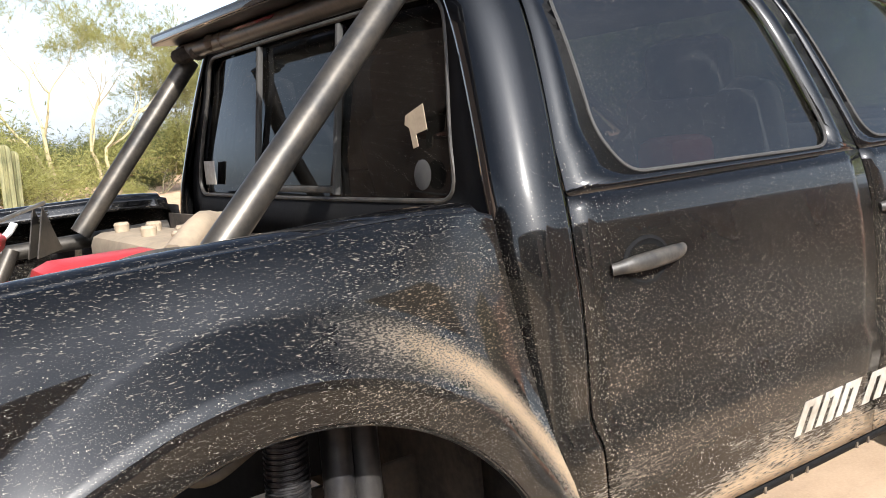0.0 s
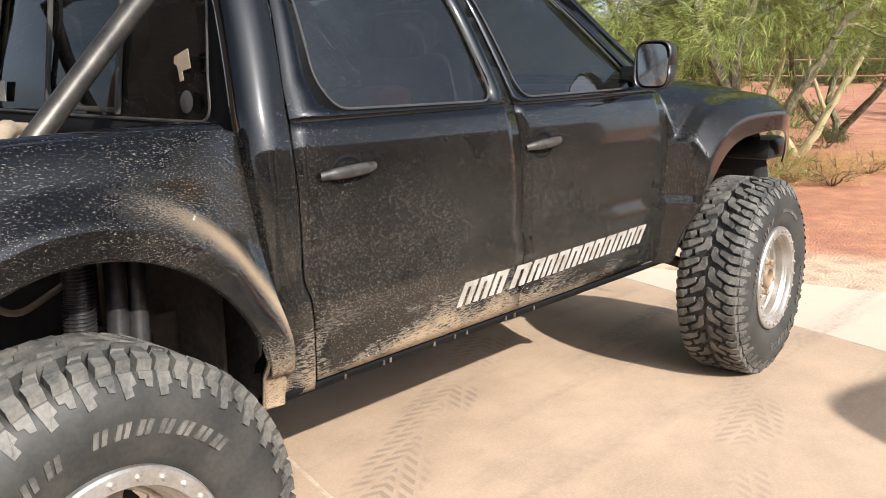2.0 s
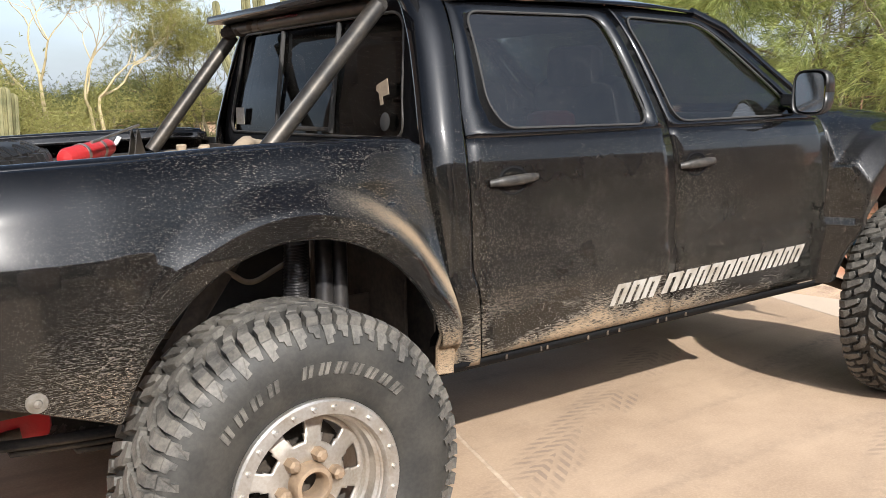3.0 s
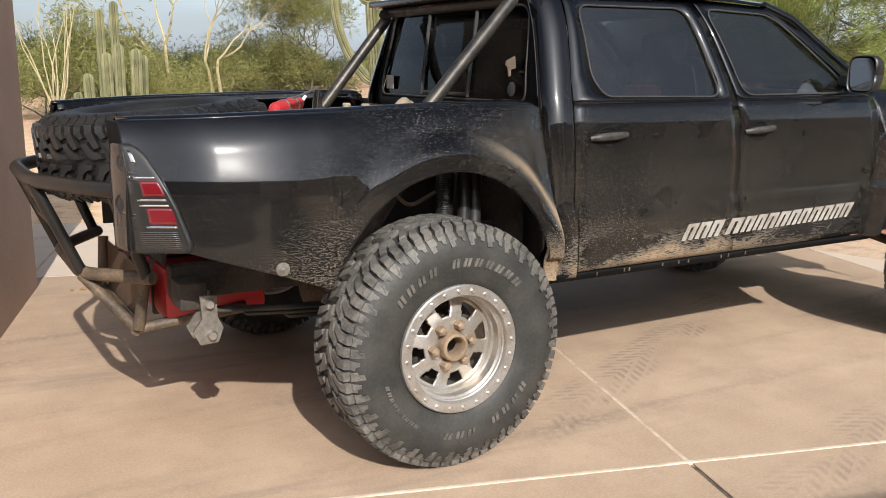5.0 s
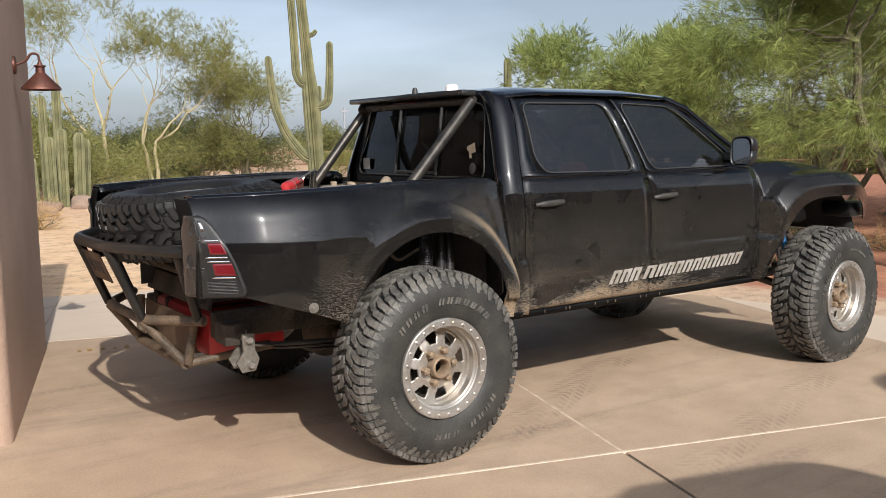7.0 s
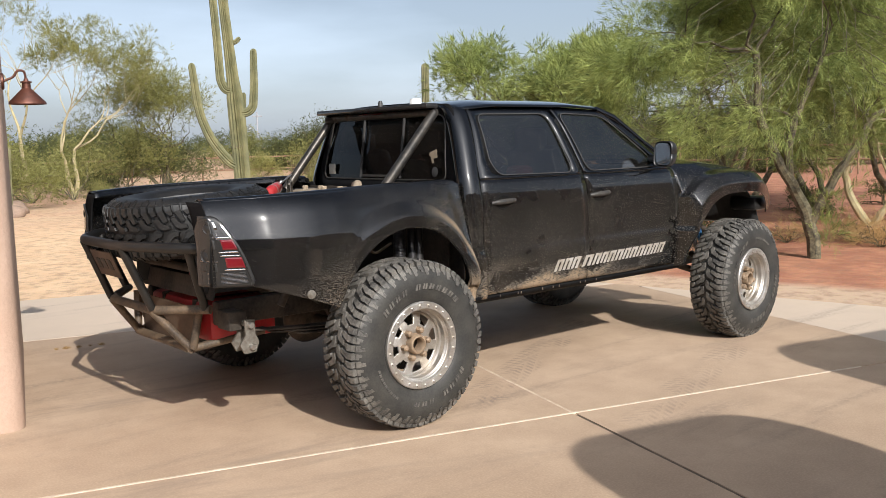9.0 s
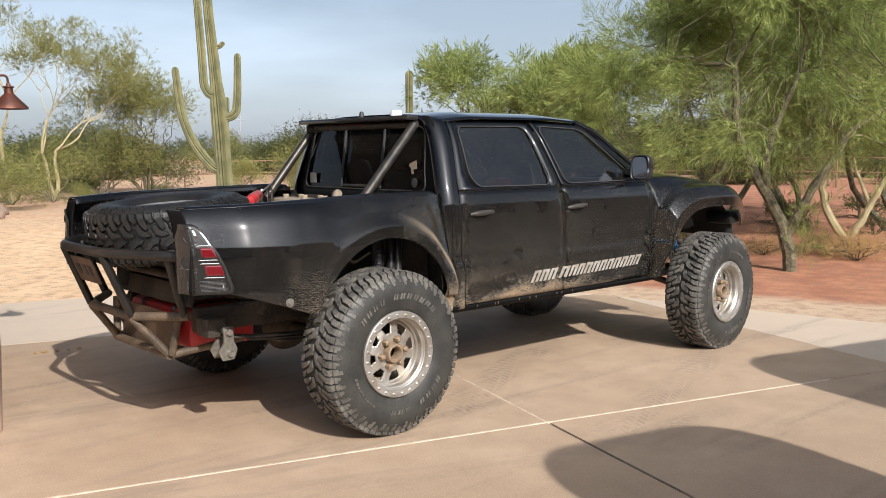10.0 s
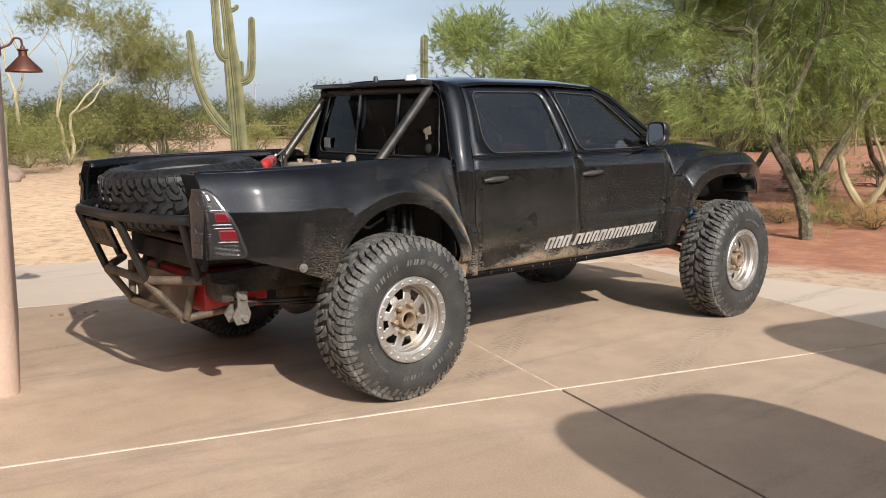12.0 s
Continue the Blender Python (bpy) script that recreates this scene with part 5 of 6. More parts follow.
def bars(name, runs, radius, mat, parent, label="", seg=12, r=0.07):
    """Each run of points becomes one bent bar of its own."""
    for pts in runs:
        bm = bmesh.new()
        tube(bm, bend(pts, r), radius, seg)
        part(name, bm, mat, parent, label)


def build_rear(truck):
    for s in (-1, 1):
        build_tail_light(truck, s)
    b = new("rear_bumper")
    b.parent = truck
    b["label"] = "scuffed tube bumper"
    bars("bumper_tube", [[(-0.98, -0.72, 1.035), (-1.10, -0.60, 1.04), (-1.275, -0.27, 1.045), (-1.275, 0.27, 1.045), (-1.10, 0.60, 1.04), (-0.98, 0.72, 1.035)]], 0.027, TUBE_BLACK, b, r=0.10)
    bars("bumper_tube", [[(-0.93, -0.55, 0.705), (-1.13, -0.285, 0.695), (-1.13, 0.285, 0.695), (-0.93, 0.55, 0.705)], [(-0.96, -0.36, 0.472), (-0.96, 0.36, 0.472)]], 0.024, TUBE_DUSTY, b)
    for s in (-1, 1):
        bars("bumper_tube", [[(-1.27, s * 0.275, 1.04), (-1.13, s * 0.29, 0.70)], [(-1.06, s * 0.60, 1.03), (-0.95, s * 0.53, 0.71)]], 0.022, TUBE_BLACK, b)
        bars("bumper_tube", [[(-1.13, s * 0.28, 0.69), (-0.96, s * 0.35, 0.475)],
                             [(-0.93, s * 0.42, 0.70), (-0.955, s * 0.37, 0.478)], [(-0.955, s * 0.36, 0.475), (-0.55, s * 0.40, 0.52)]], 0.022, TUBE_DUSTY, b)
    bm = bmesh.new()
    prism(bm, [(-0.925, -0.36, 0.69), (-0.925, 0.36, 0.69), (-0.935, 0.33, 0.485), (-0.935, -0.33, 0.485)], (0.006, 0, 0))
    part("guard_plate", bm, GUARD, b, "dusty brown guard plate", smooth=False)
    bm = bmesh.new()
    box(bm, (-1.235, 0.05, 0.925), (0.008, 0.31, 0.155), 0.004, Matrix.Rotation(radians(-22), 3, "Y"))
    plate = part("number_plate", bm, GUARD, b, "dusty number plate")
    for k in range(3):
        bm = bmesh.new()
        box(bm, (-1.241, 0.13 - 0.08 * k, 0.925), (0.004, 0.05, 0.06), 0.001, Matrix.Rotation(radians(-22), 3, "Y"))
        part("plate_bar", bm, CHASSIS, plate)
    # red fuel cell under the bed
    bm = bmesh.new()
    box(bm, (-0.66, 0, 0.595), (0.40, 0.78, 0.215), 0.03)
    cell = part("fuel_cell", bm, RED, truck, "red fuel cell")
    for y in (-0.2, 0.2):
        bm = bmesh.new()
        box(bm, (-0.66, y, 0.595), (0.41, 0.03, 0.225), 0.004)
        part("strap", bm, CHASSIS, cell)
    bm = bmesh.new()
    box(bm, (-0.66, -0.06, 0.84), (0.14, 0.42, 0.12), 0.02)
    part("pump_box", bm, RED, truck, "red box behind the bumper")
    bm = bmesh.new()
    box(bm, (-0.86, 0, 0.785), (0.012, 0.94, 0.11), 0.004, Matrix.Rotation(radians(14), 3, "Y"))
    part("cross_plate", bm, CHASSIS, truck, "dusty black cross plate")
    bars("cross_member", [[(-0.88, -0.62, 0.885), (-0.88, 0.62, 0.885)]], 0.022, CHASSIS, truck, "dusty black cross tube")
    for s in (-1, 1):
        # frame rails and springs
        bm = bmesh.new()
        box(bm, (1.1, s * 0.43, 0.655), (3.9, 0.07, 0.13), 0.012)
        part("frame_rail", bm, CHASSIS, truck)
        spring = new("leaf_spring")
        spring.parent = truck
        for k in range(4):
            bm = bmesh.new()
            half = 0.80 - 0.16 * k
            def leaf(u, v, half=half, k=k, s=s):
                x = -half + 2 * half * u
                z = 0.535 - 0.016 * k + 0.10 * (x / 0.8) ** 2 * (1 if x > 0 else 0.5)
                return Vector((x + 0.02, s * 0.60 + (v - 0.5) * 0.065, z))
            grid(bm, leaf, 20, 1)
            part("leaf", bm, CHASSIS, spring, solid=0.010)
        sh = new("spring_shackle")
        sh.parent = truck
        bm = bmesh.new()
        for dy in (-0.045, 0.045):
            prism(bm, [(-0.795, s * 0.60 + dy - 0.006, 0.645), (-0.735, s * 0.60 + dy - 0.006, 0.640), (-0.735, s * 0.60 + dy - 0.006, 0.565), (-0.715, s * 0.60 + dy - 0.006, 0.520), (-0.735, s * 0.60 + dy - 0.006, 0.468),
                       (-0.800, s * 0.60 + dy - 0.006, 0.465), (-0.825, s * 0.60 + dy - 0.006, 0.515), (-0.790, s * 0.60 + dy - 0.006, 0.560)], (0, 0.012, 0))
        part("shackle_plate", bm, WORN, sh, "bare metal shackle", smooth=False)
        for x, z in ((-0.765, 0.615), (-0.760, 0.500)):
            bm = bmesh.new()
            lathe(bm, ((0.0, -0.075), (0.014, -0.075), (0.018, -0.068), (0.018, 0.068), (0.014, 0.075), (0.0, 0.075)), 8, (x, s * 0.60, z))
            part("shackle_bolt", bm, BARE, sh)
        bm = bmesh.new()
        box(bm, (-0.80, s * 0.52, 0.63), (0.10, 0.14, 0.10), 0.01)
        part("spring_hanger", bm, CHASSIS, truck)
        # shock absorbers
        shock = new("shock_absorber")
        shock.parent = truck
        bm = bmesh.new()
        tube(bm, [(0.175, s * 0.72, 1.20), (0.135, s * 0.76, 0.86)], 0.033, 18)
        part("shock_body", bm, SHOCK, shock, "dark shock body")
        bm = bmesh.new()
        tube(bm, [(0.135, s * 0.76, 0.86), (0.105, s * 0.79, 0.56)], 0.014, 12)
        part("shock_shaft", bm, CHROME, shock)
        bm = bmesh.new()
        turns = [(0.155 + 0.035 * math.cos(k * 0.7) - 0.00012 * k, s * (0.742 + 0.035 * math.sin(k * 0.7) + 0.00012 * k), 1.03 - 0.00095 * k) for k in range(190)]
        tube(bm, turns, 0.0026, 5)
        part("threaded_collar", bm, SHOCK, shock, "threaded collar")
        by = new("bypass_shock")
        by.parent = truck
        for dx in (0.0, 0.05):
            bm = bmesh.new()
            tube(bm, [(0.255 + dx, s * 0.72, 1.20), (0.215 + dx, s * 0.78, 0.80)], 0.026, 14)
            part("bypass_tube", bm, SHOCK, by)
            bm = bmesh.new()
            tube(bm, [(0.215 + dx, s * 0.78, 0.80), (0.205 + dx, s * 0.79, 0.74)], 0.028, 14)
            part("end_cap", bm, BARE, by)
        bars("bed_cage_tube", [[(-0.30, s * 0.55, 0.66), (0.02, s * 0.60, 1.22)], [(-0.55, s * 0.60, 0.68), (-0.25, s * 0.60, 1.2)], [(0.42, s * 0.55, 0.68), (0.30, s * 0.60, 1.22)], [(-0.9, s * 0.60, 1.19), (0.45, s * 0.62, 1.22)]], 0.022, STEEL if s > 0 else CHASSIS, truck)
        # hanger, links and hoses seen in the wheel well
        bm = bmesh.new()
        prism(bm, [(-0.40, s * 0.50, 0.70), (-0.30, s * 0.50, 0.70), (-0.22, s * 0.50, 1.16), (-0.36, s * 0.50, 1.20)], (0, s * 0.10, 0))
        bmesh.ops.bevel(bm, geom=bm.edges[:], offset=0.008, segments=2, affect="EDGES")
        part("cage_gusset", bm, CHASSIS, truck, "dusty bolted cage gusset")
        bars("trailing_link", [[(0.50, s * 0.55, 0.58), (-0.02, s * 0.70, 0.66)], [(-0.20, s * 0.66, 0.74), (0.10, s * 0.66, 1.14)]], 0.030, CHASSIS, truck, "thick dusty link tube")
        bars("brake_hose", [[(-0.34, s * 0.64, 1.10), (-0.26, s * 0.70, 0.98), (-0.36, s * 0.70, 0.90), (-0.42, s * 0.66, 0.80)], [(0.20, s * 0.60, 0.95), (0.05, s * 0.64, 0.90), (-0.06, s * 0.70, 0.98), (-0.18, s * 0.66, 1.08)]], 0.008, DUST, truck, "tan dust-coated hose", r=0.05)
        bm = bmesh.new()
        lathe(bm, ((0.0, -0.10), (0.034, -0.10), (0.040, -0.092), (0.040, 0.080), (0.030, 0.096), (0.0, 0.10)), 20)
        for q in bm.verts:
            q.co = Matrix.Rotation(radians(62), 3, "X") @ q.co + Vector((-0.13, s * 0.66, 1.05))
        part("bump_stop", bm, SHOCK, truck, "dusty bump stop canister")
        bm = bmesh.new()
        box(bm, (0.36, s * 0.545, 0.74), (0.42, 0.016, 0.12), 0.006)
        part("frame_plate", bm, CHASSIS, truck, "dusty drilled frame plate")
        bm = bmesh.new()
        box(bm, (-0.28, s * 0.40, 0.96), (1.30, 0.012, 0.40), 0.004)
        part("bed_wall", bm, INSIDE, truck, "dark inner bed wall")
        for q, h in ((-0.265, 0.035), (-0.215, 0.030), (-0.165, 0.040)):
            bm = bmesh.new()
            lathe(bm, ((0.0, -h), (0.012, -h), (0.014, -h * 0.8), (0.012, h), (0.0, h)), 10)
            for vert in bm.verts:
                vert.co = Vector((q + vert.co.x, s * 0.70 + vert.co.z, 1.16 + vert.co.y))
            part("hose_fitting", bm, WORN, truck, "dusty metal hose fitting")
        # bulkhead behind the cab
        bm = bmesh.new()
        prism(bm, [(0.505, s * 0.30, 0.56), (0.505, s * 0.76, 0.58), (0.505, s * 0.76, 1.25), (0.505, s * 0.30, 1.25)], (0.01, 0, 0))
        part("front_panel", bm, CHASSIS, truck, smooth=False)
        bm = bmesh.new()
        box(bm, (-0.245, s * 0.60, 0.99), (0.03, 0.12, 0.05), 0.01)
        part("hose_clamp", bm, BARE, truck)
        # body bolt on the flank
        bm = bmesh.new()
        y = bed_y(-0.62, 0.80)
        lathe(bm, ((0.0, -0.012), (0.008, -0.010), (0.010, -0.006), (0.022, -0.005), (0.024, 0.0)), 20)
        for v in bm.verts:
            v.co = Vector((-0.622 + v.co.x, s * (y + 0.004 - v.co.y), 0.80 + v.co.z))
        part("body_fastener", bm, WORN, truck, "bare metal button fastener")
    # axle
    bm = bmesh.new()
    tube(bm, [(0, -0.86, 0.45), (0, 0.86, 0.45)], 0.042, 16)
    part("rear_axle", bm, CHASSIS, truck)
    bm = bmesh.new()
    lathe(bm, ((0.0, -0.13), (0.08, -0.12), (0.14, -0.05), (0.155, 0.0), (0.14, 0.05), (0.08, 0.12), (0.0, 0.13)), 24, (0, 0.05, 0.45))
    part("differential", bm, CHASSIS, truck)
    bm = bmesh.new()
    tube(bm, [(0.05, 0.02, 0.47), (2.2, 0.0, 0.62)], 0.04, 12)
    part("drive_shaft", bm, CHASSIS, truck)
    bm = bmesh.new()
    box(bm, (2.2, 0, 0.62), (1.2, 0.5, 0.22), 0.05)
    part("gearbox", bm, CHASSIS, truck)
    bm = bmesh.new()
    box(bm, (1.6, 0, 0.575), (2.1, 1.50, 0.03), 0.01)
    part("cab_floor", bm, CHASSIS, truck)
    bm = bmesh.new()
    box(bm, (-0.25, 0, 1.03), (1.50, 1.02, 0.02), 0.005)
    part("bed_floor", bm, DUST, truck, "dusty bed floor")


def build_bed_gear():
    rack = tagged(new("chase_rack"), "scratched steel roll bar rack with a light bar behind the cab", "roll bar")
    bars("brace_tube", [[(0.085, -0.69, 1.27), (0.52, -0.635, 1.705)], [(0.19, 0.56, 1.24), (0.545, 0.52, 1.69)]], 0.028, STEEL, rack, "bare scuffed steel brace", 16)
    bars("cross_tube", [[(0.53, -0.64, 1.71), (0.53, 0.53, 1.71)]], 0.024, STEEL, rack)
    bm = bmesh.new()
    box(bm, (0.49, -0.06, 1.748), (0.09, 1.20, 0.030), 0.008)
    bar = part("light_bar", bm, TRIMG, rack, "thin black light bar")
    bm = bmesh.new()
    box(bm, (0.445, -0.06, 1.745), (0.008, 1.14, 0.016), 0.003)
    part("light_lens", bm, LENS, bar)
    bm = bmesh.new()
    box(bm, (0.53, 0.0, 1.715), (0.045, 0.26, 0.022), 0.006)
    part("brake_light", bm, REDLENS, rack, "red high brake light")
    bm = bmesh.new()
    tube(bm, bend([(0.50, 0.50, 1.70), (0.53, 0.42, 1.70), (0.52, 0.25, 1.715), (0.54, 0.15, 1.705)], 0.05), [0.02 + 0.006 * math.sin(k * 1.7) for k in range(14)], 8)
    part("taped_wire", bm, CHASSIS, rack, "grey taped wiring")
    bm = bmesh.new()
    lathe(bm, ((0.0, 0.036), (0.030, 0.034), (0.036, 0.020), (0.036, 0.0), (0.0, 0.0)), 24)
    for v in bm.verts:
        v.co = Vector((0.50 + v.co.x, -0.49 + v.co.z, 1.763 + v.co.y))
    tagged(part("antenna_puck", bm, BEACON), "round white antenna puck on the rack", "antenna")
    bm = bmesh.new()
    lathe(bm, ((0.0, 0.040), (0.010, 0.038), (0.015, 0.024), (0.017, 0.0), (0.0, 0.0)), 14)
    for v in bm.verts:
        v.co = Vector((0.50 + v.co.x, -0.13 + v.co.z, 1.763 + v.co.y))
    tagged(part("antenna_mount", bm, TRIM), "small black antenna base on the rack", "antenna")
    # fire bottle, strapped along the bed
    root = tagged(new("fire_extinguisher"), "red fire extinguisher strapped in the truck bed", "extinguisher")
    root.location = (-0.165, 0.085, 1.272)
    root.rotation_euler = (0, radians(-3), radians(51))
    root.scale = (0.85, 0.56, 0.56)
    bm = bmesh.new()
    lathe(bm, ((0.0, -0.24), (0.045, -0.235), (0.058, -0.21), (0.060, 0.12), (0.048, 0.16), (0.022, 0.18), (0.018, 0.20)), 28)
    for v in bm.verts:
        v.co = Vector((v.co.y, v.co.x, v.co.z))
    part("bottle", bm, RED, root)
    for x in (-0.10, 0.05):
        bm = bmesh.new()
        lathe(bm, ((0.061, -0.011), (0.064, -0.011), (0.064, 0.011), (0.061, 0.011)), 28, closed=True)
        for v in bm.verts:
            v.co = Vector((v.co.y + x, v.co.x, v.co.z))
        part("strap", bm, BARE, root)
    bm = bmesh.new()
    tube(bm, bend([(0.19, 0, 0.0), (0.235, 0, 0.01), (0.25, -0.02, 0.05)], 0.03), 0.014, 8)
    part("valve", bm, BEACON, root, "white valve and lever")
    bm = bmesh.new()
    tube(bm, [(-0.14, -0.10, 0.075), (0.30, -0.12, 0.115)], 0.009, 8)
    part("pull_rod", bm, BARE, root, "bare metal rod")
    bm = bmesh.new()
    for sx, sy in ((-1, -1), (1, 1)):
        prism(bm, [(0.22, -0.10 + 0.02 * sy, -0.10), (0.36, -0.10 + 0.02 * sy, -0.10), (0.29, -0.10 + 0.02 * sy, 0.10)], (0, 0.006, 0))
    tube(bm, [(0.31 + 0.018 * math.cos(k * 0.8), -0.10 + 0.018 * math.sin(k * 0.8), -0.06 + 0.002 * k) for k in range(70)], 0.004, 5)
    part("spring_bracket", bm, STEEL, root, smooth=True)
    # dusty air tank with posts, and loose straps
    box_root = tagged(new("tool_tray"), "tan dust-covered tray of sockets across the truck bed", "tray")
    bm = bmesh.new()
    box(bm, (0.30, -0.02, 1.14), (0.20, 1.10, 0.20), 0.03)
    part("tray", bm, DUST, box_root)
    for k in range(9):
        bm = bmesh.new()
        lathe(bm, ((0.0, 0.050), (0.017, 0.050), (0.021, 0.044), (0.018, 0.022), (0.026, 0.0)), 12)
        for v in bm.verts:
            v.co = Vector((0.27 + 0.05 * (k % 2) + v.co.x, -0.48 + 0.115 * k + v.co.z, 1.215 + v.co.y))
        part("post", bm, DUST, box_root)
    bm = bmesh.new()
    tube(bm, bend([(0.16, -0.30, 1.24), (0.26, -0.20, 1.29), (0.34, -0.05, 1.27), (0.42, 0.05, 1.26)], 0.06), 0.028, 10)
    tagged(part("rolled_bag", bm, DUST), "rolled tan canvas bag on the tray", "bag")
    bm = bmesh.new()
    tube(bm, bend([(-0.06, -0.46, 1.245), (0.06, -0.44, 1.268), (0.20, -0.40, 1.255), (0.25, -0.36, 1.25)], 0.05), 0.010, 6)
    tagged(part("black_strap", bm, TRIM), "black strap lying over the bed gear", "strap")
    bm = bmesh.new()
    box(bm, (0.07, -0.12, 1.190), (0.28, 0.20, 0.11), 0.045)
    tagged(part("red_bag", bm, RED), "small red bag in the truck bed", "bag")


def build_cab_details(truck):
    # rear wall with a three-pane window
    def back(y, z):
        return Vector((0.575 + 0.055 * smooth_between(z, 1.3, 1.72) + 0.02 * (y / 0.7) ** 2, y, z))
    outer = path_round([(-0.79, 1.20), (0.79, 1.20), (0.655, 1.765), (-0.655, 1.765)], 0.06)
    inner = path_round([(-0.660, 1.300), (0.690, 1.300), (0.622, 1.700), (-0.592, 1.700)], 0.06)
    bm = bmesh.new()
    a, b = [bm.verts.new(back(*p)) for p in outer], [bm.verts.new(back(*p)) for p in inner]
    for i in range(len(a)):
        bm.faces.new((a[i], a[(i + 1) % len(a)], b[(i + 1) % len(b)], b[i]))
    part("rear_wall", bm, PAINT_CLEAN, truck, solid=0.01)
    bm = bmesh.new()
    prism(bm, [(0.575, -0.82, 0.60), (0.575, 0.82, 0.60), (0.575, 0.80, 1.22), (0.575, -0.80, 1.22)], (0.01, 0, 0))
    part("rear_wall_lower", bm, CHASSIS, truck, smooth=False)
    win = new("rear_window")
    win.parent = truck
    for y0, y1 in ((-0.650, -0.212), (-0.208, 0.222), (0.226, 0.680)):
        bm = bmesh.new()
        def pane(u, v, y0=y0, y1=y1):
            z = 1.304 + 0.392 * v
            k = 1 - 0.105 * v
            lift = 0.004 if y0 == -0.20 else 0.012
            return back((y0 + (y1 - y0) * u) * (k if abs(y0) > 0.3 or abs(y1) > 0.3 else 1.0 - 0.02 * v), z) + Vector((lift, 0, 0))
        grid(bm, pane, 4, 4)
        part("pane", bm, GLASS_REAR, win, "dark tinted pane")
    bm = bmesh.new()
    tube(bm, [back(*p) - Vector((0.003, 0, 0)) for p in inner], 0.0055, 8, closed=True)
    part("window_seal", bm, HANDLE, win)
    for y in (-0.210, 0.224):
        bm = bmesh.new()
        box(bm, (0.602, y, 1.500), (0.016, 0.013, 0.385), 0.003, Matrix.Rotation(radians(8), 3, "Y"))
        part("window_post", bm, INSIDE, win)
    bm = bmesh.new()
    box(bm, (0.574, 0.0, 1.322), (0.008, 0.40, 0.016), 0.003)
    part("slider_rail", bm, HANDLE, win)
    bm = bmesh.new()
    box(bm, (0.588, 0.585, 1.365), (0.003, 0.08, 0.07), 0.001)
    part("sticker", bm, WHITE, win, "small white sticker")
    bm = bmesh.new()
    prism(bm, [(0.592, -0.50, 1.470), (0.592, -0.565, 1.490), (0.592, -0.572, 1.440), (0.590, -0.535, 1.432), (0.590, -0.540, 1.408), (0.590, -0.522, 1.404), (0.591, -0.512, 1.445), (0.592, -0.495, 1.452)], (0.002, 0, 0))
    part("torn_sticker", bm, DUST, win, "torn tan sticker scrap", smooth=False)
    bm = bmesh.new()
    lathe(bm, ((0.0, 0.001), (0.028, 0.001), (0.030, 0.0), (0.028, -0.001), (0.0, -0.001)), 28)
    for v in bm.verts:
        v.co = Vector((0.586 + v.co.y + v.co.z * 0.10, -0.552 + v.co.x, 1.352 + v.co.z))
    part("round_decal", bm, INSIDE, win, "faded round grey decal")
    for s in (-1, 1):
        m = new("side_mirror")
        m.parent = truck
        m["label"] = "black door mirror"
        bm = bmesh.new()
        def shell(u, v, s=s):
            t = 2 * math.pi * u
            e = 0.5
            cx, cz = math.copysign(abs(math.cos(t)) ** e, math.cos(t)), math.copysign(abs(math.sin(t)) ** e, math.sin(t))
            k = (1.0, 1.03, 1.0, 0.9, 0.72, 0.3)[min(5, int(round(v * 5)))]
            return Vector((2.300 + 0.125 * v + 0.008 * cz * k + 0.012 * cx * k * (1 - v), s * (0.972 + 0.064 * cx * k), 1.414 + 0.086 * cz * k))
        grid(bm, shell, 28, 5)
        part("mirror_housing", bm, TRIMG, m, solid=0.004)
        bm = bmesh.new()
        vs = []
        for k in range(28):
            t = 2 * math.pi * k / 28
            cx, cz = math.copysign(abs(math.cos(t)) ** 0.5, math.cos(t)), math.copysign(abs(math.sin(t)) ** 0.5, math.sin(t))
            vs.append(bm.verts.new((2.306 - 0.004 * cz + 0.009 * cx, s * (0.972 + 0.056 * cx), 1.414 + 0.077 * cz)))
        bm.faces.new(vs)
        part("mirror_glass", bm, MIRROR, m, "silvered mirror glass")
        bm = bmesh.new()
        box(bm, (2.37, s * 0.875, 1.385), (0.075, 0.12, 0.05), 0.015)
        part("mirror_arm", bm, TRIMG, m)
        bm = bmesh.new()
        prism(bm, [(2.44, s * 0.846, 1.345), (2.545, s * 0.842, 1.345), (2.30, s * 0.775, 1.50), (2.285, s * 0.785, 1.48)], (0, -s * 0.01, 0))
        part("sail_panel", bm, TRIMG, m, smooth=False)
        # seats
    for x, name in ((1.95, "front_seat"), (1.05, "rear_seat")):
        for y in (-0.38, 0.38):
            seat = new(name)
            seat.parent = truck
            bm = bmesh.new()
            box(bm, (x, y, 0.92), (0.50, 0.50, 0.16), 0.06)
            part("seat_cushion", bm, INSIDE, seat)
            bm = bmesh.new()
            box(bm, (x - 0.27, y, 1.22), (0.14, 0.48, 0.56), 0.06, Matrix.Rotation(radians(-12), 3, "Y"))
            part("seat_back", bm, SEAT, seat)
            bm = bmesh.new()
            box(bm, (x - 0.35, y, 1.53), (0.09, 0.27, 0.17), 0.04)
            part("head_rest", bm, SEAT, seat)
    bm = bmesh.new()
    box(bm, (1.25, -0.62, 1.30), (0.16, 0.12, 0.14), 0.03)
    part("red_cushion", bm, RED, truck, "red cushion inside")
    bm = bmesh.new()
    box(bm, (2.48, 0, 1.22), (0.32, 1.48, 0.22), 0.05)
    dash = part("dashboard", bm, INSIDE, truck)
    bm = bmesh.new()
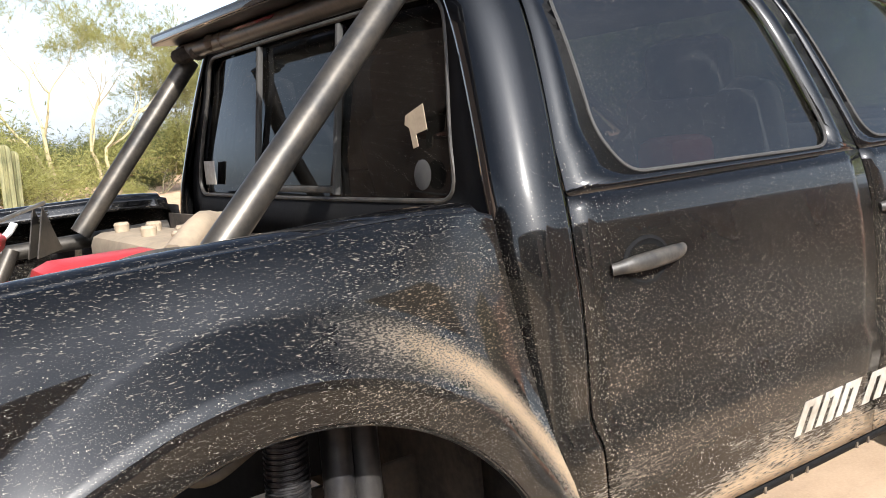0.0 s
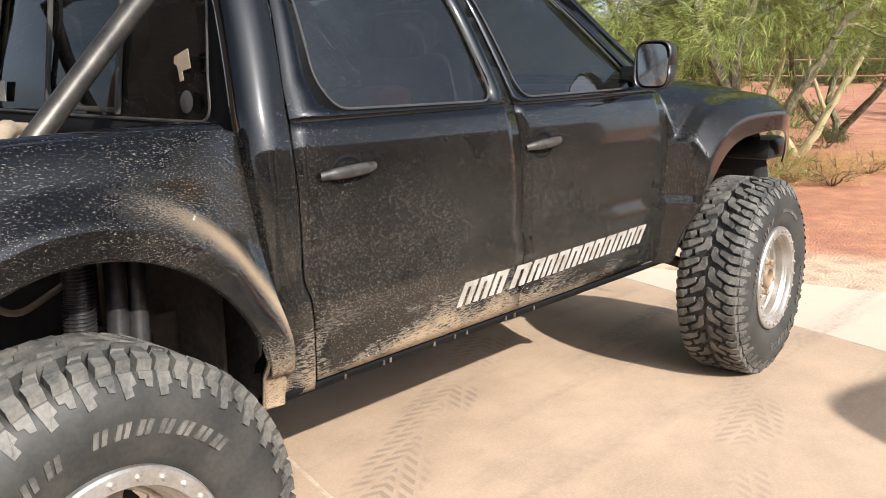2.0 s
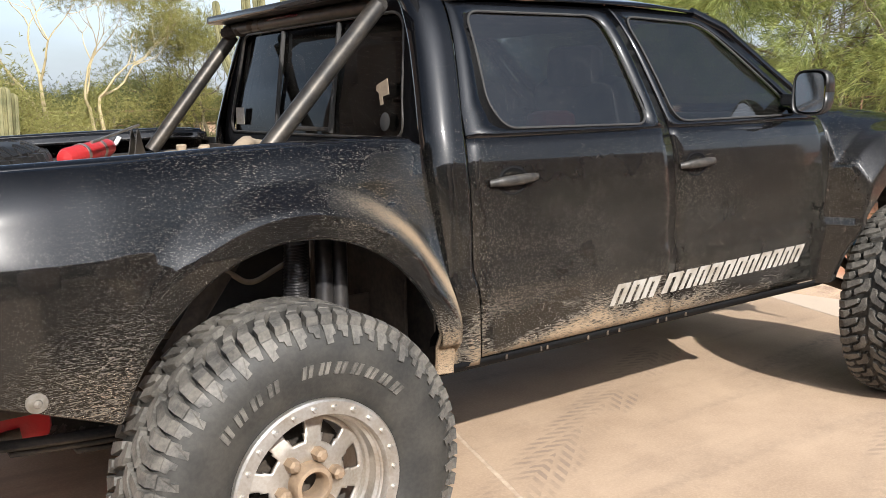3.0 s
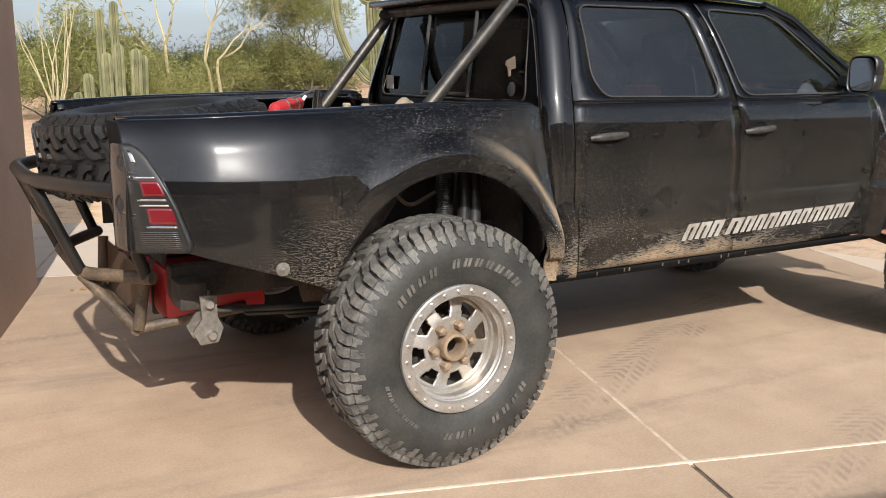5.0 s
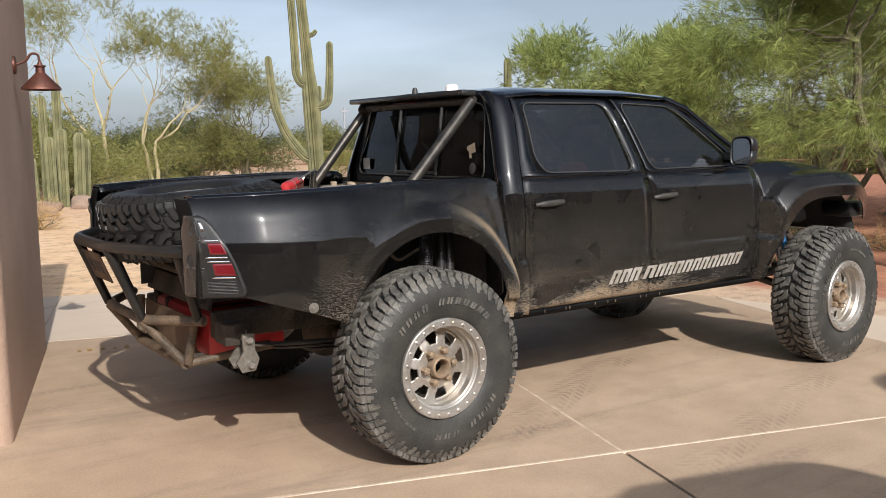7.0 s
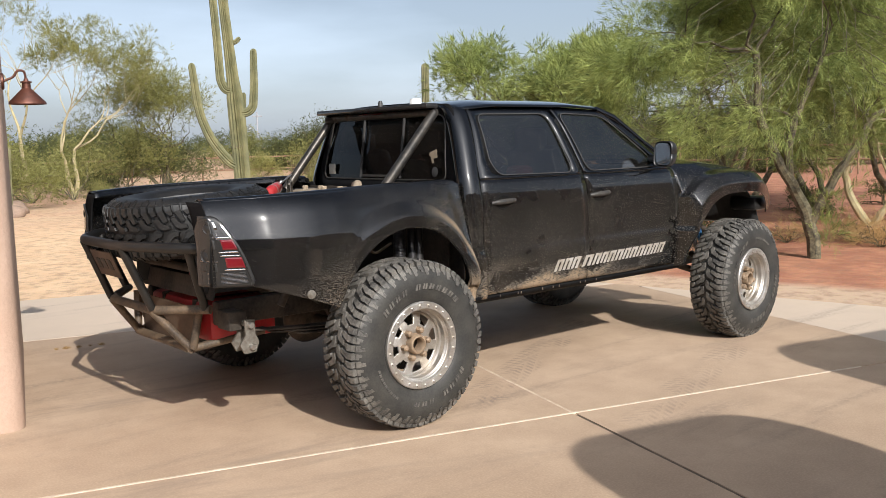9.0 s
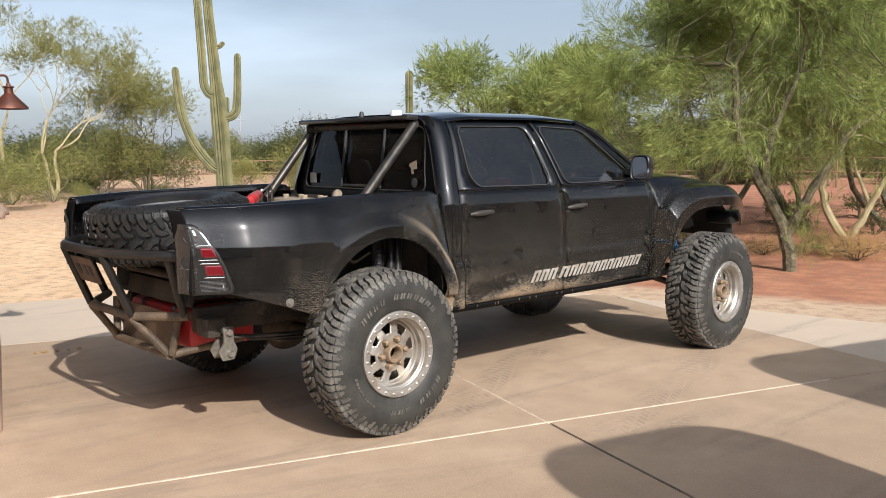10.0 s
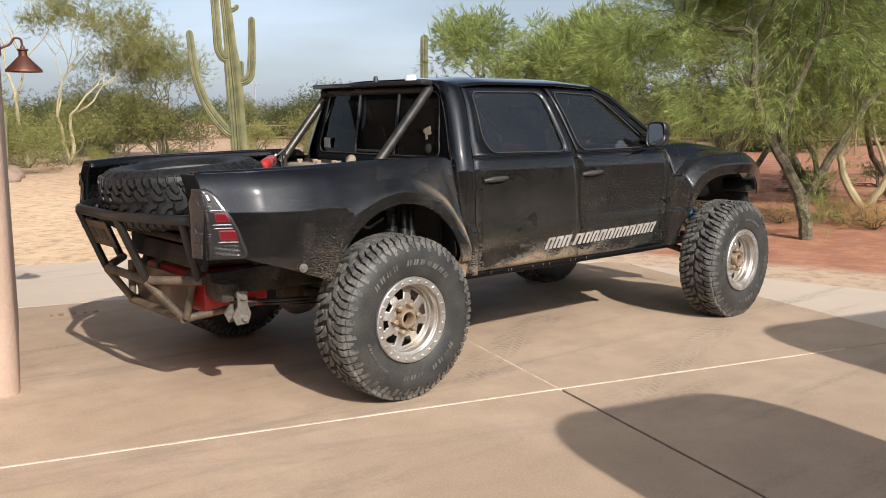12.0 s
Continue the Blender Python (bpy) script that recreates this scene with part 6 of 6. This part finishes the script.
    tube(bm, [(2.24 + 0.05 * math.sin(t), 0.38 + 0.18 * math.cos(t), 1.22 + 0.18 * math.sin(t)) for t in (2 * math.pi * k / 28 for k in range(28))], 0.015, 8, closed=True)
    part("steering_wheel", bm, INSIDE, dash)
    bm = bmesh.new()
    grid(bm, lambda u, v: Vector((0.70 + 1.3 * u, (2 * v - 1) * 0.62, 1.715)), 2, 2)
    part("headliner", bm, INSIDE, truck, solid=0.01)


SEAT = speckled("grey_seat_cloth", (0.10, 0.10, 0.105), (0.16, 0.155, 0.15), 20.0, 0.9)


def build_front(truck):
    for s in (-1, 1):
        # wheel well liner, arms and blue shock
        bm = bmesh.new()
        def liner(u, v, s=s):
            t = math.pi * (0.02 + 0.96 * u)
            return Vector((ARCH_F[0] - 0.55 * math.cos(t), s * (0.50 + 0.36 * v), 0.66 + 0.55 * math.sin(t)))
        grid(bm, liner, 20, 3)
        part("wheel_liner", bm, INSIDE, truck, solid=0.006)
        bars("control_arm", [[(3.02, s * 0.40, 0.56), (AX_F, s * 0.92, 0.40)], [(3.48, s * 0.40, 0.56), (AX_F, s * 0.92, 0.40)], [(3.10, s * 0.45, 0.86), (AX_F, s * 0.88, 0.66)], [(3.40, s * 0.45, 0.86), (AX_F, s * 0.88, 0.66)]], 0.026, CHASSIS, truck)
        bm = bmesh.new()
        tube(bm, [(3.12, s * 0.62, 1.10), (3.16, s * 0.78, 0.50)], 0.022, 14)
        part("front_shock", bm, BLUE, truck, "blue shock absorber")
        bm = bmesh.new()
        tube(bm, [(3.0, s * 0.66, 1.08), (3.02, s * 0.80, 0.56)], 0.018, 10)
        part("limit_strut", bm, BARE, truck)
        bm = bmesh.new()
        box(bm, (3.70, s * 0.80, 0.985), (0.22, 0.24, 0.11), 0.03)
        part("bumper_end", bm, TRIMG, truck, "black plastic bumper end")
        bm = bmesh.new()
        grid(bm, lambda u, v, s=s: Vector((3.66 + 0.06 * u, s * (0.60 + 0.21 * v), 1.215 - 0.10 * u - 0.02 * v)), 3, 4)
        part("headlight", bm, LENS, truck, solid=0.02)
        bars("rock_bar", [[(0.75, s * 0.68, 0.545), (2.60, s * 0.68, 0.545)]], 0.022, CHASSIS, truck)
    bm = bmesh.new()
    box(bm, (3.15, 0, 0.95), (0.9, 0.9, 0.5), 0.06)
    part("engine", bm, CHASSIS, truck)
    bm = bmesh.new()
    box(bm, (3.25, 0, 0.50), (0.7, 0.8, 0.06), 0.02)
    part("front_skid_plate", bm, CHASSIS, truck)


# ---------------------------------------------------------------- yard
def build_wall_lamp():
    root = tagged(new("wall_lamp"), "rusty copper barn lamp on the stucco wall", "lamp")
    root.matrix_basis = Matrix.Translation(on_house(-2.80, 2.52, 2.0)) @ Matrix.Rotation(math.atan2(HOUSE_V.y, HOUSE_V.x), 4, "Z")
    bm = bmesh.new()
    lathe(bm, ((0.0, 0.0), (0.055, 0.0), (0.055, 0.012), (0.045, 0.018), (0.0, 0.02)), 20)
    for v in bm.verts:
        v.co = Vector((v.co.y, v.co.x, v.co.z))
    part("wall_plate", bm, COPPER, root)
    bm = bmesh.new()
    tube(bm, bend([(0.01, 0, 0.0), (0.08, 0, 0.03), (0.10, 0, 0.075), (0.145, 0, 0.07), (0.15, 0, 0.01)], 0.05), 0.008, 8)
    part("arm", bm, COPPER, root)
    bm = bmesh.new()
    lathe(bm, ((0.0, 0.02), (0.012, 0.02), (0.016, 0.005), (0.036, 0.0), (0.036, -0.008), (0.026, -0.012), (0.028, -0.045), (0.115, -0.135), (0.118, -0.150), (0.110, -0.148), (0.030, -0.055), (0.0, -0.05)), 32)
    for v in bm.verts:
        v.co = Vector((0.15 + v.co.x, v.co.z, v.co.y))
    part("shade", bm, COPPER, root, "flared copper shade")


def build_fence():
    for name, pts in (("pipe_fence", [(-6, 33.0), (3.5, 33.5), (12, 33.6), (21, 32.0), (27, 28.0)]), ("rail_fence", [(29, 22), (31, 15), (32, 8), (32, 0)])):
        root = tagged(new(name), "rusty two-rail pipe fence across the desert yard", "fence")
        for a, b in zip(pts, pts[1:]):
            a, b = Vector((*a, 0)), Vector((*b, 0))
            n = max(1, int((b - a).length / 3.0))
            for k in range(n):
                bm = bmesh.new()
                p = a.lerp(b, k / n)
                tube(bm, [p + Vector((0, 0, -0.1)), p + Vector((0, 0, 1.15))], 0.035, 7)
                part("post", bm, PIPE, root)
            for z in (0.55, 1.1):
                bm = bmesh.new()
                tube(bm, [a + Vector((0, 0, z)), b + Vector((0, 0, z))], 0.028, 7)
                part("rail", bm, PIPE, root)


def build_rock(place, size, seed):
    rng = random.Random(seed)
    bm = bmesh.new()
    bmesh.ops.create_icosphere(bm, subdivisions=3, radius=1.0)
    off = Vector((rng.random() * 9, rng.random() * 9, rng.random() * 9))
    for v in bm.verts:
        n = noise.noise(v.co * 1.1 + off) * 0.35 + noise.noise(v.co * 3 + off) * 0.10
        v.co = Vector((v.co.x * size[0], v.co.y * size[1], v.co.z * size[2])) * (1 + n)
    ob = part("boulder", bm, ROCK)
    ob.location = place
    tagged(ob, "rounded tan desert boulder on the sand", "rock", group="boulders by the cactus bed")


def build_columns():
    rng = random.Random(5)
    root = tagged(new("organ_pipe_cactus"), "cluster of upright pale green ribbed cactus columns", "cactus")
    root.location = (2.75, 19.8, 0)
    for x, y, h, r in ((-0.55, 0.1, 1.25, 0.13), (-0.15, 0.0, 1.75, 0.13), (0.15, 0.15, 1.95, 0.13), (0.50, 0.0, 1.85, 0.14), (-0.75, 0.35, 0.8, 0.12), (0.70, 0.25, 1.7, 0.12), (0.2, 0.75, 3.0, 0.11), (-0.1, 0.9, 2.8, 0.11)):
        bm = bmesh.new()
        ribbed(bm, dense([(x, y, -0.1), (x * 1.05, y, h * 0.5), (x * 1.1, y, h)], 0.2), r, 12)
        part("column", bm, CACTUS, root)
    bm = bmesh.new()
    rng2 = random.Random(8)
    dead = tagged(new("ocotillo"), "bare pale ocotillo stems beside the cactus", "plant")
    dead.location = (1.55, 21.0, 0)
    for k in range(11):
        a = rng2.random() * 6.28
        p = Vector((0, 0, 0))
        pts = [p]
        d = Vector((math.cos(a) * 0.35, math.sin(a) * 0.35, 1)).normalized()
        for j in range(6):
            d = (d + Vector((rng2.gauss(0, 0.1), rng2.gauss(0, 0.1), 0.05))).normalized()
            p = p + d * 0.5
            pts.append(p)
        tube(bm, pts, [0.022 * (1 - 0.1 * j) for j in range(7)], 5)
    part("stems", bm, BARKY, dead)
    for k, (p, sz) in enumerate((((2.9, 18.6, 0.05), (0.55, 0.4, 0.30)), ((3.9, 19.0, 0.05), (0.6, 0.45, 0.38)), ((2.1, 18.3, 0.03), (0.35, 0.3, 0.2)), ((4.4, 20.2, 0.05), (0.45, 0.4, 0.35)), ((1.7, 17.3, 0.02), (0.35, 0.3, 0.16)), ((2.6, 16.9, 0.0), (0.28, 0.22, 0.12)))):
        build_rock((p[0] - 0.7, p[1], p[2]), [q * 0.66 for q in sz], 40 + k)


def build_far_saguaro():
    root = tagged(new("distant_saguaro"), "single slender saguaro standing behind the trees", "cactus")
    root.location = (25.4, 30.0, 0)
    bm = bmesh.new()
    ribbed(bm, dense([(0, 0, -0.1), (0, 0, 3), (0.02, 0, 5.4)], 0.3), 0.19, 14)
    part("trunk", bm, CACTUS, root)


def build_pylon():
    root = tagged(new("power_pole"), "far grey power pole on the horizon", "pole")
    root.location = (82, 150, 0)
    bm = bmesh.new()
    tube(bm, [(0, 0, 0), (0, 0, 8.2)], 0.13, 6)
    part("pole", bm, GALV, root)
    bm = bmesh.new()
    box(bm, (0, 0, 7.4), (2.0, 0.16, 0.16), 0.02)
    part("cross_arm", bm, GALV, root)
    copy_thing(root, Matrix.Translation((84.6, 158, -2.2)))


def polar(deg, dist, eye=(-3.0, -4.9)):
    """A place by compass angle and distance from where the walk ends."""
    return (eye[0] + dist * math.sin(radians(deg)), eye[1] + dist * math.cos(radians(deg)), -0.03)


def build_plants():
    # the two palo verdes beyond the front wheel
    build_tree("palo_verde_tree", "leafy palo verde tree with a leaning mottled trunk", (7.94, 0.86, -0.03), 3.9, 11, 0, 4, 250000, LEAF, BARK, blade=0.105, wide=0.0035, puff=0.27, bare=0.25, droop=0.8, skirt=(90, 0.9, 2.3, 1.45, 2.5), sprouts=[(0.12, 0.25), (0.18, 0.45), (0.24, 0.7), (0.10, 0.35), (0.26, 0.9)], right=(0.47, -0.88), floor=1.35,
               stems=[([(0.02, -0.05), (-0.06, 0.55), (-0.39, 1.10), (-0.70, 1.85), (-0.75, 2.6)], 0.088), ([(-0.06, 0.40), (0.18, 0.95), (0.50, 1.45), (0.62, 1.75), (1.10, 2.1)], 0.062), ([(-0.32, 1.0), (-0.30, 1.7), (0.05, 2.5)], 0.06)])
    build_tree("palo_verde_tree", "palo verde tree with crooked yellow-green limbs", polar(65.2, 16.8), 4.4, 23, 0, 3, 66000, LEAF, BARKY, blade=0.13, wide=0.0062, puff=0.27, skirt=(30, 0.8, 1.8, 1.8, 2.6), right=(0.42, -0.91), floor=1.7,
               stems=[([(0.0, -0.05), (-0.30, 0.45), (-0.42, 0.95), (-0.25, 1.25), (-0.30, 2.3)], 0.075), ([(0.0, 0.0), (0.25, 0.30), (0.45, 0.85), (0.80, 1.35), (0.9, 2.2)], 0.065), ([(0.35, 0.6), (0.15, 1.1), (0.0, 1.7)], 0.035)])
    for k, (deg, dist, h, leaves, mat, sp, low) in enumerate(((42.6, 27, 4.7, 50000, LEAF, 0.18, 0.6), (47.0, 24.5, 4.5, 50000, LEAF, 0.14, 0.6), (58.6, 19.0, 5.4, 110000, LEAF, 0.36, 0.9), (62.5, 20.5, 5.6, 90000, LEAF, 0.5, 0.9), (67.5, 19.0, 5.2, 70000, LEAF, 0.5, 1.0),
                                                              (51.2, 31, 3.6, 30000, LEAF_DARK, 0.5, 0.3), (58, 30, 5.0, 34000, LEAF_DARK, 0.5, 0.3), (73, 24, 5.0, 36000, LEAF, 0.5, 0.8))):
        build_tree("palo_verde_tree", "feathery green palo verde tree in the red gravel", polar(deg, dist), h, 60 + k, 3, 4, leaves * 7 // 10, mat, BARK, spread=sp, blade=0.15, wide=0.0066 if dist < 22 else 0.0086, base_radius=0.07, puff=0.29, bare=0.48, floor=low, rise=0.2)
    # thin trees by the fence
    build_tree("mesquite_tree", "sparse half-bare tree with a pale trunk by the fence", (5.6, 25.6, -0.03), 6.2, 31, 0, 6, 26000, LEAF_DRY, BARKY, blade=0.13, wide=0.0055, base_radius=0.09, puff=0.15, bare=0.45, rise=0.36, wander=0.5, dirs=[(-0.45, 0.0, 1.0), (0.02, 0.1, 1.1)], floor=1.5)
    build_tree("mesquite_tree", "sparse half-bare tree with a pale trunk by the fence", (7.0, 25.9, -0.03), 4.9, 35, 0, 6, 34000, LEAF_DRY, BARKY, blade=0.13, wide=0.0055, base_radius=0.08, puff=0.16, bare=0.40, rise=0.34, wander=0.5, dirs=[(-0.2, 0.0, 1.0), (0.45, 0.1, 1.0)], floor=1.2)
    build_tree("palo_verde_tree", "round olive-green tree before the fence", (11.0, 27.6, -0.03), 4.3, 37, 4, 6, 60000, LEAF_DRY, BARK, spread=0.38, blade=0.15, wide=0.0058, rise=0.2, base_radius=0.07, puff=0.30, bare=0.3, floor=0.5)
    # brush along the back of the yard
    kinds = [build_bush("desert_bush", "low dark desert bush behind the fence", 70, 1.9, 15000, LEAF_DARK, 0.11, 0.009),
             build_bush("desert_bush", "grey-green desert bush behind the fence", 71, 2.2, 15000, LEAF_DARK, 0.11, 0.009),
             build_bush("desert_bush", "olive desert bush behind the fence", 72, 2.0, 13000, LEAF_DRY, 0.11, 0.009)]
    rng = random.Random(9)
    spots = []
    for k in range(170):
        deg = rng.uniform(4, 92)
        dist = rng.uniform(39, 66)
        if 21 < deg < 41:
            dist = rng.uniform(60, 72)
        spots.append((deg, dist, rng.uniform(0.7, 1.4) * (1.25 if dist > 48 else 0.75)))
    for deg, dist, sc in ((11, 29, 1.3), (13.5, 28, 1.1), (15.8, 31, 1.1), (9, 30, 1.6), (18, 32, 1.0), (20.5, 35, 1.2), (33, 31, 0.45), (35.5, 28.5, 0.7), (37, 28, 0.6), (74, 30, 0.5), (19, 30, 0.35), (24, 31, 0.35), (12.4, 27.5, 0.7)):
        spots.append((deg, dist, sc))
    first = True
    for k, (deg, dist, sc) in enumerate(spots):
        src = kinds[rng.randint(0, 2)]
        x, y, z = polar(deg, dist)
        m = Matrix.Translation((x, y, z)) @ Matrix.Rotation(rng.random() * 6.28, 4, "Z")
        ob = copy_thing(src, m)
        ob.scale = (sc, sc, sc * rng.uniform(0.8, 1.1))
        ob["group"] = "brush behind the fence"
    for k, ob in enumerate(kinds):
        ob.location = polar(14 + 9 * k, 36)
        ob["group"] = "brush behind the fence"
    # taller growth closing the view
    far = build_tree("far_tree", "distant green desert tree closing the view", polar(30, 70), 6.0, 90, 4, 3, 16000, LEAF_DARK, BARK, spread=0.6, blade=0.3, wide=0.014, base_radius=0.1, puff=0.7)
    for k in range(46):
        deg = 2 + 92 * (k + rng.random() * 0.8) / 46
        ob = copy_thing(far, Matrix.Translation(polar(deg, rng.uniform(62, 95))) @ Matrix.Rotation(rng.random() * 6.28, 4, "Z"))
        sc = rng.uniform(0.40, 0.62) if deg < 48 else rng.uniform(0.6, 0.9)
        if 27.5 < deg < 33.0:
            sc *= 0.55
        ob.scale = (sc * 1.5, sc * 1.2, sc)
        ob["group"] = "distant trees"
    far["group"] = "distant trees"
    far.scale = (0.7, 0.6, 0.30)
    cholla = build_bush("cholla_shrub", "brown twiggy cholla shrub behind the truck bed", 85, 1.15, 9000, TWIG, 0.13, 0.007)
    cholla.location = (17.55, 28.4, -0.03)
    yellow = build_bush("yellow_shrub", "round yellow-green shrub by the fence", 86, 1.35, 9000, YELLOW, 0.13, 0.008)
    yellow.location = (17.3, 32.0, -0.03)
    # small dry plants on the gravel
    tuft = build_bush("dry_grass_clump", "orange dry grass clump on red gravel", 80, 0.55, 2600, GRASS, 0.26, 0.003)
    tuft.location = (10.9, 0.75, -0.03)
    tuft.scale = (0.6, 0.6, 0.6)
    weed = build_bush("joint_weed", "tiny dry weed growing in the slab joint", 83, 0.05, 60, GRASS, 0.03, 0.0012)
    weed.location = (-0.75, 2.40, 0.0)
    weed.scale = (0.45, 0.45, 0.45)
    for x, y, sc in ((-0.66, 2.38, 0.35), (-0.58, 2.36, 0.25), (-0.50, 2.34, 0.4), (-0.82, 2.42, 0.3)):
        ob = copy_thing(weed, Matrix.Translation((x, y, 0.0)))
        ob.scale = (sc, sc, sc)
    for p, sc in ((polar(64.4, 14.3), 0.6), (polar(65.8, 13.8), 0.7), (polar(63.6, 15.3), 0.5), (polar(65.4, 14.8), 0.6), ((9.9, 1.0, -0.03), 0.45), ((12.0, 0.4, -0.03), 0.7), ((1.1, 13.6, -0.03), 0.9), ((9.3, 2.0, -0.03), 0.6), ((0.9, 14.6, -0.03), 0.8)):
        ob = copy_thing(tuft, Matrix.Translation(p))
        ob.scale = (sc, sc, sc)
    twig = build_bush("creosote_shrub", "small brown twiggy shrub on the gravel", 81, 0.45, 500, LEAF_DARK, 0.07, 0.006)
    twig.location = (7.2, 1.9, -0.03)
    for p, sc in (((8.9, 3.2, -0.03), 1.1), ((12.5, 3.3, -0.03), 1.0), ((14.5, 4.5, -0.03), 1.3), ((13.5, 2.2, -0.03), 0.9), ((17, 4.0, -0.03), 1.4), ((6.8, 3.0, -0.03), 0.8)):
        ob = copy_thing(twig, Matrix.Translation(p))
        ob.scale = (sc, sc, sc)


build_ground()
build_slabs()
build_house()
TRUCK = build_truck()
build_wheels(TRUCK)
build_rear(TRUCK)
build_cab_details(TRUCK)
build_front(TRUCK)
text_bars(bpy.data.objects["rear_door"], bpy.data.objects["front_door"])
build_bed_gear()
build_wall_lamp()
build_saguaro()
build_far_saguaro()
build_columns()
build_fence()
build_pylon()
build_plants()
